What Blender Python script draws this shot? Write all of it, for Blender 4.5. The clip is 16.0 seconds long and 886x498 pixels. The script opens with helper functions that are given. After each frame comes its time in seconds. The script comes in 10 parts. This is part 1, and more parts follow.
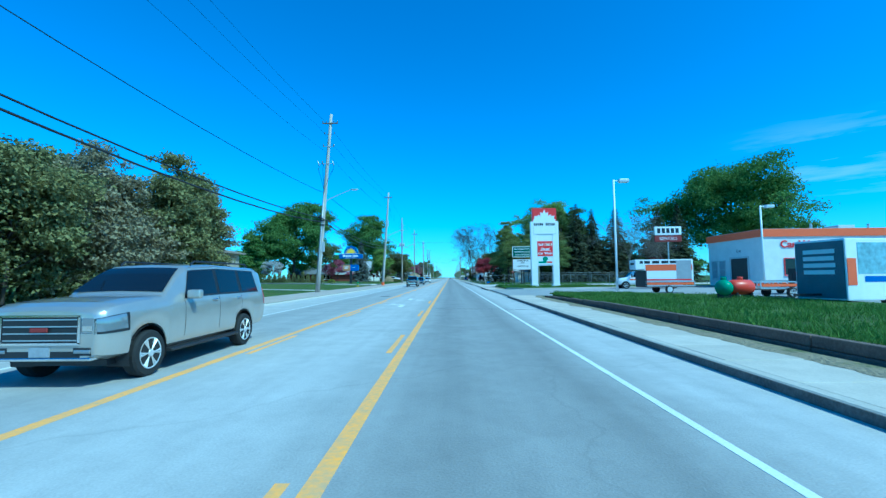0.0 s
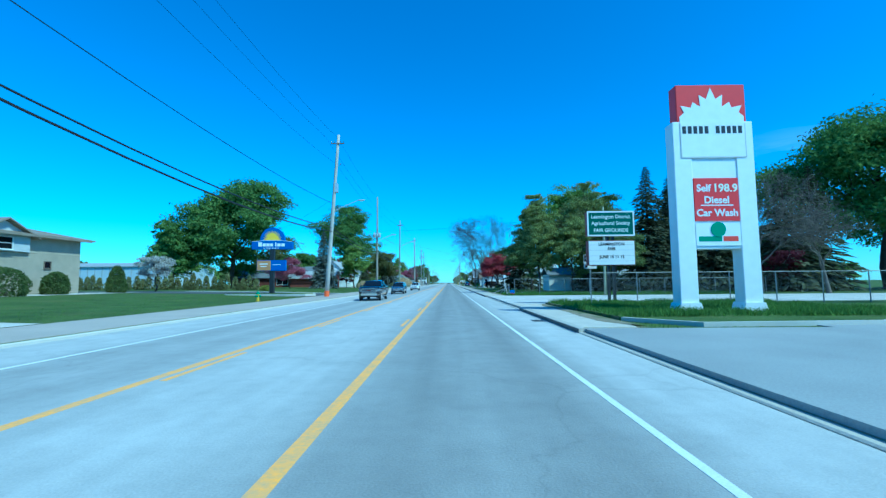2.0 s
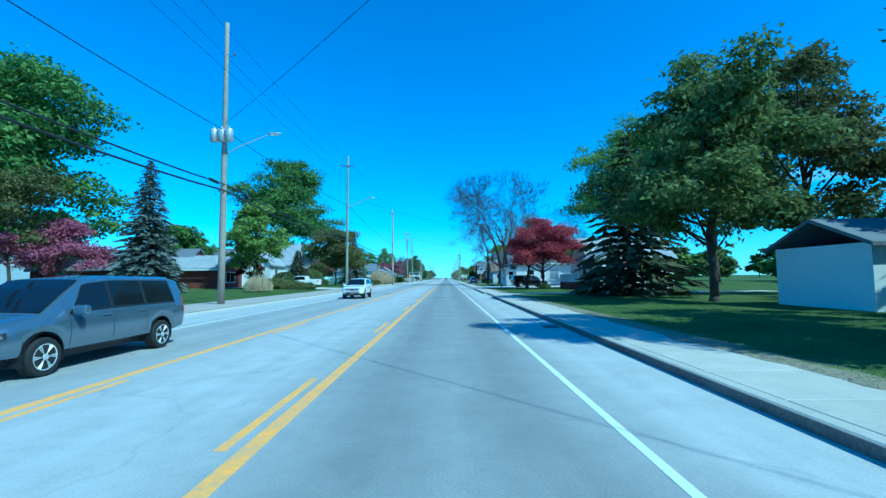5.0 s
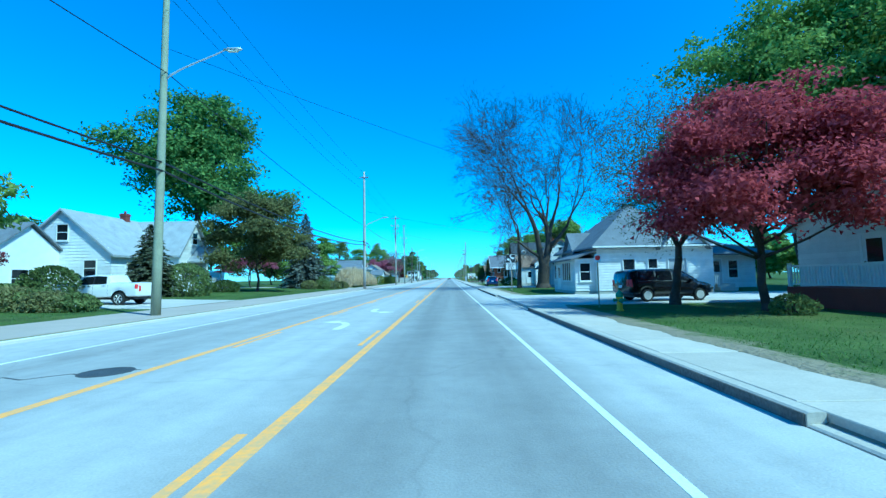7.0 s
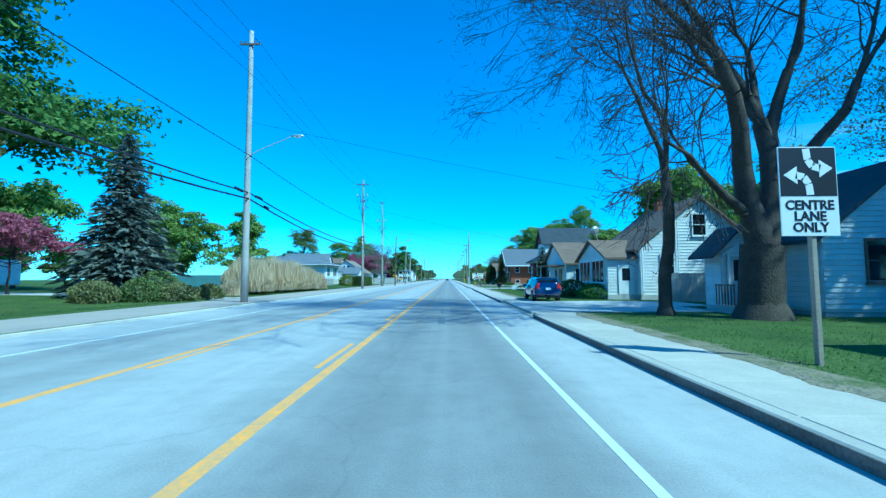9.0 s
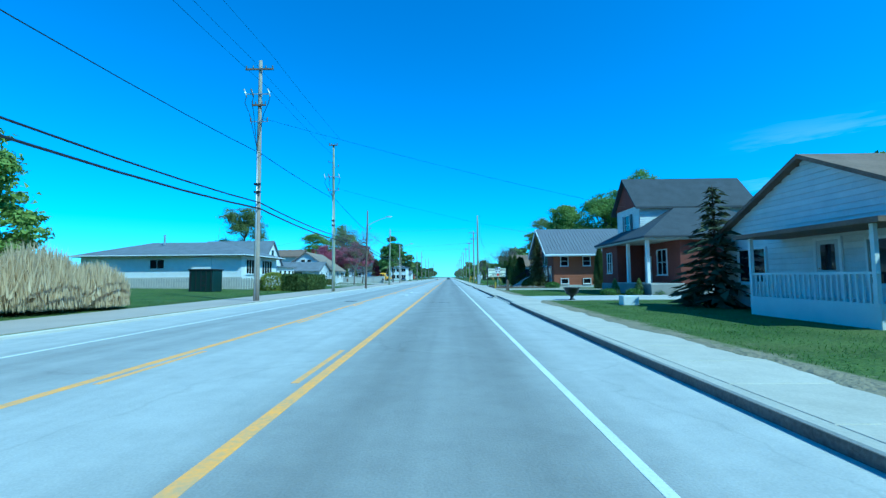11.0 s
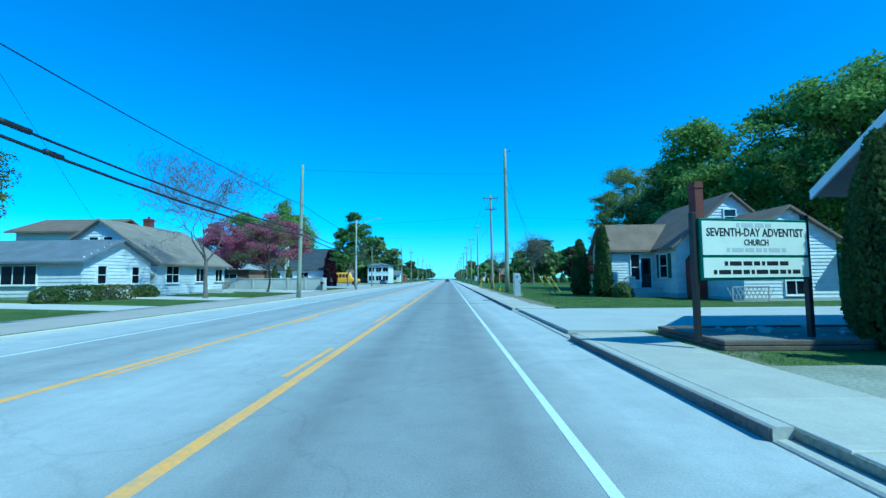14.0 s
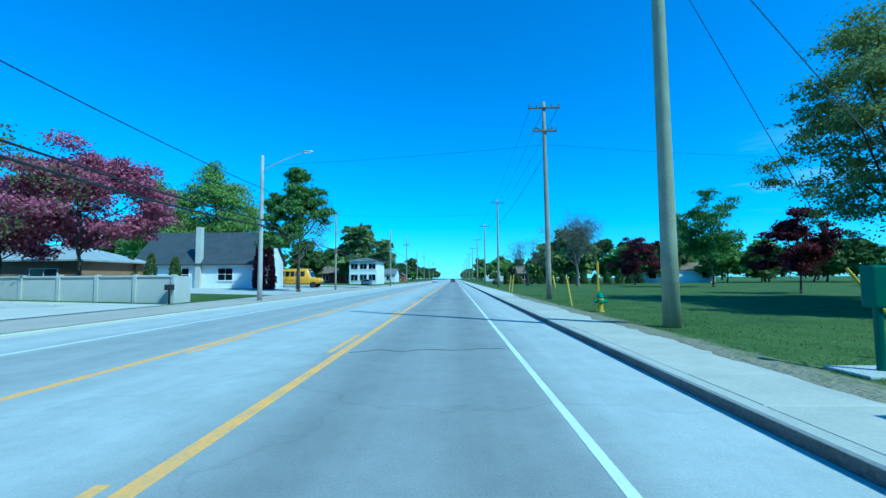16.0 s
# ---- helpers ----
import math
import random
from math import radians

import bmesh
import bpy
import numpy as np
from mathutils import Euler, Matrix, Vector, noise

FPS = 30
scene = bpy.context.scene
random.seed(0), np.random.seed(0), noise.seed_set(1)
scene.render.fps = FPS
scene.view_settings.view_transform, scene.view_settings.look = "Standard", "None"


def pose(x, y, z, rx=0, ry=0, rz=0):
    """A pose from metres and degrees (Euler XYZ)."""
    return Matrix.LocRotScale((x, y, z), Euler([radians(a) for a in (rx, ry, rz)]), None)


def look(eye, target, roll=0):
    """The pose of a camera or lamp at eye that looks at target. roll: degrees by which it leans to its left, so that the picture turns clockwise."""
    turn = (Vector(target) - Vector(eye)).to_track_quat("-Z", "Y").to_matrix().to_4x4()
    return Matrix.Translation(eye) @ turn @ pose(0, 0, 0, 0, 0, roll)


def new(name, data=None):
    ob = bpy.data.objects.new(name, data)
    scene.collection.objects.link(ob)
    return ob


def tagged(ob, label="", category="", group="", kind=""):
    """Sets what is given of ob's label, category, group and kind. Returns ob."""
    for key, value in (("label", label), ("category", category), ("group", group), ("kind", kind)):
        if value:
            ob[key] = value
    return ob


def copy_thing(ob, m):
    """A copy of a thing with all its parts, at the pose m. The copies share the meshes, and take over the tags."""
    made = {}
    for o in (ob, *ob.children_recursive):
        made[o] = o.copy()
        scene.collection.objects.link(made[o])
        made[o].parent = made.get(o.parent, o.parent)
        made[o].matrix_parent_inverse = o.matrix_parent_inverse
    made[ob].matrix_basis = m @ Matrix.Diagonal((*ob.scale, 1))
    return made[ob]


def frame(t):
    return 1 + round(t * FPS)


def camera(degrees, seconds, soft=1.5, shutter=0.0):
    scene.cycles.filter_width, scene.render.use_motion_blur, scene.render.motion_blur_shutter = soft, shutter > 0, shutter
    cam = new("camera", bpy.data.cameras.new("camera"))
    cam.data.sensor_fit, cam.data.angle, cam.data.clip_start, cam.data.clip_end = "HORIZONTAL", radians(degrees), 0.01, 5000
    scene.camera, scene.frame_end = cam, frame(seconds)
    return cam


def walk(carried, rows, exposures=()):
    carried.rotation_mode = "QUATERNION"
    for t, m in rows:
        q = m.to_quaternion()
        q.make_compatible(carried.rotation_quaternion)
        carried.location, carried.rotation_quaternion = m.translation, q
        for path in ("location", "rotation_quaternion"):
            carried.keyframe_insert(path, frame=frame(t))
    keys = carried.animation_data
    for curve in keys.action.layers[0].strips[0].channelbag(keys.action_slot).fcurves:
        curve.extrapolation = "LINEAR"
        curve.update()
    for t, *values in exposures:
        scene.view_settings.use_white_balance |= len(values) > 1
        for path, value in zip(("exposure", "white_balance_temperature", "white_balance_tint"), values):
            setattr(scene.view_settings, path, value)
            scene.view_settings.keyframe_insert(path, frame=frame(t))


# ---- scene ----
cam = camera(92.0, 16.0, soft=1.4)
PATH = [
    (0, pose(-0.885, -4.563, 1.657, 93.798, 0.554, 0.921)),
    (0.5, pose(-0.847, 4.866, 1.642, 94.154, 0.785, 0.836)),
    (1, pose(-0.730, 14.350, 1.641, 94.520, 0.849, 0.694)),
    (1.5, pose(-0.542, 23.886, 1.650, 94.648, 0.689, 0.695)),
    (2, pose(-0.450, 33.515, 1.657, 94.480, 0.443, 0.721)),
    (2.5, pose(-0.359, 43.068, 1.657, 94.248, 0.367, 0.546)),
    (3, pose(-0.284, 52.599, 1.653, 94.103, 0.382, 0.388)),
    (3.5, pose(-0.154, 62.113, 1.649, 93.971, 0.413, 0.349)),
    (4, pose(-0.042, 71.643, 1.642, 93.966, 0.408, 0.189)),
    (6.5, pose(-0.069, 119.647, 1.646, 93.706, 1.107, 0.925)),
    (7, pose(-0.006, 129.321, 1.641, 93.819, 1.016, 0.847)),
    (7.5, pose(0.043, 139.034, 1.643, 93.990, 0.884, 0.637)),
    (8, pose(0.086, 148.788, 1.640, 93.950, 0.621, 0.525)),
    (8.5, pose(0.108, 158.489, 1.642, 93.973, 0.217, 0.628)),
    (9, pose(0.174, 168.016, 1.645, 93.947, 0.165, 0.646)),
    (9.5, pose(0.145, 177.443, 1.643, 93.699, 0.441, 0.509)),
    (12, pose(0.243, 223.305, 1.623, 93.919, 0.502, 0.922)),
    (12.5, pose(0.298, 232.223, 1.617, 94.106, 0.372, 0.714)),
    (13, pose(0.347, 241.105, 1.619, 94.227, 0.389, 0.735)),
    (13.5, pose(0.449, 249.850, 1.632, 94.141, 0.441, 0.740)),
    (14, pose(0.561, 258.622, 1.642, 93.958, 0.532, 0.781)),
    (14.5, pose(0.573, 267.365, 1.645, 93.802, 0.528, 0.988)),
    (15, pose(0.538, 275.879, 1.635, 93.658, 0.328, 1.146)),
    (15.5, pose(0.508, 284.272, 1.618, 93.720, 0.299, 1.256)),
    (16, pose(0.506, 292.598, 1.598, 93.948, 0.431, 1.539)),
]
walk(cam, PATH, exposures=[(t, e, 4300, -34) for t, e in ((0, -0.26), (4.2, -0.26), (6.3, 0.04), (8.5, 0.02), (9.6, -0.06), (11.9, -0.22), (16, -0.24))])

# ---- daylight ----
SUN_DIR = Vector((7.4, -5.4, 10.2)).normalized()   # towards the sun
world = bpy.data.worlds.new("sky")
scene.world = world
world.use_nodes = True
wn = world.node_tree.nodes
sky = wn.new("ShaderNodeTexSky")
sky.sky_type = 'NISHITA'
sky.sun_disc = False
sky.sun_elevation = math.asin(SUN_DIR.z)
sky.sun_rotation = math.atan2(SUN_DIR.x, SUN_DIR.y)
sky.air_density, sky.dust_density, sky.ozone_density = 1.0, 0.15, 2.5
tint = wn.new("ShaderNodeMixRGB")   # deep clear-sky blue down to the horizon
tint.blend_type = 'MULTIPLY'
tint.inputs[0].default_value = 1.0
tint.inputs[2].default_value = (0.50, 0.92, 1.50, 1)
world.node_tree.links.new(sky.outputs[0], tint.inputs[1])
# faint wisps of cirrus low in the east
wl = world.node_tree.links
way = wn.new("ShaderNodeTexCoord")
axes = wn.new("ShaderNodeSeparateXYZ")
wl.new(way.outputs["Generated"], axes.inputs[0])
stretch = wn.new("ShaderNodeMapping")
stretch.inputs["Scale"].default_value = (3.0, 3.0, 22.0)
stretch.inputs["Rotation"].default_value = (0.0, radians(9), 0.0)
wl.new(way.outputs["Generated"], stretch.inputs["Vector"])
wisp = wn.new("ShaderNodeTexNoise")
wisp.inputs["Scale"].default_value, wisp.inputs["Detail"].default_value, wisp.inputs["Roughness"].default_value = 1.6, 6, 0.55
wl.new(stretch.outputs[0], wisp.inputs["Vector"])


def ramp_of(src, lo, hi, a, b):
    n = wn.new("ShaderNodeMapRange")
    n.interpolation_type = 'SMOOTHSTEP'
    for key, v in (("From Min", lo), ("From Max", hi), ("To Min", a), ("To Max", b)):
        n.inputs[key].default_value = v
    wl.new(src, n.inputs["Value"])
    return n.outputs[0]


cover = None
for sock in (ramp_of(wisp.outputs["Fac"], 0.46, 0.66, 0, 0.30), ramp_of(axes.outputs[0], 0.48, 0.62, 0, 1), ramp_of(axes.outputs[2], 0.10, 0.16, 0, 1), ramp_of(axes.outputs[2], 0.20, 0.30, 1, 0)):
    if cover is None:
        cover = sock
        continue
    times = wn.new("ShaderNodeMath")
    times.operation = 'MULTIPLY'
    wl.new(cover, times.inputs[0])
    wl.new(sock, times.inputs[1])
    cover = times.outputs[0]
veil = wn.new("ShaderNodeMixRGB")
veil.inputs[2].default_value = (5.5, 5.8, 6.2, 1)
wl.new(cover, veil.inputs[0])
wl.new(tint.outputs[0], veil.inputs[1])
wl.new(veil.outputs[0], wn["Background"].inputs[0])
wn["Background"].inputs[1].default_value = 0.158
sun = new("sun", bpy.data.lights.new("sun", 'SUN'))
sun.data.energy, sun.data.angle, sun.data.color = 5.0, radians(0.53), (1.0, 0.95, 0.87)
sun.matrix_basis = look((SUN_DIR * 200), (0, 0, 0))

# ---- helpers for materials ----
def mat(name, col, rough=0.8, var=0.18, scale=1.5, fine=25.0, bump=0.15, metal=0.0, spec=0.5, col2=None, dist=0.02):
    """A painted or natural surface with large and fine variation and a little relief."""
    m = bpy.data.materials.new(name)
    m.use_nodes = True
    nt = m.node_tree
    n, l = nt.nodes, nt.links
    b = n["Principled BSDF"]
    b.inputs["Roughness"].default_value = rough
    b.inputs["Metallic"].default_value = metal
    b.inputs["Specular IOR Level"].default_value = spec
    geo = n.new("ShaderNodeNewGeometry")
    big = n.new("ShaderNodeTexNoise")
    big.inputs["Scale"].default_value, big.inputs["Detail"].default_value = scale, 5
    small = n.new("ShaderNodeTexNoise")
    small.inputs["Scale"].default_value, small.inputs["Detail"].default_value = fine, 3
    l.new(geo.outputs["Position"], big.inputs["Vector"])
    l.new(geo.outputs["Position"], small.inputs["Vector"])
    add = n.new("ShaderNodeMath")
    add.operation = 'ADD'
    l.new(big.outputs["Fac"], add.inputs[0])
    l.new(small.outputs["Fac"], add.inputs[1])
    ramp = n.new("ShaderNodeValToRGB")
    lo = [c * (1 - var) for c in col] if col2 is None else col2
    hi = [min(1, c * (1 + var)) for c in col]
    ramp.color_ramp.elements[0].position, ramp.color_ramp.elements[1].position = 0.33, 0.67
    ramp.color_ramp.elements[0].color = (*lo, 1)
    ramp.color_ramp.elements[1].color = (*hi, 1)
    half = n.new("ShaderNodeMath")
    half.operation = 'MULTIPLY'
    half.inputs[1].default_value = 0.5
    l.new(add.outputs[0], half.inputs[0])
    l.new(half.outputs[0], ramp.inputs[0])
    l.new(ramp.outputs[0], b.inputs["Base Color"])
    if bump:
        bp = n.new("ShaderNodeBump")
        bp.inputs["Strength"].default_value, bp.inputs["Distance"].default_value = bump, dist
        l.new(small.outputs["Fac"], bp.inputs["Height"])
        l.new(bp.outputs[0], b.inputs["Normal"])
    return m


def piece_mat(name, col, spread=0.12, rough=0.85, fine=30.0, bump=0.2):
    """A surface for repeated pieces: each differs a little in tone."""
    m = mat(name, col, rough, 0.12, 2.0, fine, bump)
    n, l = m.node_tree.nodes, m.node_tree.links
    info = n.new("ShaderNodeObjectInfo")
    hsv = n.new("ShaderNodeHueSaturation")
    rng = n.new("ShaderNodeMapRange")
    rng.inputs["To Min"].default_value, rng.inputs["To Max"].default_value = 1 - spread, 1 + spread
    l.new(info.outputs["Random"], rng.inputs["Value"])
    l.new(rng.outputs[0], hsv.inputs["Value"])
    b = n["Principled BSDF"]
    src = b.inputs["Base Color"].links[0].from_socket
    l.new(src, hsv.inputs["Color"])
    l.new(hsv.outputs[0], b.inputs["Base Color"])
    return m


def leaf_mat(name, dark, light, through_light=0.35):
    m = bpy.data.materials.new(name)
    m.use_nodes = True
    n, l = m.node_tree.nodes, m.node_tree.links
    n.remove(n["Principled BSDF"])
    geo = n.new("ShaderNodeNewGeometry")
    big = n.new("ShaderNodeTexNoise")
    big.inputs["Scale"].default_value = 0.6
    l.new(geo.outputs["Position"], big.inputs["Vector"])
    mixf = n.new("ShaderNodeMath")
    mixf.operation = 'MULTIPLY_ADD'
    mixf.inputs[1].default_value = 0.6
    l.new(geo.outputs["Random Per Island"], mixf.inputs[0])
    sub = n.new("ShaderNodeMath")
    sub.operation = 'MULTIPLY'
    sub.inputs[1].default_value = 0.45
    l.new(big.outputs["Fac"], sub.inputs[0])
    l.new(sub.outputs[0], mixf.inputs[2])
    ramp = n.new("ShaderNodeValToRGB")
    ramp.color_ramp.elements[0].color, ramp.color_ramp.elements[1].color = (*dark, 1), (*light, 1)
    l.new(mixf.outputs[0], ramp.inputs[0])
    d, t, mx = n.new("ShaderNodeBsdfDiffuse"), n.new("ShaderNodeBsdfTranslucent"), n.new("ShaderNodeMixShader")
    l.new(ramp.outputs[0], d.inputs[0])
    l.new(ramp.outputs[0], t.inputs[0])
    mx.inputs[0].default_value = through_light
    l.new(d.outputs[0], mx.inputs[1])
    l.new(t.outputs[0], mx.inputs[2])
    l.new(mx.outputs[0], n["Material Output"].inputs[0])
    return m


def plain(name, col, rough=0.5, metal=0.0, coat=0.0):
    m = mat(name, col, rough, 0.05, 3.0, 60.0, 0.0, metal)
    m.node_tree.nodes["Principled BSDF"].inputs["Coat Weight"].default_value = coat
    return m


# ---- materials ----
WHITE_SIDING = piece_mat("white_siding", (0.70, 0.70, 0.68), 0.06, 0.6)
WHITE_PAINT = mat("white_paint", (0.80, 0.80, 0.78), 0.55, 0.06, 2, 30, 0.05)
GREY_TRIM = mat("grey_trim", (0.55, 0.55, 0.54), 0.6, 0.08)
ROOF_GREY = mat("roof_grey_shingle", (0.17, 0.18, 0.20), 0.9, 0.25, 1.2, 14, 0.5)
ROOF_LIGHT = mat("roof_light_shingle", (0.36, 0.37, 0.38), 0.9, 0.2, 1.2, 14, 0.5)
ROOF_BROWN = mat("roof_brown_shingle", (0.20, 0.14, 0.10), 0.9, 0.25, 1.2, 14, 0.5)
ROOF_TAN = mat("roof_tan_shingle", (0.27, 0.22, 0.17), 0.9, 0.22, 1.2, 14, 0.5)
ROOF_DARK = mat("roof_dark_shingle", (0.06, 0.065, 0.075), 0.9, 0.25, 1.2, 14, 0.5)
ROOF_METAL = mat("roof_metal", (0.22, 0.22, 0.23), 0.5, 0.1, 0.8, 6, 0.05, 0.2)
BRICK = mat("brick_red", (0.29, 0.105, 0.055), 0.9, 0.2, 1.0, 22, 0.4)
BRICK_DARK = mat("brick_dark_red", (0.16, 0.05, 0.035), 0.9, 0.2, 1.0, 22, 0.4)
BRICK_BEIGE = mat("brick_beige", (0.46, 0.39, 0.29), 0.9, 0.15, 1.0, 22, 0.3)
CONCRETE = mat("concrete", (0.50, 0.48, 0.44), 0.9, 0.12, 0.7, 30, 0.2)
CONCRETE_PALE = mat("concrete_pale", (0.57, 0.53, 0.46), 0.9, 0.10, 0.5, 30, 0.15)
GRAVEL = mat("gravel", (0.55, 0.52, 0.47), 0.95, 0.22, 0.4, 18, 0.6, dist=0.03)
SLAB = piece_mat("pavement_slab", (0.53, 0.48, 0.40), 0.07, 0.9)
TARMAC = mat("tarmac_dark", (0.09, 0.09, 0.09), 0.9, 0.2, 0.5, 40, 0.3)
TIMBER = mat("timber_weathered", (0.16, 0.12, 0.09), 0.9, 0.3, 2, 20, 0.5)
POLE_WOOD = mat("pole_wood", (0.34, 0.29, 0.23), 0.9, 0.22, 1.5, 22, 0.5)
POLE_GREEN = mat("pole_wood_treated", (0.31, 0.32, 0.22), 0.9, 0.2, 1.5, 22, 0.5)
POLE_GREY = mat("pole_wood_grey", (0.44, 0.41, 0.37), 0.9, 0.2, 1.5, 22, 0.5)
BARK = mat("bark", (0.075, 0.058, 0.045), 0.95, 0.35, 3, 18, 0.8, dist=0.04)
BARK_PALE = mat("bark_pale", (0.17, 0.145, 0.12), 0.95, 0.3, 3, 18, 0.6, dist=0.03)
GALV = mat("galvanised_steel", (0.55, 0.56, 0.57), 0.42, 0.1, 4, 40, 0.03, 0.7)
FENCE_STEEL = mat("fence_steel_dull", (0.26, 0.27, 0.27), 0.6, 0.15, 4, 40, 0.03, 0.4)
LAMP_METAL = mat("lamp_metal", (0.62, 0.63, 0.64), 0.4, 0.06, 4, 40, 0.0, 0.5)
CABLE = mat("cable_black", (0.018, 0.018, 0.02), 0.6, 0.1, 1, 30, 0)
CERAMIC = mat("insulator_grey", (0.16, 0.15, 0.15), 0.25, 0.1)
BLACK = mat("black_paint", (0.02, 0.02, 0.022), 0.45, 0.1)
RUBBER = mat("rubber", (0.018, 0.018, 0.018), 0.85, 0.15, 4, 40, 0.2)
CHROME = plain("chrome", (0.75, 0.76, 0.78), 0.12, 1.0)
GLASS = plain("window_glass", (0.010, 0.012, 0.016), 0.05)
GLASS.node_tree.nodes["Principled BSDF"].inputs["Specular IOR Level"].default_value = 0.45
CURTAIN = mat("curtain_grey", (0.35, 0.36, 0.38), 0.7, 0.15)
RED = plain("sign_red", (0.62, 0.03, 0.03), 0.4)
SIGN_WHITE = plain("sign_white", (0.82, 0.83, 0.84), 0.35)
SIGN_GREEN = plain("sign_green", (0.01, 0.10, 0.06), 0.4)
SIGN_BLUE = plain("sign_blue", (0.012, 0.10, 0.42), 0.35)
SIGN_YELLOW = plain("sign_yellow", (0.85, 0.60, 0.04), 0.4)
SIGN_BLACK = plain("sign_black", (0.02, 0.02, 0.025), 0.4)
SIGN_CREAM = plain("sign_cream", (0.80, 0.81, 0.68), 0.4)
MAROON = plain("sign_side_red", (0.20, 0.025, 0.02), 0.5)
ORANGE = plain("orange_paint", (0.72, 0.13, 0.03), 0.5)
HYDRANT_YELLOW = plain("hydrant_yellow", (0.62, 0.42, 0.03), 0.5)
HYDRANT_GREEN = plain("hydrant_green", (0.01, 0.26, 0.13), 0.5)
TANK_RED = plain("tank_red", (0.62, 0.06, 0.03), 0.4)
LINE_YELLOW = mat("line_yellow", (0.90, 0.38, 0.05), 0.85, 0.2, 2.5, 14, 0.1, col2=(0.60, 0.40, 0.20))
LINE_WHITE = mat("line_white", (0.74, 0.74, 0.72), 0.85, 0.12, 1.5, 30, 0.1)
IRON = mat("cast_iron", (0.10, 0.10, 0.10), 0.6, 0.25, 3, 40, 0.4, 0.4)
PAMPAS = leaf_mat("dry_reed", (0.46, 0.35, 0.21), (0.80, 0.67, 0.45), 0.3)

LEAF_GREEN = leaf_mat("leaf_green", (0.065, 0.130, 0.038), (0.270, 0.370, 0.105))
LEAF_FRESH = leaf_mat("leaf_fresh", (0.115, 0.185, 0.042), (0.43, 0.52, 0.14))
LEAF_DARK = leaf_mat("leaf_dark", (0.048, 0.082, 0.030), (0.190, 0.225, 0.072))
LEAF_OLIVE = leaf_mat("leaf_olive", (0.095, 0.120, 0.044), (0.32, 0.37, 0.13))
LEAF_CEDAR = leaf_mat("leaf_cedar", (0.115, 0.135, 0.055), (0.370, 0.345, 0.150), 0.3)
LEAF_BROWN = leaf_mat("leaf_brown_green", (0.075, 0.088, 0.036), (0.26, 0.245, 0.095))
LEAF_WILLOW = leaf_mat("leaf_willow", (0.14, 0.17, 0.055), (0.42, 0.45, 0.16), 0.4)
LEAF_BUD = leaf_mat("leaf_grey_green_bud", (0.10, 0.115, 0.07), (0.27, 0.30, 0.17), 0.3)
LEAF_SPRUCE = leaf_mat("needles_spruce", (0.040, 0.059, 0.036), (0.158, 0.157, 0.091), 0.15)
LEAF_BLUE = leaf_mat("needles_blue_spruce", (0.085, 0.105, 0.092), (0.26, 0.275, 0.235), 0.2)
LEAF_RED = leaf_mat("leaf_burgundy", (0.21, 0.033, 0.052), (0.60, 0.14, 0.16), 0.4)
LEAF_PINK = leaf_mat("blossom_pink", (0.22, 0.055, 0.10), (0.58, 0.22, 0.31), 0.35)
LEAF_PURPLE = leaf_mat("leaf_purple", (0.054, 0.018, 0.026), (0.180, 0.050, 0.064), 0.25)
LEAF_WHITE = leaf_mat("blossom_white", (0.350, 0.330, 0.300), (0.680, 0.650, 0.620), 0.3)
LEAF_GREY = leaf_mat("bud_grey", (0.100, 0.085, 0.075), (0.240, 0.200, 0.170), 0.2)
LEAF_YELLOW = leaf_mat("leaf_yellow_green", (0.13, 0.16, 0.03), (0.42, 0.42, 0.09), 0.3)
GRASS_BLADE = leaf_mat("grass_blade", (0.065, 0.12, 0.026), (0.22, 0.32, 0.075), 0.3)


# ---- helpers for meshes ----
def part(name, bm, material, parent=None, label="", smooth=False):
    me = bpy.data.meshes.new(name)
    bm.to_mesh(me)
    bm.free()
    me.materials.append(material)
    if smooth:
        me.polygons.foreach_set("use_smooth", [True] * len(me.polygons))
    ob = new(name, me)
    ob.parent = parent
    if label:
        ob["label"] = label
    return ob


def thing(name, x, y, z, label, category, group="", rz=0.0, kind=""):
    ob = new(name)
    ob.matrix_basis = pose(x, y, z, 0, 0, rz)
    return tagged(ob, label, category, group, kind)


def box(bm, x0, x1, y0, y1, z0, z1):
    v = [bm.verts.new(p) for p in ((x0, y0, z0), (x1, y0, z0), (x1, y1, z0), (x0, y1, z0), (x0, y0, z1), (x1, y0, z1), (x1, y1, z1), (x0, y1, z1))]
    for f in ((3, 2, 1, 0), (4, 5, 6, 7), (0, 1, 5, 4), (1, 2, 6, 5), (2, 3, 7, 6), (3, 0, 4, 7)):
        bm.faces.new([v[i] for i in f])
    return bm


def boxes(*rows):
    bm = bmesh.new()
    for r in rows:
        box(bm, *r)
    return bm


def bevelled(bm, w=0.02, seg=2):
    bmesh.ops.bevel(bm, geom=list(bm.edges), offset=w, segments=seg, affect='EDGES', profile=0.6)
    return bm


def prism(bm, pts, axis, a, b):
    """A polygon drawn across an axis and drawn out along it from a to b. x: (y, z); y: (x, z); z: (x, y)."""
    def at(p, d):
        return {"x": (d, p[0], p[1]), "y": (p[0], d, p[1]), "z": (p[0], p[1], d)}[axis]
    lo, hi = [bm.verts.new(at(p, a)) for p in pts], [bm.verts.new(at(p, b)) for p in pts]
    n = len(pts)
    bm.faces.new(lo)
    bm.faces.new(hi)
    for i in range(n):
        bm.faces.new((lo[i], lo[(i + 1) % n], hi[(i + 1) % n], hi[i]))
    bmesh.ops.recalc_face_normals(bm, faces=bm.faces)
    return bm


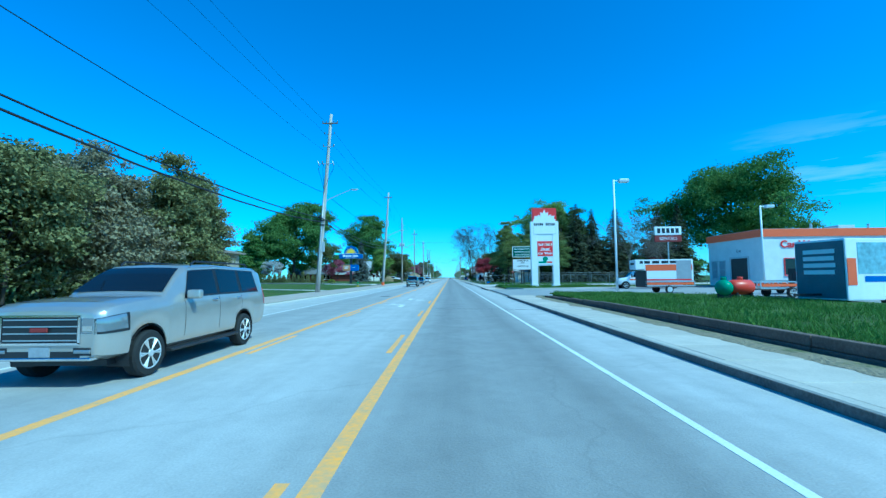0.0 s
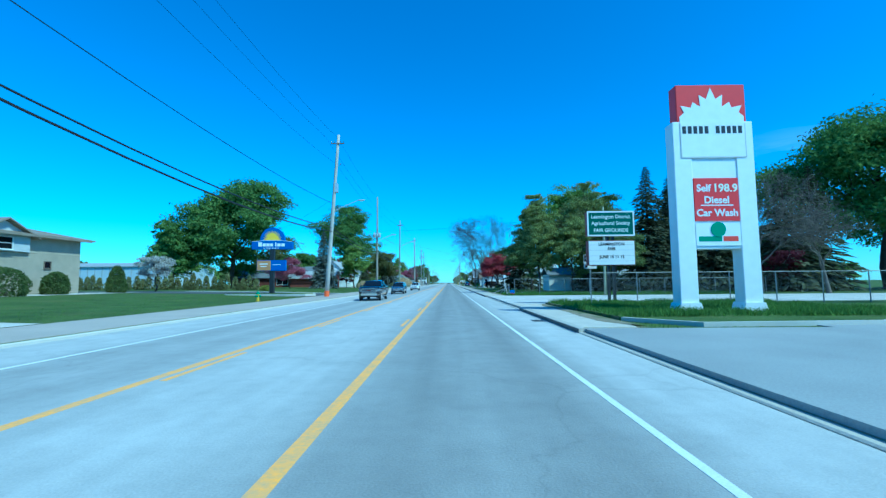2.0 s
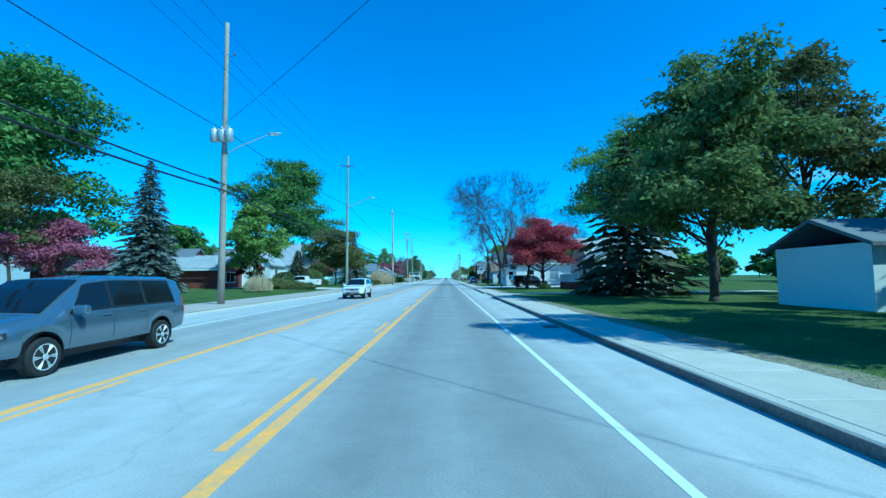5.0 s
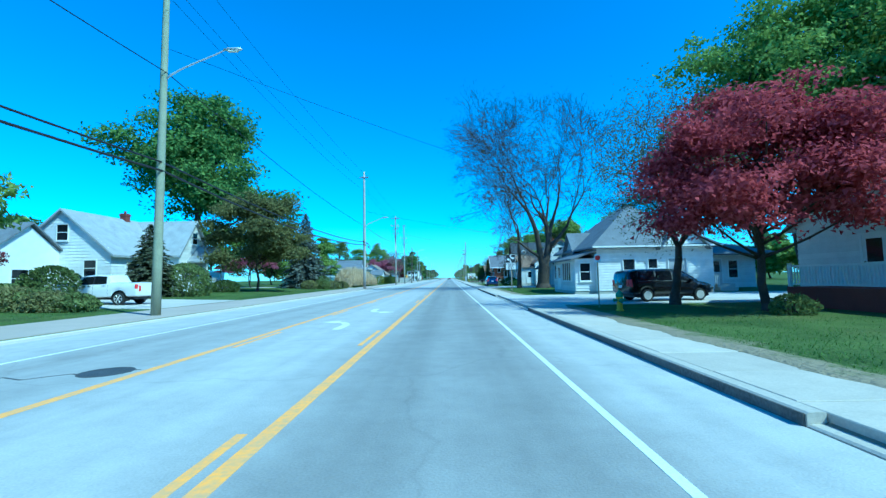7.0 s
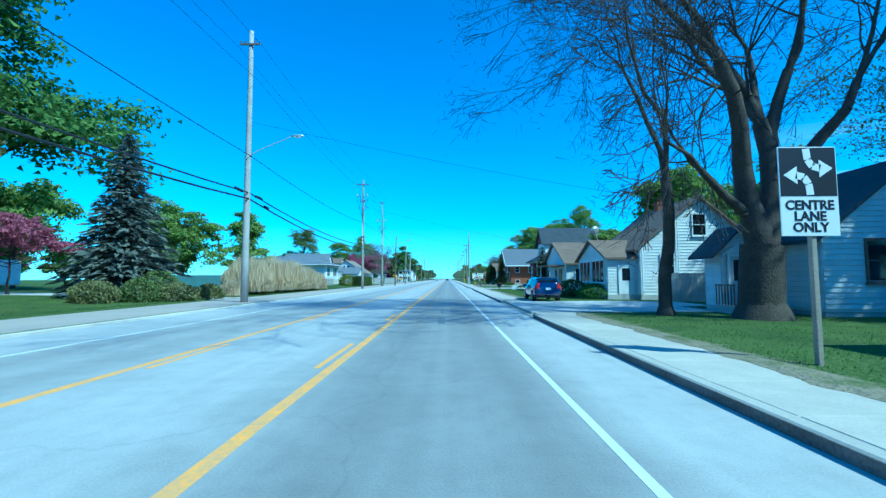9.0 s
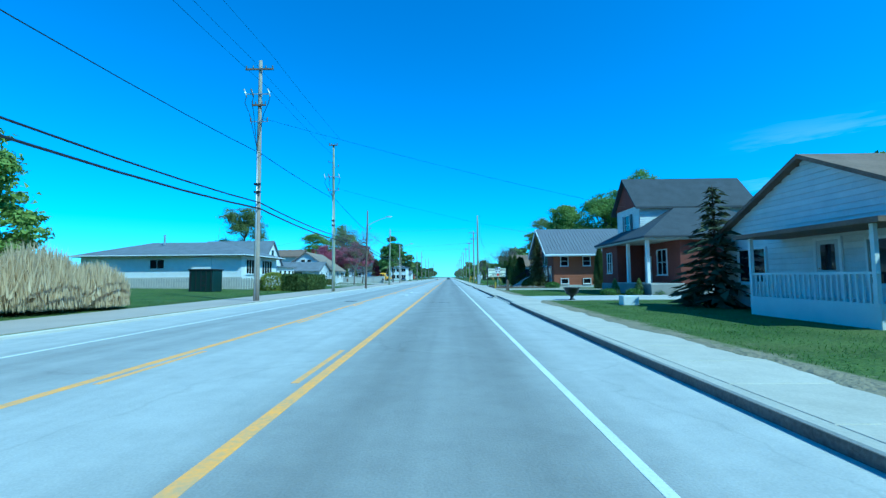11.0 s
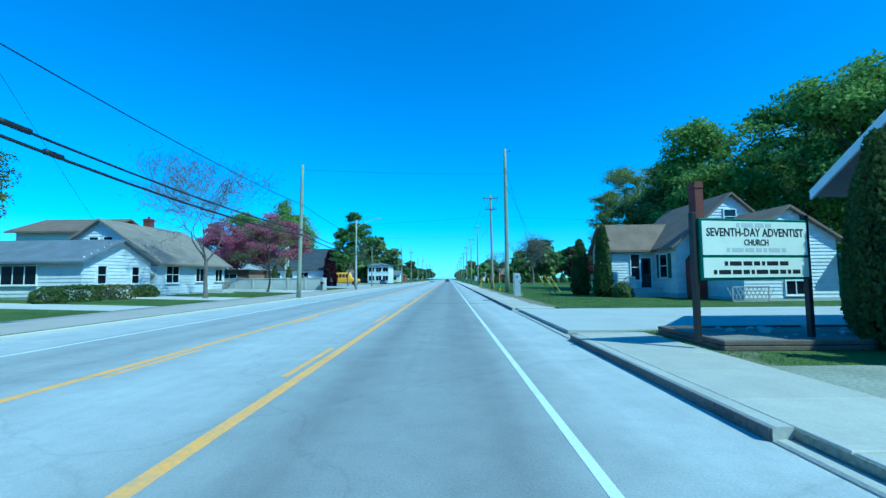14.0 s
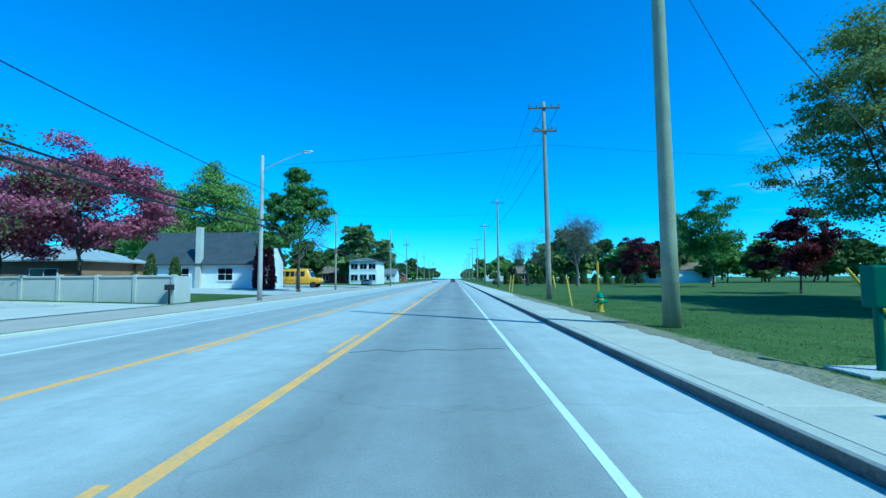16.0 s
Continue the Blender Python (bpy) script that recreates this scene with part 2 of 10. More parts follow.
def tube(bm, pts, r0, r1=None, n=8):
    """A tapering tube along points."""
    r1 = r0 if r1 is None else r1
    pts = [Vector(p) for p in pts]
    rings = []
    for i, p in enumerate(pts):
        d = (pts[min(i + 1, len(pts) - 1)] - pts[max(i - 1, 0)]).normalized()
        up = Vector((0, 0, 1)) if abs(d.z) < 0.95 else Vector((1, 0, 0))
        u = d.cross(up).normalized()
        w = d.cross(u)
        r = r0 + (r1 - r0) * i / max(1, len(pts) - 1)
        rings.append([bm.verts.new(p + r * (math.cos(6.2832 * k / n) * u + math.sin(6.2832 * k / n) * w)) for k in range(n)])
    for a, b in zip(rings, rings[1:]):
        for k in range(n):
            bm.faces.new((a[k], a[(k + 1) % n], b[(k + 1) % n], b[k]))
    bm.faces.new(rings[0])
    bm.faces.new(rings[-1])
    bmesh.ops.recalc_face_normals(bm, faces=bm.faces) if len(bm.faces) < 4000 else None
    return bm


def lathe(bm, prof, n=16, at=(0, 0, 0)):
    """Turns (radius, height) pairs round z."""
    rings = [[bm.verts.new((at[0] + r * math.cos(6.2832 * k / n), at[1] + r * math.sin(6.2832 * k / n), at[2] + z)) for k in range(n)] for r, z in prof]
    for a, b in zip(rings, rings[1:]):
        for k in range(n):
            bm.faces.new((a[k], a[(k + 1) % n], b[(k + 1) % n], b[k]))
    bm.faces.new(rings[0])
    bm.faces.new(rings[-1])
    bmesh.ops.recalc_face_normals(bm, faces=bm.faces)
    return bm


def wheel_disc(bm, prof, n, at):
    """Turns (radius, across) pairs round the x axis."""
    rings = [[bm.verts.new((at[0] + a, at[1] + r * math.cos(6.2832 * k / n), at[2] + r * math.sin(6.2832 * k / n))) for k in range(n)] for r, a in prof]
    for a, b in zip(rings, rings[1:]):
        for k in range(n):
            bm.faces.new((a[k], a[(k + 1) % n], b[(k + 1) % n], b[k]))
    bm.faces.new(rings[0])
    bm.faces.new(rings[-1])
    bmesh.ops.recalc_face_normals(bm, faces=bm.faces)
    return bm


def text_part(words, size, m, material, parent, name="lettering", depth=0.004, bold=0.0):
    """Words in the built-in font, made into a mesh; m sets them in the parent's space (text lies in x and y)."""
    cu = bpy.data.curves.new(name, 'FONT')
    cu.body, cu.size, cu.extrude, cu.align_x, cu.align_y, cu.offset = words, size, depth, 'CENTER', 'CENTER', bold
    cu.resolution_u = 3
    tmp = bpy.data.objects.new(name, cu)
    me = bpy.data.meshes.new_from_object(tmp)
    bpy.data.objects.remove(tmp)
    me.materials.clear()
    me.materials.append(material)
    ob = new(name, me)
    ob.parent = parent
    ob.matrix_basis = m
    return ob


FACING_US = Matrix(((1, 0, 0, 0), (0, 0, -1, 0), (0, 1, 0, 0), (0, 0, 0, 1)))   # text that reads from the south (-y)


def cards(name, P, U, V, material, parent=None):
    """Leaves: one pointed blade each, at P with half sides U and V (arrays of N x 3)."""
    n = len(P)
    co = np.empty((n, 3, 3))
    co[:, 0], co[:, 1], co[:, 2] = P - U * 0.75 - V * 1.05, P + U * 1.15 - V * 0.1, P - U * 0.45 + V * 1.15
    me = bpy.data.meshes.new(name)
    me.vertices.add(3 * n)
    me.vertices.foreach_set("co", co.ravel())
    me.loops.add(3 * n)
    me.loops.foreach_set("vertex_index", np.arange(3 * n, dtype=np.int32))
    me.polygons.add(n)
    me.polygons.foreach_set("loop_start", np.arange(0, 3 * n, 3, dtype=np.int32))
    me.polygons.foreach_set("loop_total", np.full(n, 3, dtype=np.int32))
    me.update(calc_edges=True)
    me.materials.append(material)
    ob = new(name, me)
    ob.parent = parent
    return ob


def unit(a):
    return a / np.maximum(np.linalg.norm(a, axis=-1, keepdims=True), 1e-9)


def ground_z(x):
    """Height of the ground beside the road."""
    return float(np.interp(x, [-600, -45, -28, -16.7, -12.4, -12.3, 3.7, 3.95, 5.8, 600], [0.9, 0.7, 0.45, 0.13, 0.11, -0.06, -0.06, 0.05, 0.10, 0.12]))

# ---- ground, road, kerbs ----
def grass_material():
    m = mat("lawn", (0.105, 0.140, 0.038), 0.95, 0.3, 0.5, 9.0, 1.0, col2=(0.050, 0.080, 0.020), dist=0.08)
    n, l = m.node_tree.nodes, m.node_tree.links
    b = n["Principled BSDF"]
    b.inputs["Specular IOR Level"].default_value = 0.15
    src = b.inputs["Base Color"].links[0].from_socket
    dry = n.new("ShaderNodeTexNoise")
    dry.inputs["Scale"].default_value, dry.inputs["Detail"].default_value = 0.22, 6
    geo = n.new("ShaderNodeNewGeometry")
    l.new(geo.outputs["Position"], dry.inputs["Vector"])
    ramp = n.new("ShaderNodeValToRGB")
    ramp.color_ramp.elements[0].position, ramp.color_ramp.elements[1].position = 0.52, 0.75
    ramp.color_ramp.elements[1].color = (0.55, 0.55, 0.55, 1)
    l.new(dry.outputs["Fac"], ramp.inputs[0])
    mx = n.new("ShaderNodeMixRGB")
    mx.inputs[2].default_value = (0.15, 0.155, 0.052, 1)
    l.new(ramp.outputs[0], mx.inputs[0])
    l.new(src, mx.inputs[1])
    # trodden bare earth along the pavement's edge
    sep = n.new("ShaderNodeSeparateXYZ")
    l.new(geo.outputs["Position"], sep.inputs[0])
    near = n.new("ShaderNodeMapRange")
    near.inputs["From Min"].default_value, near.inputs["From Max"].default_value = 5.2, 7.6
    near.inputs["To Min"].default_value, near.inputs["To Max"].default_value = 0.62, 0.0
    l.new(sep.outputs[0], near.inputs["Value"])
    pos = n.new("ShaderNodeMath")
    pos.operation = 'GREATER_THAN'
    pos.inputs[1].default_value = 3.0
    l.new(sep.outputs[0], pos.inputs[0])
    rag = n.new("ShaderNodeTexNoise")
    rag.inputs["Scale"].default_value, rag.inputs["Detail"].default_value, rag.inputs["Roughness"].default_value = 1.3, 8, 0.75
    l.new(geo.outputs["Position"], rag.inputs["Vector"])
    s1 = n.new("ShaderNodeMath")
    s1.operation = 'ADD'
    l.new(near.outputs[0], s1.inputs[0])
    l.new(rag.outputs["Fac"], s1.inputs[1])
    s2 = n.new("ShaderNodeMapRange")
    s2.inputs["From Min"].default_value, s2.inputs["From Max"].default_value = 0.78, 0.98
    l.new(s1.outputs[0], s2.inputs["Value"])
    s3 = n.new("ShaderNodeMath")
    s3.operation = 'MULTIPLY'
    l.new(s2.outputs[0], s3.inputs[0])
    l.new(pos.outputs[0], s3.inputs[1])
    bare = n.new("ShaderNodeMixRGB")
    bare.inputs[2].default_value = (0.29, 0.25, 0.17, 1)
    l.new(s3.outputs[0], bare.inputs[0])
    l.new(mx.outputs[0], bare.inputs[1])
    l.new(bare.outputs[0], b.inputs["Base Color"])
    return m


def road_material():
    """Pale worn asphalt; the wheel tracks of the running lanes are darker, with tar seams and patches."""
    m = mat("road_asphalt", (0.475, 0.465, 0.44), 0.9, 0.13, 0.9, 38, 0.5, dist=0.012)
    n, l = m.node_tree.nodes, m.node_tree.links
    b = n["Principled BSDF"]
    src = b.inputs["Base Color"].links[0].from_socket
    geo = n.new("ShaderNodeNewGeometry")
    sep = n.new("ShaderNodeSeparateXYZ")
    l.new(geo.outputs["Position"], sep.inputs[0])
    wob = n.new("ShaderNodeTexNoise")
    wob.inputs["Scale"].default_value = 0.25
    l.new(geo.outputs["Position"], wob.inputs["Vector"])
    xw = n.new("ShaderNodeMath")
    xw.operation = 'MULTIPLY_ADD'
    xw.inputs[1].default_value = 0.5
    l.new(wob.outputs["Fac"], xw.inputs[0])
    l.new(sep.outputs[0], xw.inputs[2])
    lane = n.new("ShaderNodeMapRange")
    lane.inputs["From Min"].default_value, lane.inputs["From Max"].default_value = -12.5, 4.5
    l.new(xw.outputs[0], lane.inputs["Value"])
    ramp = n.new("ShaderNodeValToRGB")
    r = ramp.color_ramp
    stops = [(-12.3, 1.08), (-10.0, 1.02), (-9.2, 0.84), (-8.4, 0.74), (-7.6, 0.86), (-6.7, 0.76), (-5.7, 0.90), (-4.6, 1.05), (-3.0, 1.02), (-1.9, 0.76), (-1.0, 0.56), (0.0, 0.68), (1.1, 0.56), (1.9, 0.80), (2.5, 1.02), (3.7, 1.08)]
    r.elements[0].position, r.elements[0].color = 0.0, (1, 1, 1, 1)
    r.elements[1].position, r.elements[1].color = 1.0, (1, 1, 1, 1)
    for x, v in stops:
        e = r.elements.new((x + 0.25 + 12.5) / 17.0)
        e.color = (v, v, v, 1)
    l.new(lane.outputs[0], ramp.inputs[0])
    mul = n.new("ShaderNodeMixRGB")
    mul.blend_type = 'MULTIPLY'
    mul.inputs[0].default_value = 1.0
    l.new(src, mul.inputs[1])
    l.new(ramp.outputs[0], mul.inputs[2])
    # long streaks along the road
    mp = n.new("ShaderNodeMapping")
    mp.inputs["Scale"].default_value = (2.2, 0.05, 1)
    l.new(geo.outputs["Position"], mp.inputs["Vector"])
    st = n.new("ShaderNodeTexNoise")
    st.inputs["Scale"].default_value, st.inputs["Detail"].default_value = 1.0, 6
    l.new(mp.outputs[0], st.inputs["Vector"])
    sr = n.new("ShaderNodeValToRGB")
    sr.color_ramp.elements[0].position, sr.color_ramp.elements[0].color = 0.3, (0.91, 0.91, 0.91, 1)
    sr.color_ramp.elements[1].position, sr.color_ramp.elements[1].color = 0.6, (1.02, 1.02, 1.02, 1)
    l.new(st.outputs["Fac"], sr.inputs[0])
    mul2 = n.new("ShaderNodeMixRGB")
    mul2.blend_type = 'MULTIPLY'
    mul2.inputs[0].default_value = 1.0
    l.new(mul.outputs[0], mul2.inputs[1])
    l.new(sr.outputs[0], mul2.inputs[2])
    # oil drips, worn patches and hairline cracks
    sp = n.new("ShaderNodeTexNoise")
    sp.inputs["Scale"].default_value, sp.inputs["Detail"].default_value, sp.inputs["Roughness"].default_value = 2.6, 8, 0.72
    l.new(geo.outputs["Position"], sp.inputs["Vector"])
    spr = n.new("ShaderNodeValToRGB")
    spr.color_ramp.elements[0].position, spr.color_ramp.elements[0].color = 0.34, (0.74, 0.74, 0.75, 1)
    spr.color_ramp.elements[1].position, spr.color_ramp.elements[1].color = 0.56, (1.03, 1.03, 1.02, 1)
    l.new(sp.outputs["Fac"], spr.inputs[0])
    mul3 = n.new("ShaderNodeMixRGB")
    mul3.blend_type = 'MULTIPLY'
    mul3.inputs[0].default_value = 0.35
    l.new(mul2.outputs[0], mul3.inputs[1])
    l.new(spr.outputs[0], mul3.inputs[2])
    wv = n.new("ShaderNodeTexNoise")
    wv.inputs["Scale"].default_value, wv.inputs["Detail"].default_value = 0.7, 4
    l.new(geo.outputs["Position"], wv.inputs["Vector"])
    wa = n.new("ShaderNodeVectorMath")
    wa.operation = 'MULTIPLY_ADD'
    wa.inputs[1].default_value = (1.6, 1.6, 0)
    l.new(wv.outputs["Color"], wa.inputs[0])
    l.new(geo.outputs["Position"], wa.inputs[2])
    vo = n.new("ShaderNodeTexVoronoi")
    vo.feature = 'DISTANCE_TO_EDGE'
    vo.inputs["Scale"].default_value = 0.16
    l.new(wa.outputs[0], vo.inputs["Vector"])
    cr = n.new("ShaderNodeValToRGB")
    cr.color_ramp.elements[0].position, cr.color_ramp.elements[0].color = 0.0015, (0.55, 0.55, 0.55, 1)
    cr.color_ramp.elements[1].position, cr.color_ramp.elements[1].color = 0.005, (1, 1, 1, 1)
    l.new(vo.outputs["Distance"], cr.inputs[0])
    mul4 = n.new("ShaderNodeMixRGB")
    mul4.blend_type = 'MULTIPLY'
    mul4.inputs[0].default_value = 0.25
    l.new(mul3.outputs[0], mul4.inputs[1])
    l.new(cr.outputs[0], mul4.inputs[2])
    l.new(mul4.outputs[0], b.inputs["Base Color"])
    return m


LAWN = grass_material()
ROAD = road_material()


def flat_sheet(name, x0, x1, y0, y1, z, material, label, thick=0.1, kind="structure"):
    if x1 > -16:
        bm = boxes((x0, x1, y0, y1, z - thick, z))
    else:   # follows the rise of the land
        bm = bmesh.new()
        cuts = sorted({x0, x1, *[v for v in (-45, -28, -16.7) if x0 < v < x1]})
        rims = [[bm.verts.new((v, y, ground_z(v) + dz)) for v in cuts] for y, dz in ((y0, -0.1), (y0, 0.025), (y1, 0.025), (y1, -0.1))]
        for a, b in zip(rims, rims[1:]):
            for k in range(len(cuts) - 1):
                bm.faces.new((a[k], a[k + 1], b[k + 1], b[k]))
    ob = part(name, bm, material)
    return tagged(ob, label, name.split("_")[0], kind=kind)


bm = bmesh.new()
xs = [-900, -400, -200, -100, -60, -45, -36, -28, -22, -16.7, -12.41, -12.32, 3.72, 3.97, 5.85, 9, 14, 25, 45, 90, 200, 400, 900]
ys = [-300, -100, 0, 50, 100, 150, 200, 250, 300, 350, 420, 520, 700, 1000, 1500, 2500]
grid = [[bm.verts.new((x, y, ground_z(x))) for x in xs] for y in ys]
for a, b in zip(grid, grid[1:]):
    for i in range(len(xs) - 1):
        bm.faces.new((a[i], a[i + 1], b[i + 1], b[i]))
tagged(part("ground", bm, LAWN, smooth=True), "mown green lawns on flat land beside the road", "ground", kind="structure")

bm = bmesh.new()
box(bm, -12.3, 3.72, -150, 1500, -0.3, 0.0)
tagged(part("road", bm, ROAD), "pale worn asphalt road with a centre turning lane", "road", kind="structure")

# kerbs: upright where there is grass behind, dropped at driveways
KERB_UP = [(-60, 30), (47.5, 59), (82, 126), (134, 150), (164.5, 186), (197, 230.5), (239.5, 259.5), (263, 270), (280.4, 420)]


# dark concrete tone that carries the shade of the kerb's road side
KERB_SHADE = mat("kerb_shade_concrete", (0.15, 0.14, 0.125), 0.9, 0.4, 1.2, 22, 0.4)
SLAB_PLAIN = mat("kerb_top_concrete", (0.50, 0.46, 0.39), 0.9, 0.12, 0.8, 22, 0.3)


def kerb_stretch(y0, y1, up):
    top = 0.15 if up else 0.03
    bm = bmesh.new()
    prism(bm, [(3.74, -0.2), (3.74, top - 0.02), (3.77, top), (3.95, top), (3.95, -0.2)], "y", y0, y1)
    ob = part("kerb", bm, SLAB_PLAIN)
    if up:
        # thin dark sheet over the upright face, painting in its shade
        part("kerb_face", boxes((3.715, 3.737, y0 + 0.02, y1 - 0.02, -0.05, top - 0.015)), KERB_SHADE, ob, "dark mottled kerb face with its shade painted in")
    return tagged(ob, "concrete kerb along the pavement" if up else "dropped concrete kerb at a driveway", "kerb", kind="structure")


edges = -150.0
for a, b in KERB_UP:
    if a > edges:
        kerb_stretch(edges, a, False)
    kerb_stretch(a, b, True)
    edges = b
kerb_stretch(edges, 1400, True)
bm = bmesh.new()
prism(bm, [(-12.3, -0.2), (-12.3, 0.07), (-12.34, 0.10), (-12.48, 0.11), (-12.48, -0.2)], "y", -150, 1400)
tagged(part("kerb", bm, CONCRETE_PALE), "low concrete kerb by the paved verge", "kerb", kind="structure")

# painted lines, laid as thin films
def line(name, x, w, y0, y1, material, label):
    return tagged(part(name, boxes((x - w / 2, x + w / 2, y0, y1, 0.0, 0.004)), material), label, "road marking", kind="structure")


line("edge_line", 1.80, 0.11, -80, 900, LINE_WHITE, "thin white line along the lane's edge")
line("edge_line", -9.40, 0.11, -80, 900, LINE_WHITE, "thin white line along the far lane's edge")
line("lane_line", -1.98, 0.19, -80, 900, LINE_YELLOW, "worn yellow line beside the turning lane")
line("lane_line", -5.68, 0.19, -80, 900, LINE_YELLOW, "worn yellow line beside the turning lane")
bm = bmesh.new()
y = -40.0
while y < 500:
    if not (30 < y < 47 or 140 < y < 158 or 220 < y < 242):
        box(bm, -2.32, -2.20, y, y + 3.0, 0.0, 0.004)
    box(bm, -5.46, -5.34, y, y + 3.0, 0.0, 0.004)
    y += 9.0
tagged(part("dashed_line", bm, LINE_YELLOW), "broken yellow dashes inside the turning lane", "road marking", kind="structure")


def turn_arrow(y, towards):
    """A painted curved turn arrow; towards is 1 for the far way, -1 for ours."""
    bm = bmesh.new()
    s = towards
    pts = [(0.10, -1.6), (0.10, -0.1), (-0.15, 0.55), (-0.55, 0.85)]
    for (xa, ya), (xb, yb) in zip(pts, pts[1:]):
        d = Vector((xb - xa, yb - ya)).normalized() * 0.14
        prism(bm, [(xa - d.y, ya + d.x), (xa + d.y, ya - d.x), (xb + d.y, yb - d.x), (xb - d.y, yb + d.x)], "z", 0.0, 0.004)
    prism(bm, [(-0.45, 0.45), (-0.45, 1.35), (-1.15, 0.9)], "z", 0.0, 0.007)
    ob = part("turn_arrow", bm, LINE_WHITE)
    ob.matrix_basis = pose(-3.85, y, 0.001, 0, 0, 0 if s > 0 else 180)
    return tagged(ob, "white painted turn arrow on the centre lane", "road marking", kind="structure")


for y, s in ((21.5, 1), (28.0, -1), (145.0, 1), (151.2, -1), (245.6, 1), (251.4, -1)):
    turn_arrow(y, s)


def round_cover(x, y, r):
    bm = bmesh.new()
    lathe(bm, [(r, -0.02), (r, 0.006), (r * 0.93, 0.010), (r * 0.90, 0.006), (r * 0.2, 0.006)], 20)
    ob = part("manhole_cover", bm, IRON, smooth=False)
    ob.location = (x, y, 0)
    tagged(ob, "round cast-iron manhole cover in the road", "manhole")


round_cover(-6.7, 34.0, 0.45)
round_cover(-6.4, 137.3, 0.45)
round_cover(-6.65, 234.9, 0.42)
round_cover(-8.6, 96.0, 0.4)


def drain(x, y):
    d = thing("drain_grate", x, y, 0, "iron drain grate by the kerb", "drain")
    part("frame", boxes((-0.25, 0.25, -0.4, -0.36, -0.05, 0.006), (-0.25, 0.25, 0.36, 0.4, -0.05, 0.006), (-0.25, -0.21, -0.36, 0.36, -0.05, 0.006), (0.21, 0.25, -0.36, 0.36, -0.05, 0.006)), IRON, d)
    for k in range(7):
        part("bar", boxes((-0.21, 0.21, -0.33 + k * 0.1, -0.28 + k * 0.1, -0.05, 0.005)), IRON, d)


for y in (52.0, 238.6, 290.6, 105.0):
    drain(3.35, y)

# tar-sealed cracks
bm = bmesh.new()
rng = random.Random(5)
for y0, xa, xb in ((17.0, 3.6, -1.8), (127.2, -5.6, 1.8), (137.0, -9.0, -5.9), (232.4, -1.6, 0.2), (240.0, 1.9, 3.6), (286.8, -1.0, 3.5), (289.5, -6.5, -2.1), (292.0, -12.0, -3.0), (302.0, -1.8, 1.6), (314.0, -3.5, 0.5)):
    n, x, y = 12, xa, y0
    for k in range(n):
        x2, y2 = xa + (xb - xa) * (k + 1) / n, y + rng.uniform(-0.2, 0.25)
        prism(bm, [(x, y), (x2, y2), (x2, y2 + 0.05), (x, y + 0.05)], "z", 0.0, 0.005)
        x, y = x2, y2
tagged(part("crack_seal", bm, mat("tar", (0.10, 0.10, 0.10), 0.7)), "dark tar-sealed cracks across the road", "road marking", kind="structure")

# long paved verge on the far side, and paths, lots and driveways
flat_sheet("verge_paving", -16.6, -12.48, -120, 900, 0.135, mat("verge_asphalt", (0.45, 0.385, 0.325), 0.9, 0.14, 0.4, 28, 0.2), "pinkish grey paved verge beside the road", 0.15)
flat_sheet("lot", 12.0, 75, -40, 50.5, 0.135, mat("lot_asphalt", (0.34, 0.34, 0.33), 0.9, 0.16, 0.3, 28, 0.25), "worn grey asphalt forecourt", 0.1)
flat_sheet("driveway", 3.95, 12.0, 30.0, 47.6, 0.138, mat("apron_asphalt", (0.33, 0.33, 0.32), 0.9, 0.18, 0.3, 28, 0.25), "worn grey asphalt driveway apron", 0.1)
flat_sheet("gravel_lot", 3.95, 70, 63.5, 81.5, 0.14, GRAVEL, "pale gravel parking lot", 0.1)
flat_sheet("driveway", 3.95, 30, 129.4, 131.6, 0.13, CONCRETE_PALE, "pale concrete front path", 0.1)
flat_sheet("driveway", 3.95, 26, 151.6, 163.3, 0.14, GRAVEL, "pale gravel driveway", 0.1)
flat_sheet("driveway", 3.95, 12.5, 187.5, 196.6, 0.14, GRAVEL, "pale gravel driveway", 0.1)
flat_sheet("driveway", 12.5, 14.6, 191.5, 196.0, 0.137, GRAVEL, "pale gravel beside a fence", 0.1)
flat_sheet("driveway", 3.95, 22, 232.0, 237.8, 0.14, CONCRETE, "grey concrete driveway", 0.1)
flat_sheet("path", 5.85, 30, 253.6, 255.2, 0.13, CONCRETE_PALE, "pale concrete church path", 0.1)
flat_sheet("lot", 3.95, 16, 256.5, 266.0, 0.128, mat("dirt_gravel", (0.36, 0.34, 0.27), 0.95, 0.3, 0.6, 16, 0.7, col2=(0.20, 0.20, 0.13), dist=0.04), "worn dirt and gravel yard before the church", 0.1)
flat_sheet("lot", 3.95, 40, 271.0, 279.6, 0.14, CONCRETE, "pale concrete parking lot", 0.1)
flat_sheet("driveway", -60, -16.6, 86.5, 97.0, 0.50, TARMAC, "black tarmac driveway of the motel", 0.7)
flat_sheet("driveway", -40, -16.6, 97.0, 99.0, 0.53, CONCRETE_PALE, "pale concrete driveway edge", 0.7)
flat_sheet("path", -44, -16.6, 48.5, 50.5, 0.45, CONCRETE_PALE, "pale concrete path", 0.7)
flat_sheet("path", -45.2, -41.0, 50.5, 90, 0.72, GRAVEL, "pale gravel bed by the wall", 0.3)
flat_sheet("driveway", -40, -16.6, 153.5, 163.0, 0.50, CONCRETE_PALE, "pale concrete driveway", 0.7)
flat_sheet("driveway", -40, -16.6, 199.5, 203.5, 0.48, GRAVEL, "pale gravel driveway", 0.7)
flat_sheet("driveway", -30, -16.6, 280.5, 284.0, 0.45, CONCRETE_PALE, "pale concrete driveway", 0.7)
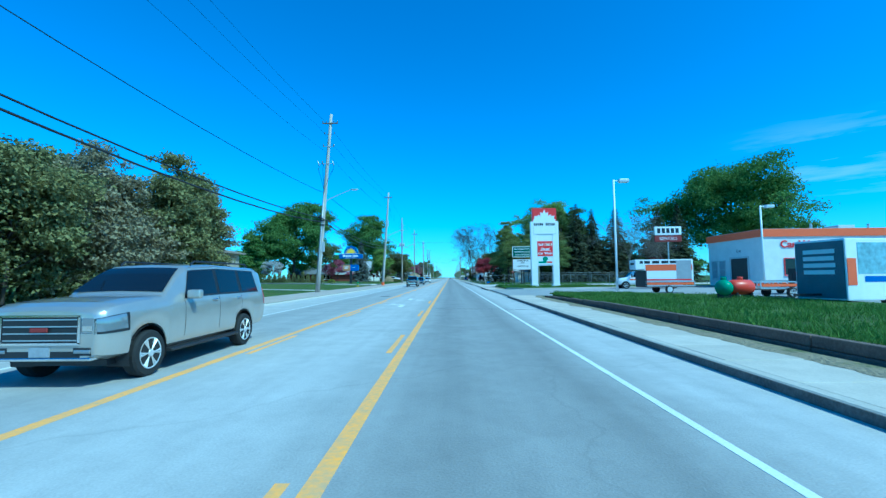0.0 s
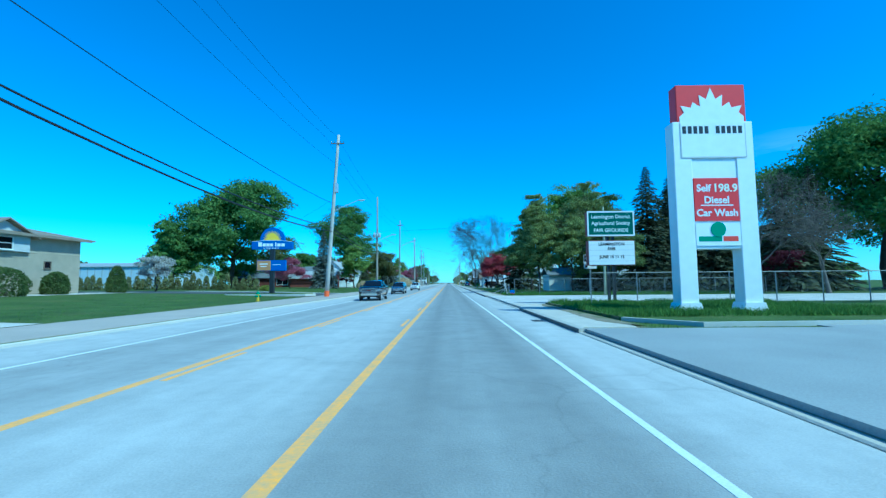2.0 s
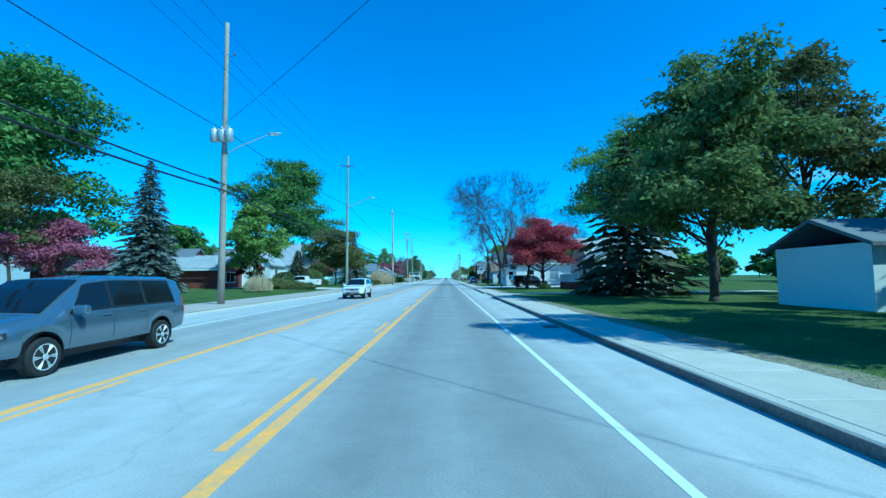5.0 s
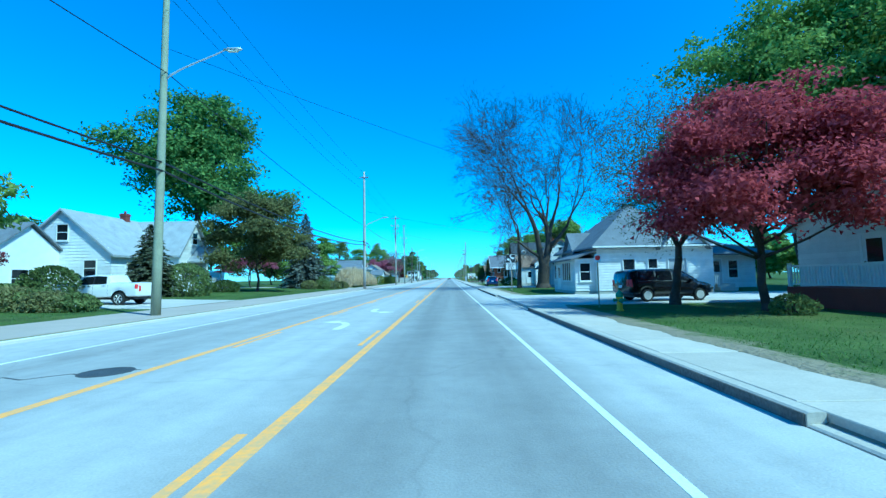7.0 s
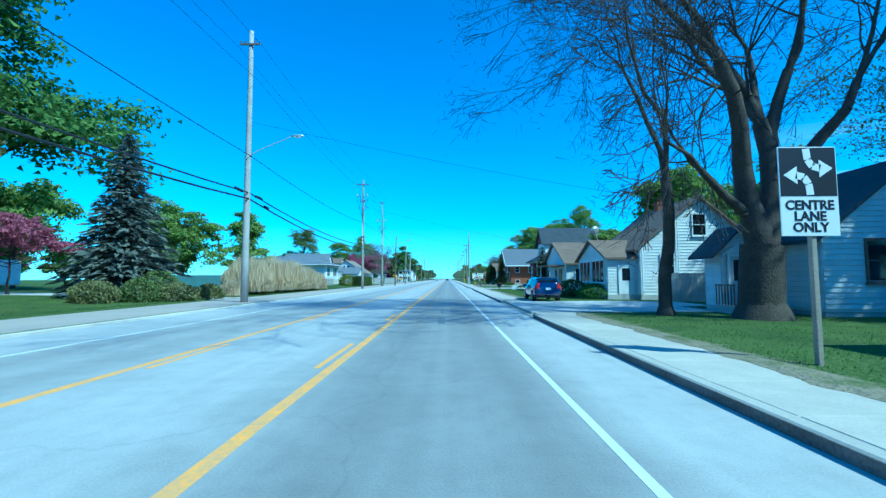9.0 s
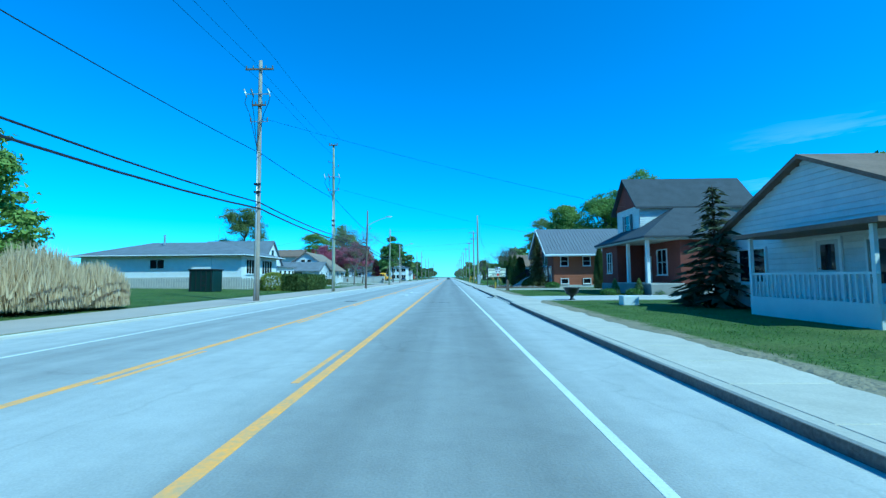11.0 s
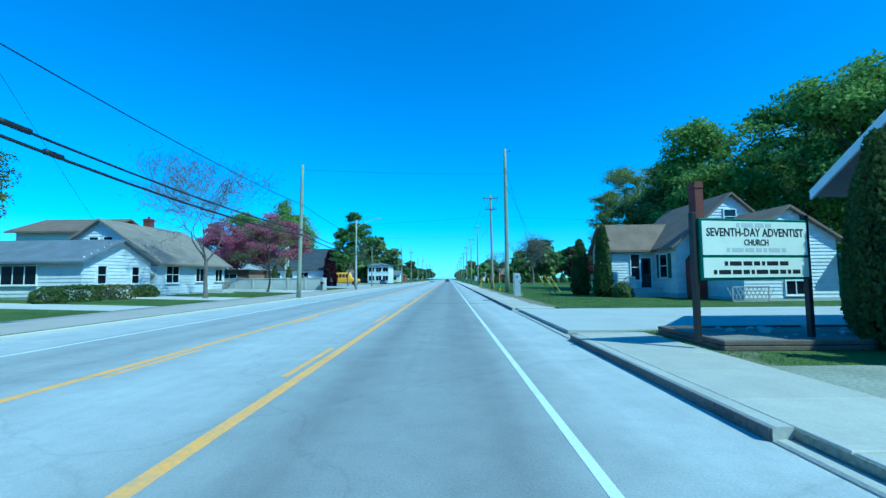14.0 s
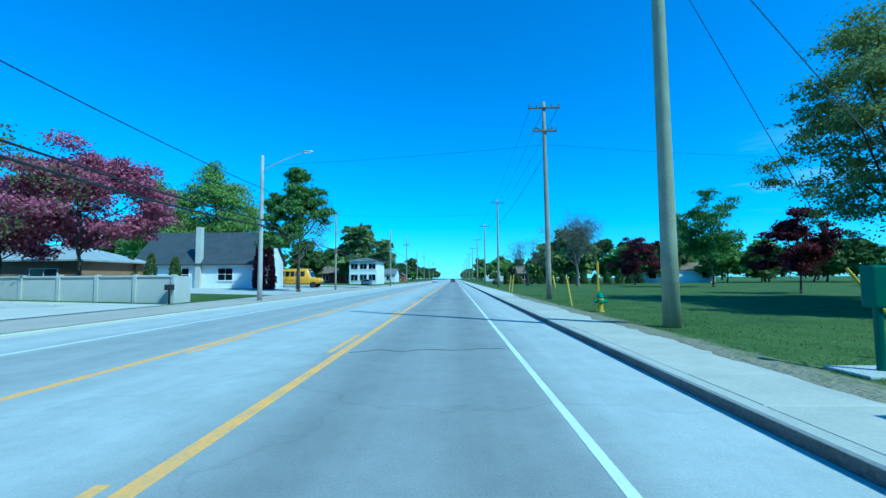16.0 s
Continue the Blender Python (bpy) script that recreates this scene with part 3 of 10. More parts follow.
flat_sheet("path", -30, -16.6, 291.0, 295.5, 0.40, CONCRETE_PALE, "pale concrete path", 0.7)
flat_sheet("driveway", -36, -16.6, 308.5, 318.0, 0.42, CONCRETE_PALE, "pale concrete driveway", 0.7)
flat_sheet("driveway", -40, -16.6, 333.0, 366.0, 0.30, CONCRETE, "grey school bus yard", 0.5)
flat_sheet("side_road", -70, -16.6, 372.0, 382.0, 0.20, CONCRETE, "grey side street", 0.5)

# pavement of single slabs beside the kerb
pave = thing("pavement", 4.87, 0, 0, "pale concrete pavement of square slabs", "pavement", kind="structure")
slab = None
y = -8.0
up_at = lambda v: any(a <= v <= b for a, b in KERB_UP)
rng = random.Random(3)
k = 0
DRIVES = ((30, 47.6), (63.5, 81.5), (151.6, 163.3), (187.5, 196.6), (271, 279.6))
while y < 330:
    if any(a - 0.9 < y < b - 0.6 for a, b in DRIVES):
        y += 1.6
        continue
    top = 0.15 if up_at(y + 0.8) else 0.145
    if slab is None:
        bm = boxes((-0.905, 0.945, 0.01, 1.59, -0.12, 0.0))
        bmesh.ops.bevel(bm, geom=[e for e in bm.edges if all(v.co.z > -0.01 for v in e.verts)], offset=0.012, segments=1, affect='EDGES')
        o = part("slab", bm, SLAB, pave)
        slab = o.data
    else:
        o = new("slab", slab)
        o.parent = pave
    o.location = (0, y, top + rng.uniform(-0.004, 0.004))
    y += 1.6
flat_sheet("pavement", 3.96, 5.82, -120, -8.0, 0.148, CONCRETE_PALE, "pale concrete pavement")
flat_sheet("pavement", 3.96, 5.82, 330.4, 1200, 0.148, CONCRETE_PALE, "pale concrete pavement")


# earth and turf creeping over the pavement's outer edge
bm = bmesh.new()
rag = random.Random(17)
VERGE = ((-8, 29), (48.5, 62.5), (82, 128.8), (132.2, 151), (163.8, 187), (197.2, 231.4), (238.4, 255.6), (280.2, 330))
for ya, yb in VERGE:
    n = int((yb - ya) / 0.22)
    prev = None
    for k in range(n + 1):
        y = ya + (yb - ya) * k / n
        w = 0.42 + 0.34 * noise.noise((y * 0.11, 4.0, 0)) + 0.26 * noise.noise((y * 0.6, 9.0, 0)) + 0.12 * noise.noise((y * 2.3, 2.0, 0)) + rag.uniform(-0.03, 0.03)
        w = max(0.0, w) * min(1.0, k / 8, (n - k) / 8)
        ring = [bm.verts.new(p) for p in ((5.81 - w, y, 0.150), (5.83 - w * 0.75, y, 0.172), (5.90, y, 0.178), (6.35, y, 0.105))]
        if prev:
            for i in range(3):
                bm.faces.new((prev[i], prev[i + 1], ring[i + 1], ring[i]))
        prev = ring
bmesh.ops.recalc_face_normals(bm, faces=bm.faces)
tagged(part("verge_edge", bm, LAWN, smooth=True), "earth and turf creeping over the pavement's edge", "verge", kind="structure")


# grass blades standing in the verges and lawns
def grass_blades(x0, x1, y0, y1, n, hmin, hmax, seed, skip, label, thin=1.0, dz=0.0, wide=1.0):
    rng = np.random.default_rng(seed)
    x = x0 + (x1 - x0) * rng.random(n) ** thin
    y = rng.uniform(y0, y1, n)
    keep = np.ones(n, bool)
    for xa, xb, ya, yb in skip:
        keep &= ~((x > xa) & (x < xb) & (y > ya) & (y < yb))
    clump = np.sin(x * 1.9 + 3 * np.sin(y * 0.37)) * np.sin(y * 1.3 + 2 * np.sin(x * 0.8))
    keep &= rng.random(n) < 0.62 + 0.38 * clump
    x, y = x[keep], y[keep]
    m = len(x)
    h = rng.uniform(hmin, hmax, m) * (0.75 + 0.25 * clump[keep])
    z = np.array([ground_z(v) for v in x])
    U = np.stack([rng.normal(size=m) * 0.45, rng.normal(size=m) * 0.45, np.ones(m)], 1) * (h * 0.5)[:, None]
    V = unit(rng.normal(size=(m, 3)) * np.array([1, 1, 0.1])) * rng.uniform(0.005, 0.012, (m, 1)) * wide
    P = np.stack([x, y, z + dz + h * 0.36], 1)
    tagged(cards("grass", P, U, V, GRASS_BLADE), label, "grass", kind="stuff")


NEAR_GAPS = [(3, 80, a, b) for a, b in ((30, 47.6), (63.5, 81.5), (129.3, 131.7), (151.5, 163.4), (187.4, 196.7), (231.9, 237.9), (253.5, 266.1), (270.9, 279.7))]
grass_blades(5.84, 10.5, 47, 330, 120000, 0.04, 0.10, 601, NEAR_GAPS, "uneven green grass along the pavement", 1.5)
grass_blades(10.5, 24, 100, 340, 60000, 0.05, 0.10, 602, NEAR_GAPS, "mown green lawn grass before the houses", 1.3)
grass_blades(6.3, 20, 50.6, 63.1, 45000, 0.15, 0.45, 603, [], "tall unmown grass below the signs", 1.0, 0.13, 1.8)
grass_blades(6.4, 36, 82.2, 93, 60000, 0.12, 0.42, 606, [], "tall unmown grass along a fence", 1.2, 0.0, 1.7)
grass_blades(6.3, 16, -6, 28.6, 60000, 0.10, 0.30, 604, [(12.6, 20, 23.5, 30), (6, 7, 27, 30)], "tall unmown grass by the forecourt", 1.4, 0.29, 1.6)
grass_blades(-30, -16.7, 30, 330, 70000, 0.06, 0.15, 605, [(-70, -16, a, b) for a, b in ((86.3, 99.2), (48.3, 50.7), (153.3, 163.2), (199.3, 203.7), (280.3, 284.2), (290.8, 295.7), (308.3, 318.2))], "mown green lawn grass beyond the verge", 0.7)

# ---- utility poles, street lamps and cables ----
def utility_pole(x, y, h, material, label, lean=0.0, r=0.17, lamp=0.0, arms=(), cans=0, pins=(), box_at=0.0, marker=False, base_z=None):
    z = ground_z(x) + 0.02 if base_z is None else base_z
    p = thing("utility_pole", x, y, z - 0.1, label, "utility pole", "utility poles")
    lx = lambda v: lean * v / h
    bm = bmesh.new()
    tube(bm, [(lx(v), 0, v) for v in np.linspace(0, h, 7)], r, r * 0.6, 12)
    part("shaft", bm, material, p, smooth=True)
    for hz, half in arms:
        part("crossarm", bevelled(boxes((lx(hz) - half, lx(hz) + half, -0.22, -0.12, hz - 0.06, hz + 0.06)), 0.01, 1), TIMBER, p, "weathered wooden crossarm")
        for s in (-0.92, -0.45, 0.45, 0.92):
            bm = bmesh.new()
            lathe(bm, [(0.02, 0), (0.05, 0.05), (0.03, 0.10), (0.055, 0.14), (0.03, 0.20), (0.01, 0.24)], 8, (lx(hz) + s * half, -0.17, hz + 0.06))
            part("insulator", bm, CERAMIC, p, "grey ceramic insulator", True)
    for hz, side in pins:
        bm = bmesh.new()
        tube(bm, [(lx(hz), 0, hz), (lx(hz) + side * 0.35, 0, hz + 0.1), (lx(hz) + side * 0.55, 0, hz + 0.12)], 0.025, 0.02, 6)
        lathe(bm, [(0.02, 0), (0.07, 0.04), (0.04, 0.10), (0.07, 0.16), (0.03, 0.26)], 8, (lx(hz) + side * 0.55, 0, hz + 0.1))
        part("standoff_insulator", bm, CERAMIC, p, "dark standoff insulator", True)
    for k in range(cans):
        bm = bmesh.new()
        lathe(bm, [(0.10, 0), (0.24, 0.05), (0.24, 0.80), (0.21, 0.86), (0.05, 0.90), (0.04, 1.05)], 14, (lx(11.0) + 0.5 * (k - (cans - 1) / 2), -0.38, 10.6))
        part("transformer", bm, LAMP_METAL, p, "pale grey transformer can", True)
    if box_at:
        part("meter_box", bevelled(boxes((lx(box_at) + 0.12, lx(box_at) + 0.42, -0.2, 0.2, box_at, box_at + 1.1)), 0.02), LAMP_METAL, p, "pale grey equipment box")
    if marker:
        bm = bmesh.new()
        tube(bm, [(0.02, -0.02, 0.1), (0.03, -0.02, 0.75)], r + 0.03, r + 0.03, 12)
        part("marker_sleeve", bm, ORANGE, p, "orange plastic sleeve at the base")
    if lamp:
        bm = bmesh.new()
        z0, n = lamp - 1.35, 10
        tube(bm, [(lx(z0) + 0.1 + 2.9 * math.sin(k / n * 1.571) ** 1.3 * 0.98, 0, z0 + 1.4 * (1 - (1 - k / n) ** 1.6)) for k in range(n + 1)], 0.05, 0.035, 8)
        arm = part("lamp_arm", bm, LAMP_METAL, p, "curved metal lamp arm", True)
        bm = bmesh.new()
        prof = ((2.85, 0.05, 0.05), (3.1, 0.12, 0.09), (3.5, 0.15, 0.08), (3.75, 0.07, 0.04))
        rings = []
        for a, w, t in prof:
            rings.append([bm.verts.new((lx(lamp) + a, w * math.cos(q), lamp + 0.05 + t * math.sin(q))) for q in np.linspace(0, 6.2832, 9)[:-1]])
        for a, b in zip(rings, rings[1:]):
            for k in range(8):
                bm.faces.new((a[k], a[(k + 1) % 8], b[(k + 1) % 8], b[k]))
        bm.faces.new(rings[0]), bm.faces.new(rings[-1])
        bmesh.ops.recalc_face_normals(bm, faces=bm.faces)
        part("lamp_head", bm, LAMP_METAL, arm, "pale cobra-head lantern", True)
        part("lens", boxes((lx(lamp) + 3.1, lx(lamp) + 3.55, -0.09, 0.09, lamp - 0.06, lamp - 0.02)), SIGN_CREAM, arm)
    return p


def hardware(p, lean, h, r, cut_z, low_z, conduit_z):
    """Fuse cut-outs on a steel bracket, drooping jumpers, a lower bracket and a conduit down the pole."""
    lx = lambda v: lean * v / h
    part("bracket", boxes((lx(cut_z) - 0.95, lx(cut_z) + 0.75, -0.20, -0.15, cut_z - 0.04, cut_z + 0.04)), GALV, p, "galvanised steel bracket")
    part("bracket", boxes((lx(low_z) - 0.60, lx(low_z) + 0.70, -0.20, -0.15, low_z - 0.03, low_z + 0.03)), GALV, p, "galvanised steel bracket")
    for k, x in enumerate((-0.95, -0.45, 0.72)):
        bm = bmesh.new()
        x += lx(cut_z)
        tube(bm, [(x - 0.10, -0.22, cut_z + 0.34), (x + 0.08, -0.22, cut_z - 0.20)], 0.065, 0.05, 8)
        part("fuse_cutout", bm, LAMP_METAL if k != 1 else CERAMIC, p, "pale tilted fuse cut-out", True)
        bm = bmesh.new()
        q = lx(conduit_z)
        tube(bm, [(x + 0.08, -0.22, cut_z - 0.2), (x + 0.02, -0.3, cut_z - 0.7), (x * 0.6 + q * 0.4, -0.34, cut_z - 1.5), (q - 0.05, -0.28, conduit_z + 0.3), (q - 0.05, -0.24, conduit_z - 0.2)], 0.022, 0.022, 6)
        part("jumper_cable", bm, CABLE, p, "black drooping jumper cable", True)
    for x in (-0.55, 0.62):
        bm = bmesh.new()
        lathe(bm, [(0.02, 0), (0.07, 0.05), (0.04, 0.10), (0.07, 0.16), (0.03, 0.28)], 8, (lx(low_z) + x, -0.18, low_z + 0.03))
        part("standoff_insulator", bm, CERAMIC, p, "dark standoff insulator", True)
    bm = bmesh.new()
    tube(bm, [(lx(v) - 0.04, -r - 0.01, v) for v in (conduit_z, conduit_z * 0.5, 0.15)], 0.055, 0.055, 8)
    part("conduit", bm, GALV, p, "pale metal conduit strapped to the pole", True)
    for z in (7.6, 8.15):
        part("cable_clamp", boxes((lx(z) - r - 0.02, lx(z) + r + 0.06, -r - 0.1, -r + 0.02, z - 0.07, z + 0.07)), BLACK, p)


p1 = utility_pole(-15.7, 43.2, 20.4, POLE_GREY, "tall grey wooden utility pole with street lamp, leaning slightly", 1.4, 0.27, 11.6, ((19.3, 0.9),), 0, ((18.0, -1), (18.0, 1)), 4.6)
hardware(p1, 1.4, 20.4, 0.24, 14.6, 16.6, 11.3)
utility_pole(-14.7, 83.6, 19.4, POLE_GREY, "tall grey wooden utility pole with orange sleeve", 1.2, 0.27, 11.4, ((18.3, 0.8),), 0, ((15.6, 1),), 12.4, True)
utility_pole(-14.6, 118.4, 18.9, POLE_WOOD, "wooden utility pole with transformers and lamp", 0, 0.22, 11.2, (), 3, ((16.5, 1),))
utility_pole(-13.64, 149.1, 18.6, POLE_GREEN, "greenish treated wooden utility pole with lamp", 0.15, 0.21, 12.7, ((17.2, 0.9),))
utility_pole(-13.25, 196.2, 18.6, POLE_GREY, "grey wooden utility pole with street lamp", 0, 0.24, 11.2, ((17.6, 0.7),))
p6 = utility_pole(-13.1, 234.6, 17.1, POLE_WOOD, "wooden utility pole with crossarms", 0, 0.2, 0, ((16.4, 1.0), (13.8, 0.5)), 0, ())
hardware(p6, 0, 17.1, 0.18, 14.6, 12.6, 10.5)
p7 = utility_pole(-12.95, 253.7, 17.0, POLE_GREEN, "wooden utility pole with clusters of insulators", -0.1, 0.2, 0, ((16.9, 0.5),), 0, ((14.3, 1), (14.8, -1)))
hardware(p7, -0.1, 17.0, 0.18, 13.2, 11.6, 10.5)
utility_pole(-12.3, 269.2, 11.9, TIMBER, "short brown wooden pole with street lamp", 0.25, 0.16, 10.9, (), 0, ((9.0, 1), (9.0, -1)))
utility_pole(-12.5, 295.8, 11.8, POLE_GREEN, "plain grey-green wooden utility pole", 0.2, 0.2)
utility_pole(-13.4, 322.9, 10.6, POLE_GREY, "short wooden pole with street lamp", 0, 0.18, 10.8)
utility_pole(-16.5, 353.5, 11.2, POLE_WOOD, "short wooden pole by the yard", 0, 0.15)
for k, y in enumerate((384, 415, 450, 486, 525, 570, 620)):
    utility_pole(-13.2, y, 12.0 + (k % 2) * 2, POLE_WOOD, "plain distant wooden utility pole", 0, 0.17, 0, ((11.2, 0.8),) if k % 2 else ())
utility_pole(16.7, 80.8, 9.9, POLE_GREEN, "slim wooden pole by the gravel lot", 0.1, 0.14)
utility_pole(6.95, 305.6, 16.0, POLE_GREEN, "tall bare wooden utility pole on the lawn", 0.0, 0.25, 0, (), 0, ((15.6, 1),))
utility_pole(7.05, 322.5, 14.1, POLE_WOOD, "wooden utility pole with double crossarms", -0.1, 0.2, 0, ((13.6, 1.15), (11.9, 0.85)), 0, ((12.0, 1), (12.0, -1)))
for k, y in enumerate((362, 392, 425, 460, 500, 545, 600, 660)):
    utility_pole(7.6, y, 14.4 - 0.2 * k, POLE_WOOD, "distant wooden utility pole with crossarm", 0, 0.18, 0, ((13.8 - 0.2 * k, 1.0),))

LEFT_LINE = [(-19.0, -40.0), (-16.4, 2.0), (-15.15, 43.2), (-14.3, 83.6), (-14.6, 118.4), (-13.6, 149.1), (-13.25, 196.2), (-13.1, 234.6), (-12.95, 253.7), (-12.2, 269.2), (-12.4, 295.8), (-13.4, 322.9), (-16.5, 353.5), (-13.2, 384), (-13.2, 450), (-13.2, 525)]
RIGHT_LINE = [(7.05, 322.5), (7.6, 362), (7.6, 392), (7.6, 425), (7.6, 460), (7.6, 500), (7.6, 545)]


def cable(points, r, sag, name="overhead_cable", label="black overhead cable sagging between poles"):
    bm = bmesh.new()
    pts = []
    for a, b in zip(points, points[1:]):
        a, b = Vector(a), Vector(b)
        d = (b - a).length
        n = 9
        for k in range(n + (b == Vector(points[-1]))):
            q = a.lerp(b, k / n)
            q.z -= sag * min(1.0, (d / 40) ** 2) * 4 * (k / n) * (1 - k / n)
            pts.append(q)
    tube(bm, pts, r, r, 5)
    return tagged(part(name, bm, CABLE, smooth=True), label, "cable", "overhead cables")


TEL = lambda y: float(np.interp(y, [-40, 43, 84, 118, 149, 196, 235, 254, 269, 296, 323, 400], [8.3, 8.3, 8.1, 7.8, 7.2, 7.3, 6.8, 6.35, 6.15, 5.9, 5.8, 5.8]))
SEC = lambda y: float(np.interp(y, [-40, 43, 84, 149, 196, 254, 269, 296, 400], [11.3, 11.3, 11.1, 11.7, 9.9, 10.6, 8.4, 8.2, 8.0]))
cable([(x + 0.12, y, TEL(y) + 0.12) for x, y in LEFT_LINE], 0.045, 0.75, label="thick black telephone cable sagging between poles")
cable([(x + 0.15, y - 0.05, TEL(y) - 0.30) for x, y in LEFT_LINE], 0.055, 0.9, label="thick black telephone cable bundle between poles")
cable([(x + 0.2, y, SEC(y)) for x, y in LEFT_LINE], 0.022, 0.6, label="thin black power cable between poles")
cable([(x + 0.75, y, 19.0 if y < 100 else 17.6) for x, y in LEFT_LINE[:9]], 0.010, 0.6, label="thin high power line")
cable([(x - 0.75, y, 19.2 if y < 100 else 17.4) for x, y in LEFT_LINE[:9]], 0.010, 0.6, label="thin high power line")
cable([(x + 0.5, y, 15.9 if y < 100 else 15.2) for x, y in LEFT_LINE[:9]], 0.010, 0.7, label="thin high power line")
for dx in (-1.0, 0.0, 1.0):
    cable([(x + dx, y, 13.8 - 0.004 * (y - 322)) for x, y in RIGHT_LINE], 0.011, 0.5, label="thin high power line")
cable([(x, y, 10.4) for x, y in RIGHT_LINE], 0.018, 0.5, label="thin black power cable between poles")
# splice cases hung on the telephone cables beside poles
for x, y in ((-15.15, 43.2), (-14.6, 118.4), (-13.25, 196.2), (-12.2, 269.2)):
    for dy, dz, ln in ((1.0, 0.06, 0.9), (-1.9, 0.06, 0.9), (2.4, -0.42, 0.6)):
        bm = bmesh.new()
        z = TEL(y) + dz
        tube(bm, [(x + 0.15, y + dy, z), (x + 0.15, y + dy + 0.12, z), (x + 0.15, y + dy + ln - 0.12, z - 0.03), (x + 0.15, y + dy + ln, z - 0.03)], 0.10, 0.10, 8)
        tagged(part("splice_case", bm, CABLE, smooth=True), "black splice case on a telephone cable", "cable case", "splice cases")
# spans across the road
cable([(-14.6, 118.4, 12.0), (16.8, 80.8, 9.3)], 0.011, 0.5, label="service cable crossing the road")
cable([(16.8, 80.8, 6.6), (30, 108, 6.0)], 0.009, 0.5, label="service cable from a pole")
cable([(16.8, 80.8, 9.4), (60, 78, 9.5)], 0.007, 0.5, label="service cable from a pole")
cable([(-14.1, 83.6, 11.6), (-40, 110, 7.0)], 0.007, 0.5, label="service cable to a house")
cable([(-13.6, 149.1, 13.0), (17.0, 166, 7.0)], 0.011, 0.6, label="service cable crossing the road")
cable([(-13.25, 196.2, 12.3), (18.0, 200, 7.2)], 0.010, 0.5, label="service cable crossing the road")
cable([(-13.1, 234.6, 13.0), (16.0, 243, 7.6)], 0.010, 0.5, label="service cable crossing the road")
cable([(-12.95, 253.7, 12.0), (14.2, 268, 7.6)], 0.009, 0.6, label="service cable crossing the road")
cable([(-12.5, 295.8, 11.4), (6.95, 305.6, 13.2)], 0.009, 0.5, label="service cable crossing the road")
cable([(-13.4, 322.9, 9.9), (7.05, 322.5, 11.0), (40, 326, 10.5)], 0.009, 0.5, label="service cable crossing the road")
cable([(-16.5, 353.5, 10.8), (7.6, 362, 12.0)], 0.009, 0.6, label="service cable crossing the road")
cable([(-12.3, 269.2, 9.2), (-26, 262, 5.4)], 0.007, 0.4, label="service cable to a house")
cable([(-12.3, 269.2, 9.0), (-26, 292, 4.4)], 0.007, 0.4, label="service cable to a house")


def lot_light(x, y, h):
    p = thing("lot_light", x, y, 0.13, "white steel lot light with a flat square head", "street lamp", "forecourt lights")
    bm = bmesh.new()
    tube(bm, [(0, 0, 0), (0, 0, h)], 0.10, 0.085, 12)
    part("pole", bm, SIGN_WHITE, p, smooth=True)
    part("base", bevelled(boxes((-0.25, 0.25, -0.25, 0.25, 0, 0.12)), 0.02), CONCRETE, p)
    bm = bmesh.new()
    tube(bm, [(0.05, 0, h - 0.1), (0.5, 0, h - 0.1)], 0.04, 0.04, 6)
    part("bracket", bm, SIGN_WHITE, p)
    head = part("head", bevelled(boxes((0.45, 1.35, -0.25, 0.25, h - 0.25, h + 0.05)), 0.05), LAMP_METAL, p)
    part("lens", boxes((0.52, 1.28, -0.2, 0.2, h - 0.262, h - 0.245)), SIGN_CREAM, head)


lot_light(14.2, 34.4, 10.3)
lot_light(32.5, 41.5, 8.9)

# ---- buildings ----
def roof_gable(bm, x0, x1, y0, y1, ze, zr, axis, over=0.45, th=0.16, ends=0.35):
    """Two slopes with thickness. axis is the way that the ridge runs."""
    if axis == "y":
        m, half = (x0 + x1) / 2, (x1 - x0) / 2
        k = (zr - ze) / half
        for s in (-1, 1):
            e = m + s * (half + over)
            ze2 = ze - k * over
            prism(bm, [(m, zr), (e, ze2), (e, ze2 + th), (m, zr + th)], "y", y0 - ends, y1 + ends)
    else:
        m, half = (y0 + y1) / 2, (y1 - y0) / 2
        k = (zr - ze) / half
        for s in (-1, 1):
            e = m + s * (half + over)
            ze2 = ze - k * over
            prism(bm, [(m, zr), (e, ze2), (e, ze2 + th), (m, zr + th)], "x", x0 - ends, x1 + ends)
    return bm


def roof_hip(bm, x0, x1, y0, y1, ze, zr, over=0.5, th=0.14):
    a, b, c, d = x0 - over, x1 + over, y0 - over, y1 + over
    w, l = b - a, d - c
    i = min(w, l) / 2
    if w > l:
        r0, r1 = (a + i, (c + d) / 2, zr), (b - i, (c + d) / 2, zr)
    else:
        r0, r1 = ((a + b) / 2, c + i, zr), ((a + b) / 2, d - i, zr)
    if r0 == r1:
        r1 = (r1[0] + 0.02, r1[1] + 0.02, r1[2])
    p = [bm.verts.new(q) for q in ((a, c, ze + th), (b, c, ze + th), (b, d, ze + th), (a, d, ze + th), r0, r1)]
    q = [bm.verts.new(v) for v in ((a, c, ze), (b, c, ze), (b, d, ze), (a, d, ze))]
    f = ((0, 1, 5, 4), (1, 2, 5), (2, 3, 4, 5), (3, 0, 4)) if w > l else ((0, 1, 4), (1, 2, 5, 4), (2, 3, 5), (3, 0, 4, 5))
    for s in f:
        bm.faces.new([p[k] for k in s])
    for k in range(4):
        bm.faces.new((q[k], q[(k + 1) % 4], p[(k + 1) % 4], p[k]))
    bm.faces.new(q)
    bmesh.ops.recalc_face_normals(bm, faces=bm.faces)
    return bm


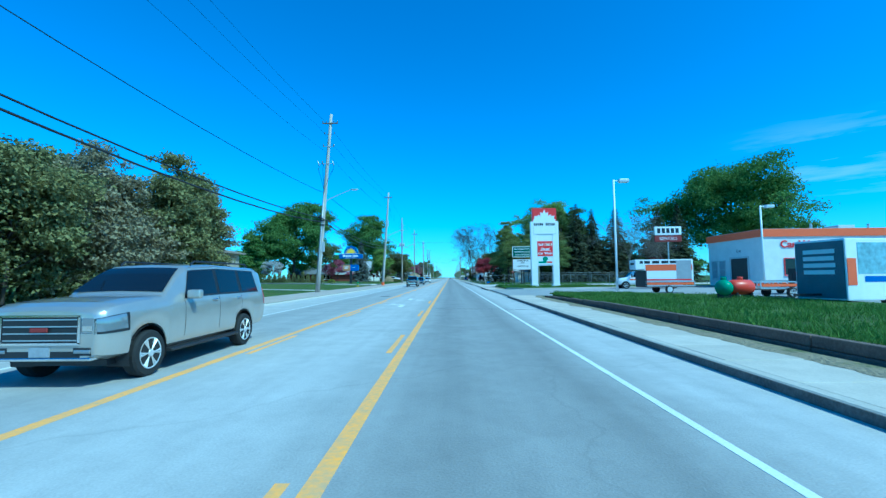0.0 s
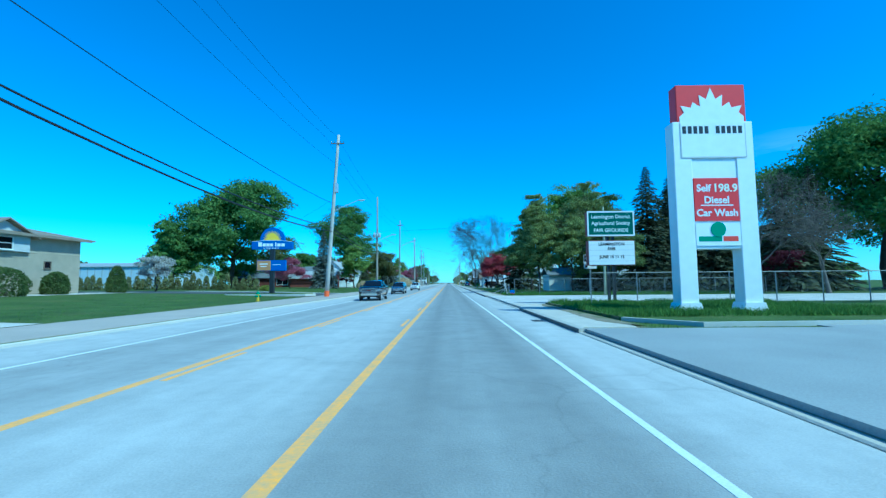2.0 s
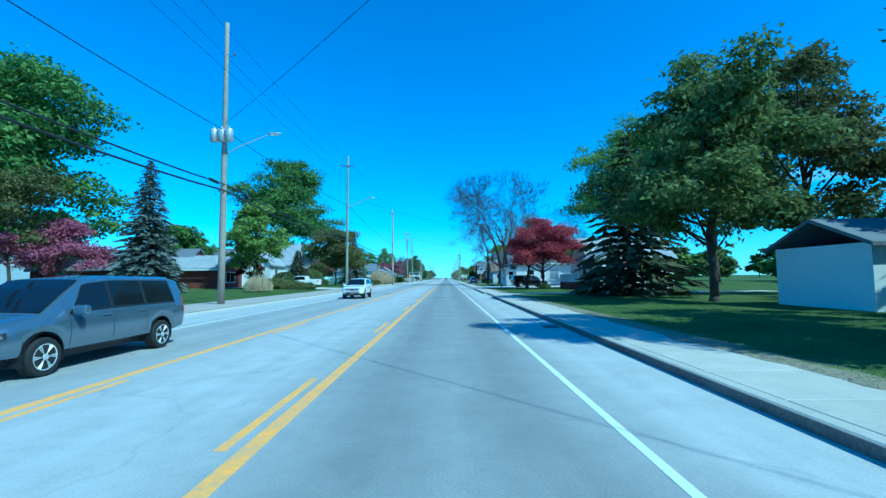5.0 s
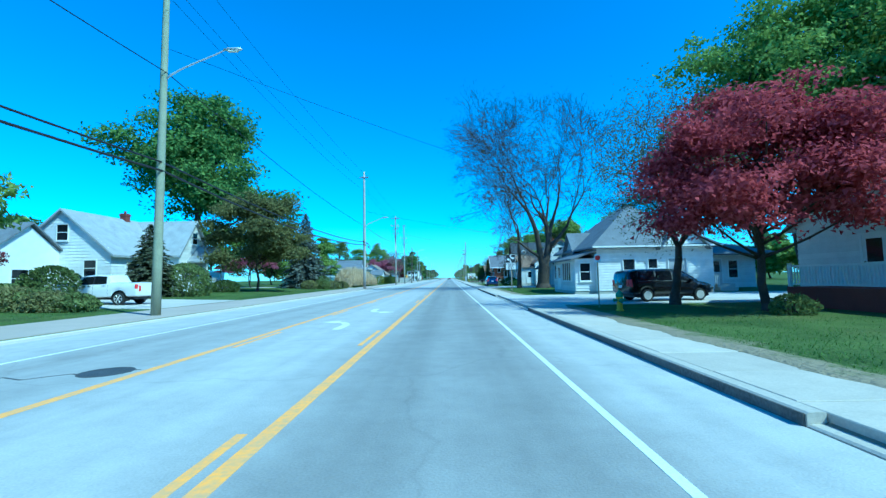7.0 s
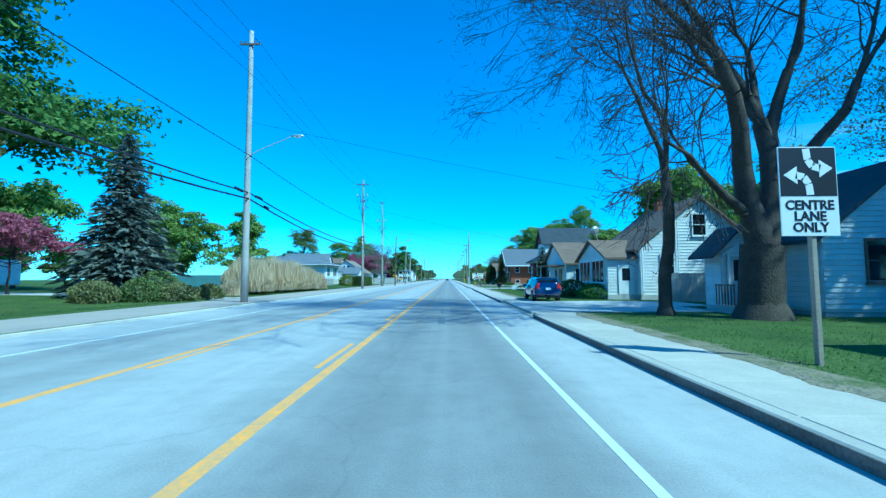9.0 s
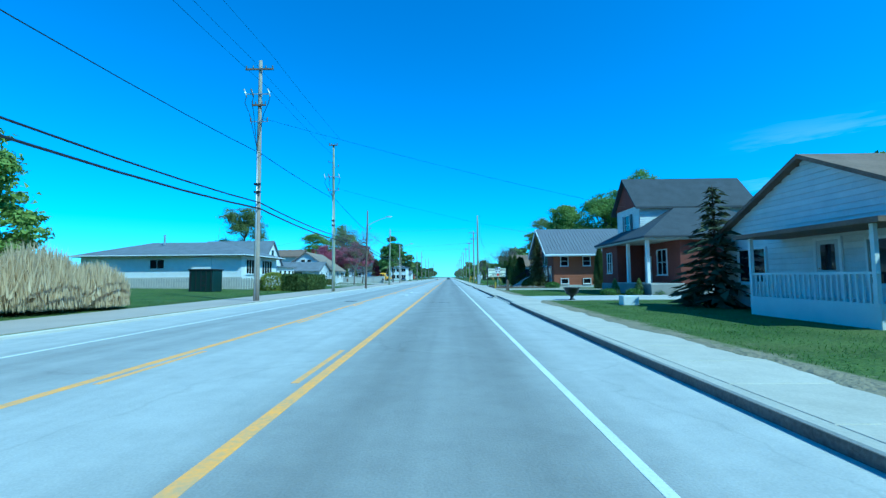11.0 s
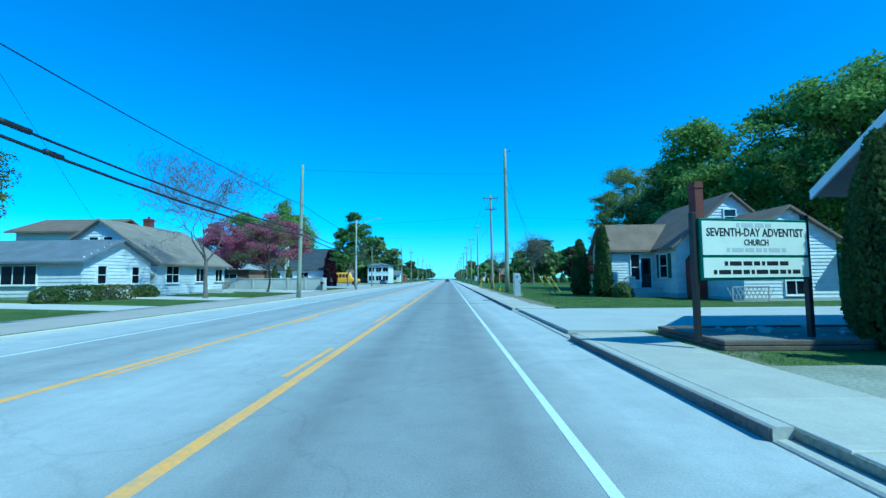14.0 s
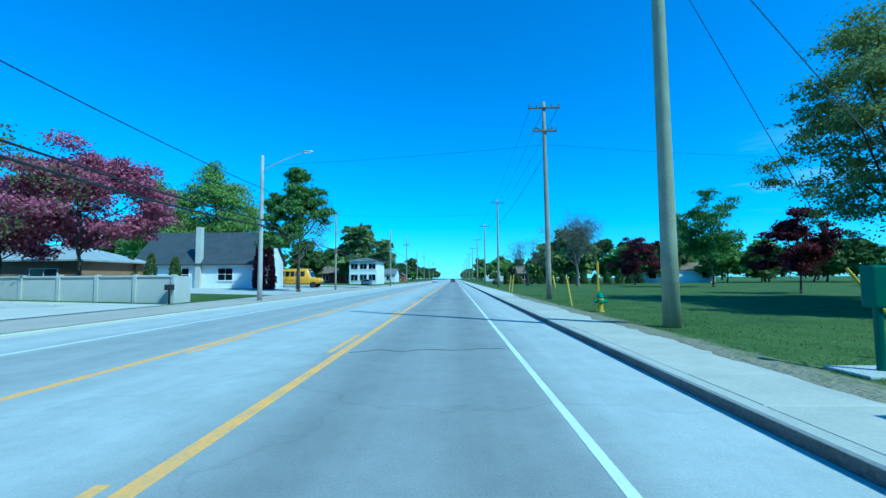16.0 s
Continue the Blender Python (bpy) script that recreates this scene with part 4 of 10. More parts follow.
def gable_walls(bm, x0, x1, y0, y1, z0, ze, zr, axis):
    if axis == "y":
        prism(bm, [(x0, z0), (x1, z0), (x1, ze), ((x0 + x1) / 2, zr), (x0, ze)], "y", y0, y1)
    elif axis == "x":
        prism(bm, [(y0, z0), (y1, z0), (y1, ze), ((y0 + y1) / 2, zr), (y0, ze)], "x", x0, x1)
    else:
        box(bm, x0, x1, y0, y1, z0, ze)
    return bm


def window(parent, face, at, u0, u1, z0, z1, bars=(1, 1), trim=None, glass=None, sill=True, shutters=None, t=0.09):
    """A window on a wall. face: s (wall faces -y at y=at), w (faces -x at x=at), e (faces +x at x=at)."""
    trim, glass = trim or WHITE_PAINT, glass or GLASS
    w = new("window")
    w.parent = parent

    def put(name, a, b, c, d, d0, d1, m, par=w):
        if face == "s":
            r = (a, b, at - d1, at - d0, c, d)
        elif face == "w":
            r = (at - d1, at - d0, a, b, c, d)
        else:
            r = (at + d0, at + d1, a, b, c, d)
        return part(name, boxes(r), m, par)
    fr = 0.075
    bmr = []
    for a, b, c, d in ((u0 - fr, u0, z0 - fr, z1 + fr), (u1, u1 + fr, z0 - fr, z1 + fr), (u0, u1, z1, z1 + fr), (u0, u1, z0 - fr, z0)):
        bmr.append((a, b, c, d))
    bm = bmesh.new()
    for a, b, c, d in bmr:
        r = (a, b, at - t, at, c, d) if face == "s" else (at - t, at, a, b, c, d) if face == "w" else (at, at + t, a, b, c, d)
        box(bm, *r)
    part("window_frame", bm, trim, w)
    nu, nz = bars
    for i in range(nu):
        for j in range(nz):
            a, b = u0 + (u1 - u0) * i / nu, u0 + (u1 - u0) * (i + 1) / nu
            c, d = z0 + (z1 - z0) * j / nz, z0 + (z1 - z0) * (j + 1) / nz
            put("pane", a + 0.02, b - 0.02, c + 0.02, d - 0.02, 0.022, 0.028, glass)
    for i in range(1, nu):
        a = u0 + (u1 - u0) * i / nu
        put("mullion", a - 0.025, a + 0.025, z0, z1, 0.01, t * 0.75, trim)
    for j in range(1, nz):
        c = z0 + (z1 - z0) * j / nz
        put("mullion", u0, u1, c - 0.025, c + 0.025, 0.01, t * 0.75, trim)
    if sill:
        put("sill", u0 - 0.12, u1 + 0.12, z0 - fr - 0.05, z0 - fr, 0.0, t + 0.06, trim)
    if shutters:
        for a, b in ((u0 - fr - 0.42, u0 - fr - 0.02), (u1 + fr + 0.02, u1 + fr + 0.42)):
            put("shutter", a, b, z0 - 0.05, z1 + 0.05, 0.0, 0.05, shutters)
    return w


def door(parent, face, at, u0, u1, z0, z1, colour, label, glass=True):
    d = new("door")
    d.parent = parent
    d["label"] = label

    def put(name, a, b, c, e, d0, d1, m):
        r = (a, b, at - d1, at - d0, c, e) if face == "s" else (at - d1, at - d0, a, b, c, e) if face == "w" else (at + d0, at + d1, a, b, c, e)
        part(name, boxes(r), m, d)
    put("leaf", u0, u1, z0, z1, 0.0, 0.05, colour)
    put("jamb", u0 - 0.1, u0, z0, z1 + 0.1, 0.0, 0.08, WHITE_PAINT)
    put("jamb", u1, u1 + 0.1, z0, z1 + 0.1, 0.0, 0.08, WHITE_PAINT)
    put("lintel", u0, u1, z1, z1 + 0.1, 0.0, 0.08, WHITE_PAINT)
    if glass:
        put("pane", u0 + 0.17, u1 - 0.17, z0 + (z1 - z0) * 0.48, z1 - 0.15, 0.05, 0.058, GLASS)
    put("handle", u1 - 0.14, u1 - 0.08, z0 + 0.98, z0 + 1.04, 0.05, 0.11, CHROME)


def siding(parent, face, at, u0, u1, z0, z1, step=0.21, gable=None, skip=()):
    """Lapped boards, each a piece of its own. gable: (ridge u, ridge z) carries them up the gable."""
    z = z0
    cache = {}
    while z < (gable[1] if gable else z1) - 0.06:
        a, b = u0, u1
        if gable and z > z1:
            k = (gable[1] - z) / (gable[1] - z1)
            a, b = gable[0] + (u0 - gable[0]) * k + 0.02, gable[0] + (u1 - gable[0]) * k - 0.02
            if b - a < 0.15:
                break
        top = min(z + step, z1) if not gable else z + step
        key = (round(a, 3), round(b, 3), round(top - z, 3))
        if key not in cache:
            bm = bmesh.new()
            h = top - z
            pr = [(0.0, 0.0), (0.05, 0.0), (0.05, 0.02), (0.008, h), (0.0, h)]
            if face == "s":
                prism(bm, [(-p, q) for p, q in pr], "x", a, b)
            elif face == "w":
                prism(bm, [(-p, q) for p, q in pr], "y", a, b)
            else:
                prism(bm, [(p, q) for p, q in pr], "y", a, b)
            o = part("siding_board", bm, WHITE_SIDING, parent)
            cache[key] = o.data
        else:
            o = new("siding_board", cache[key])
            o.parent = parent
        o.location = (0, at, z) if face == "s" else (at, 0, z)
        z = top if top > z else z + step


def gutter(parent, face, at, u0, u1, z, m=None):
    r = (u0, u1, at - 0.14, at, z - 0.12, z) if face == "s" else (at - 0.14, at, u0, u1, z - 0.12, z) if face == "w" else (at, at + 0.14, u0, u1, z - 0.12, z)
    part("gutter", bevelled(boxes(r), 0.015, 1), m or WHITE_PAINT, parent)


def brick_courses(parent, face, at, u0, u1, z0, z1, material, step=0.225):
    """Raked joints: narrow proud bands of brick, one to each three courses."""
    bm = bmesh.new()
    z = z0
    while z < z1 - 0.02:
        t = min(z + step - 0.02, z1)
        r = (u0, u1, at - 0.012, at, z, t) if face == "s" else (at - 0.012, at, u0, u1, z, t) if face == "w" else (at, at + 0.012, u0, u1, z, t)
        box(bm, *r)
        z += step
    o = part("brickwork", bm, material, parent)
    o["kind"] = "stuff"


def chimney(parent, x, y, w, z0, z1, m):
    part("chimney", boxes((x - w / 2, x + w / 2, y - w / 2, y + w / 2, z0, z1), (x - w / 2 - 0.06, x + w / 2 + 0.06, y - w / 2 - 0.06, y + w / 2 + 0.06, z1 - 0.25, z1 - 0.08)), m, parent, "brick chimney stack")
    bm = bmesh.new()
    tube(bm, [(x, y, z1), (x, y, z1 + 0.25)], 0.12, 0.12, 10)
    part("chimney_pot", bm, BRICK_DARK, parent)


# beige brick building, far side
h = thing("beige_building", 0, 0, 0, "long beige brick building with a low brown roof", "building")
part("wall", gable_walls(bmesh.new(), -78, -45.4, 60.5, 85.1, 0.2, 7.0, 0, None), BRICK_BEIGE, h)
bm = bmesh.new()
for k in range(22):
    z = 0.8 + 0.29 * k
    if z < 5.2:
        box(bm, -45.4, -45.36, 60.5, 85.1, z, z + 0.24)
part("stone_course", bm, BRICK_BEIGE, h)["kind"] = "stuff"
part("roof", roof_hip(bmesh.new(), -78, -45.4, 60.5, 85.1, 7.0, 10.4, 1.0), ROOF_TAN, h)
bm = bmesh.new()
gable_walls(bm, -49, -45.0, 72.8, 78.4, 5.2, 6.9, 8.3, "x")
part("gable", bm, GREY_TRIM, h)
bm = bmesh.new()
roof_gable(bm, -52, -45.0, 72.8, 78.4, 6.9, 8.4, "x", 0.6, 0.16, 0.6)
part("gable_roof", bm, ROOF_TAN, h)
part("fascia", boxes((-44.45, -44.35, 60, 85.6, 6.85, 7.12), (-78, -45.4, 59.42, 59.5, 6.85, 7.12)), ROOF_TAN, h)
window(h, "e", -45.0, 74.7, 76.5, 5.4, 6.6, (1, 2))
for y in (65.5, 80.5):
    window(h, "e", -45.36, y, y + 0.7, 3.6, 4.3, (1, 1), TIMBER)
for x in (-74, -69, -64, -59):
    window(h, "s", 60.5, x, x + 1.2, 1.8, 3.2, (1, 2))

# pale blue warehouse and roofs behind the motel's trees
h = thing("warehouse", 0, 0, 0, "long pale blue metal warehouse far behind trees", "building")
part("wall", boxes((-165, -92, 172, 200, 0, 7.6)), mat("pale_blue_cladding", (0.50, 0.56, 0.62), 0.5, 0.06), h)
part("roof", roof_gable(bmesh.new(), -165, -92, 172, 200, 7.6, 9.4, "x", 0.5, 0.2, 0.4), ROOF_LIGHT, h)
for k in range(30):
    part("rib", boxes((-164 + 2.4 * k, -163.8 + 2.4 * k, 171.93, 172, 0.4, 7.5)), ROOF_LIGHT, h)
h = thing("motel_house", 0, 0, 0, "low house with white gable and grey roof", "house")
part("wall", gable_walls(bmesh.new(), -60, -38, 152, 160, 0, 3.6, 6.2, "x"), BRICK_DARK, h)
part("roof", roof_gable(bmesh.new(), -60, -38, 152, 160, 3.6, 6.4, "x", 0.6), ROOF_GREY, h)
window(h, "s", 152, -56, -53, 1.4, 2.9, (2, 1))
window(h, "s", 152, -48, -45, 1.4, 2.9, (2, 1))
h = thing("garden_house", -3.6, 0, 0, "grey-roofed house with white gable behind spruce", "house")
part("wall", gable_walls(bmesh.new(), -44, -34.5, 163, 172, 0, 3.8, 7.0, "x"), WHITE_PAINT, h)
part("roof", roof_gable(bmesh.new(), -44, -34.5, 163, 172, 3.8, 7.2, "x", 0.5), ROOF_GREY, h)
window(h, "e", -34.5, 166, 169, 1.4, 3.0, (2, 2))

# brick house with white eaves beside the bushes
h = thing("brick_bungalow", 0, 0, 0, "dark brick bungalow with white eaves", "house")
part("wall", gable_walls(bmesh.new(), -44, -32.2, 151, 158, 0.3, 3.5, 5.0, "x"), BRICK_DARK, h)
part("roof", roof_gable(bmesh.new(), -44, -32.2, 151, 158, 3.5, 5.2, "x", 0.6, 0.2, 0.7), ROOF_LIGHT, h)
part("fascia", boxes((-44, -31.5, 150.1, 150.3, 3.05, 3.3)), WHITE_PAINT, h)
window(h, "e", -32.2, 153, 155.5, 1.4, 2.8, (2, 1))

# white storey-and-a-half house, far side
h = thing("white_house", 0, 0, 0, "white sided house with grey roof and gabled porch", "house")
h.matrix_basis = Matrix.Diagonal((1, 1, 1.19, 1))
part("wall", gable_walls(bmesh.new(), -42.8, -33.0, 170.6, 181.0, 0.3, 3.9, 7.4, "y"), WHITE_PAINT, h)
part("wall", gable_walls(bmesh.new(), -37.0, -30.8, 177.6, 183.4, 0.3, 4.2, 7.3, "x"), WHITE_PAINT, h)
part("roof", roof_gable(bmesh.new(), -42.8, -33.0, 170.6, 181.0, 3.9, 7.45, "y", 0.5, 0.18, 0.4), ROOF_LIGHT, h)
part("roof", roof_gable(bmesh.new(), -38.0, -30.8, 177.6, 183.4, 4.2, 7.4, "x", 0.4, 0.18, 0.4), ROOF_LIGHT, h)
siding(h, "s", 170.6, -42.8, -33.0, 0.7, 3.9, 0.26, (-37.9, 7.4))
siding(h, "e", -33.0, 170.6, 177.6, 0.7, 3.8, 0.26)
siding(h, "e", -30.8, 177.6, 183.4, 0.7, 4.2, 0.26, (180.5, 7.3))
window(h, "s", 170.55, -38.4, -37.3, 5.0, 6.3, (1, 2))
window(h, "s", 170.55, -35.6, -34.4, 2.0, 3.3, (1, 2))
window(h, "s", 170.55, -41.4, -40.2, 2.0, 3.3, (1, 2))
window(h, "e", -32.95, 172.6, 173.9, 1.7, 3.2, (1, 2))
window(h, "e", -30.75, 180.0, 181.0, 5.2, 6.3, (1, 2))
window(h, "e", -30.75, 178.1, 179.3, 1.7, 3.2, (2, 2))
part("porch", boxes((-30.7, -28.6, 179.6, 183.2, 0.3, 0.9)), CONCRETE, h)
part("porch_roof", roof_gable(bmesh.new(), -30.7, -28.5, 179.4, 183.4, 3.5, 4.9, "x", 0.3, 0.14, 0.2), ROOF_LIGHT, h)
for y in (179.8, 183.0):
    part("porch_post", boxes((-28.9, -28.75, y - 0.08, y + 0.08, 0.9, 3.5)), WHITE_PAINT, h)
rl = part("porch_rail", boxes((-28.86, -28.8, 179.8, 183, 1.7, 1.78)), WHITE_PAINT, h)
for k in range(15):
    part("baluster", boxes((-28.85, -28.81, 179.9 + 0.2 * k, 179.95 + 0.2 * k, 0.9, 1.7)), WHITE_PAINT, rl)
door(h, "e", -30.75, 181.6, 182.5, 0.9, 3.0, WHITE_PAINT, "white front door")
chimney(h, -37.9, 178.6, 0.7, 6.8, 8.2, BRICK_DARK)
ant = thing("radio_mast", -40.5, 166.5, 0.6, "slim lattice radio mast behind a house", "mast")
bm = bmesh.new()
for a in range(3):
    tube(bm, [(0.2 * math.cos(a * 2.094), 0.2 * math.sin(a * 2.094), 0), (0.15 * math.cos(a * 2.094), 0.15 * math.sin(a * 2.094), 14)], 0.025, 0.02, 4)
part("leg", bm, GALV, ant)
bm = bmesh.new()
for k in range(34):
    a = k % 3
    tube(bm, [(0.19 * math.cos(a * 2.094), 0.19 * math.sin(a * 2.094), 0.4 * k), (0.19 * math.cos((a + 1) * 2.094), 0.19 * math.sin((a + 1) * 2.094), 0.4 * k + 0.4)], 0.012, 0.012, 3)
part("brace", bm, GALV, ant)

# white bungalow, far side north
h = thing("white_bungalow", 0, 0, 0, "white brick bungalow with shallow blue-grey hip roof", "house")
part("wall", boxes((-46, -25.7, 258.2, 269, 0.3, 4.5)), WHITE_PAINT, h)
part("roof", roof_hip(bmesh.new(), -46, -25.7, 258.2, 269, 4.5, 6.7, 0.9), ROOF_GREY, h)
gutter(h, "s", 257.3, -46.8, -24.8, 4.66)
gutter(h, "e", -24.8, 257.4, 269.8, 4.66)
window(h, "s", 258.2, -37.2, -35.4, 3.0, 4.1, (2, 1))
part("chimney_breast", boxes((-31.8, -29.4, 257.9, 258.2, 0.3, 4.4)), WHITE_PAINT, h)
window(h, "e", -25.7, 259.4, 261.6, 2.3, 4.1, (3, 1))
window(h, "e", -25.7, 264.0, 267.2, 2.3, 4.1, (4, 1))
part("stone_plinth", boxes((-46, -25.66, 258.12, 258.2, 0.3, 1.9), (-25.7, -25.62, 258.2, 269, 0.3, 1.6)), CONCRETE_PALE, h)
bm = bmesh.new()
tube(bm, [(-38, 262, 6.2), (-38, 262, 7.6)], 0.12, 0.12, 8)
part("flue", bm, GALV, h)
# gabled white house
h = thing("white_gabled_house", 0, 0, 0, "white house with steep white gable and dark roof", "house")
part("wall", gable_walls(bmesh.new(), -42, -30.8, 276, 283.6, 0.3, 4.3, 8.0, "x"), WHITE_PAINT, h)
part("roof", roof_gable(bmesh.new(), -42, -30.8, 276, 283.6, 4.3, 8.1, "x", 0.5), ROOF_GREY, h)
window(h, "e", -30.8, 279.2, 280.3, 5.6, 6.6, (1, 1))
part("porch_roof", boxes((-30.8, -28.0, 275.5, 284, 3.5, 3.7)), ROOF_GREY, h)
part("wall", boxes((-31.0, -28.4, 276.0, 283.6, 0.3, 3.5)), WHITE_PAINT, h)
for y in (276.8, 278.8, 280.8, 282.4):
    window(h, "e", -28.4, y, y + 1.0, 1.6, 3.0, (1, 2))
# long low white house with gable
h = thing("low_white_house", 0, 0, 0, "low white sided house with blue-grey roof", "house")
part("wall", gable_walls(bmesh.new(), -42, -25.2, 288.4, 295.2, 0.2, 3.2, 4.7, "x"), WHITE_PAINT, h)
part("roof", roof_gable(bmesh.new(), -42, -25.2, 288.4, 295.2, 3.2, 4.8, "x", 0.5, 0.14, 0.45), ROOF_GREY, h)
siding(h, "s", 288.4, -42, -25.2, 0.6, 3.2, 0.26)
siding(h, "e", -25.2, 288.4, 295.2, 0.6, 3.2, 0.26, (291.8, 4.7))
window(h, "s", 288.36, -31.8, -28.4, 1.5, 2.8, (4, 1))
window(h, "s", 288.36, -37.5, -36.2, 1.5, 2.8, (2, 1))
door(h, "s", 288.36, -34.0, -33.0, 0.6, 2.7, SIGN_GREEN, "dark green front door")
window(h, "e", -25.16, 289.6, 290.4, 1.5, 2.8, (1, 2))
window(h, "e", -25.16, 293.0, 293.8, 1.5, 2.8, (1, 2))
part("dormer", gable_walls(bmesh.new(), -37.2, -34.6, 287.4, 289.0, 0.4, 3.0, 3.9, "y"), WHITE_PAINT, h)
part("dormer_roof", roof_gable(bmesh.new(), -37.2, -34.6, 287.4, 290.0, 3.0, 4.0, "y", 0.3, 0.12, 0.25), ROOF_GREY, h)
# brown roofed bungalow
h = thing("brown_roofed_house", 0, 0, 0, "white sided house with a mossy brown roof and dormer", "house")
part("wall", gable_walls(bmesh.new(), -35.4, -25.3, 296.2, 307.6, 0.2, 3.6, 7.0, "y"), WHITE_PAINT, h)
part("roof", roof_gable(bmesh.new(), -35.4, -25.3, 296.2, 307.6, 3.6, 7.1, "y", 0.7, 0.16, 0.5), ROOF_TAN, h)
siding(h, "e", -25.3, 296.2, 307.6, 0.5, 3.5, 0.26)
siding(h, "s", 296.2, -35.4, -25.3, 0.5, 3.6, 0.26, (-30.35, 7.0))
window(h, "e", -25.27, 297.4, 299.2, 1.5, 3.0, (2, 2))
window(h, "e", -25.27, 302.0, 303.4, 1.6, 2.9, (2, 1))
window(h, "e", -25.27, 305.6, 307.0, 1.6, 2.9, (2, 1))
window(h, "s", 296.17, -31.4, -30.6, 4.4, 5.6, (1, 2))
window(h, "s", 296.17, -30.1, -29.3, 4.4, 5.6, (1, 2))
part("dormer", gable_walls(bmesh.new(), -41, -33.0, 299.0, 306, 3.0, 6.6, 7.9, "x"), SIGN_CREAM, h)
part("dormer_roof", roof_gable(bmesh.new(), -41, -33.0, 299.0, 306, 6.6, 8.0, "x", 0.7, 0.16, 0.5), ROOF_BROWN, h)
chimney(h, -31.0, 303, 0.7, 6.2, 8.2, BRICK_DARK)
part("porch", boxes((-25.3, -23.4, 303.8, 305.4, 0.2, 0.7), (-25.3, -22.9, 304.0, 305.2, 0.2, 0.45)), CONCRETE, h)
rl = part("porch_rail", boxes((-23.5, -23.44, 303.8, 305.4, 1.4, 1.48)), TIMBER, h)
for k in range(7):
    part("baluster", boxes((-23.49, -23.45, 303.85 + 0.22 * k, 303.9 + 0.22 * k, 0.7, 1.4)), TIMBER, rl)

# grey-roofed house beyond the wall, motel-like white block, far roofs
h = thing("grey_roofed_house", 0, 0, 0, "white house with steep grey roof and gable", "house")
part("wall", gable_walls(bmesh.new(), -43, -26.1, 349.8, 358.5, 0.2, 4.2, 8.3, "x"), WHITE_PAINT, h)
part("roof", roof_gable(bmesh.new(), -43, -26.1, 349.8, 358.5, 4.2, 8.4, "x", 0.6), ROOF_DARK, h)
window(h, "s", 349.8, -31.5, -29.5, 1.6, 3.2, (2, 2))
window(h, "s", 349.8, -37.5, -35.5, 1.6, 3.2, (2, 2))
window(h, "e", -26.1, 353.3, 355.0, 1.6, 3.2, (2, 2))
window(h, "e", -26.1, 353.6, 354.7, 5.2, 6.4, (1, 2))
part("chimney", boxes((-34.4, -33.7, 349.3, 350.0, 0.2, 8.8)), CONCRETE_PALE, h)
h = thing("brick_house", 0, 0, 0, "low brick house behind a blossom tree", "house")
part("wall", boxes((-46, -33, 330, 338, 0.2, 3.4)), mat("tan_brick", (0.30, 0.17, 0.10), 0.9, 0.2, 1, 22, 0.3), h)
part("roof", roof_hip(bmesh.new(), -46, -33, 330, 338, 3.4, 5.2, 0.6), ROOF_LIGHT, h)
window(h, "s", 330, -37.5, -35, 1.2, 2.7, (2, 1))
h = thing("white_block", 0, 0, 0, "white two-storey block with flat roof", "building")
part("wall", boxes((-27.0, -19.8, 404, 416, 0, 6.2)), WHITE_PAINT, h)
part("roof", roof_hip(bmesh.new(), -27.0, -19.8, 404, 416, 6.2, 7.4, 0.6), ROOF_GREY, h)
for x in (-26.6, -24.2, -21.9):
    window(h, "s", 404, x, x + 1.8, 4.2, 5.6, (2, 1))
    window(h, "s", 404, x, x + 1.8, 1.2, 2.8, (2, 1))
for k, (x0, x1, y0, y1, e, r, ax, m) in enumerate(((-42, -30, 425, 436, 3.5, 5.6, "x", ROOF_BROWN), (-34, -22, 455, 466, 3.4, 5.4, "x", ROOF_GREY), (24, 38, 452, 462, 3.4, 5.8, "x", ROOF_BROWN), (16, 28, 505, 516, 3.6, 6.2, "y", ROOF_GREY), (-36, -24, 500, 512, 3.4, 6.0, "y", ROOF_BROWN), (48, 66, 402, 412, 3.4, 5.4, "x", ROOF_BROWN))):
    h = thing("distant_house", 0, 0, 0, "small distant house with pitched roof", "house", "distant houses")
    part("wall", gable_walls(bmesh.new(), x0, x1, y0, y1, 0, e, r, ax), WHITE_PAINT if k % 2 else BRICK, h)
    part("roof", roof_gable(bmesh.new(), x0, x1, y0, y1, e, r + 0.1, ax, 0.5), m, h)
    window(h, "s", y0, x0 + 1.5, x0 + 3.3, 1.2, 2.7, (2, 1))
    window(h, "s", y0, x1 - 3.3, x1 - 1.5, 1.2, 2.7, (2, 1))

# car wash
h = thing("car_wash", 0, 0, 0, "white brick car wash with an orange fascia band", "building")
part("wall", boxes((34.4, 62, 44.2, 54.2, 0, 5.9)), mat("white_brick", (0.72, 0.72, 0.70), 0.8, 0.1, 1, 14, 0.3), h)
part("fascia", boxes((34.25, 62.2, 44.05, 54.35, 5.9, 6.75)), ORANGE, h)
part("roof", boxes((34.4, 62, 44.2, 54.2, 6.75, 6.8)), GREY_TRIM, h)
# no opening is cut: a black plate paints the bay's inner shade
part("bay_door", boxes((34.36, 34.42, 46.6, 49.6, 0.1, 3.6)), BLACK, h, "black plate painted as the shade inside an open wash bay")
part("bay_frame", boxes((34.3, 34.4, 46.4, 46.6, 0.1, 3.8), (34.3, 34.4, 49.6, 49.8, 0.1, 3.8), (34.3, 34.4, 46.6, 49.6, 3.6, 3.8)), GREY_TRIM, h)
for y in (50.8, 52.4):
    window(h, "w", 34.4, y, y + 1.1, 1.2, 3.4, (1, 2), GREY_TRIM, CURTAIN)
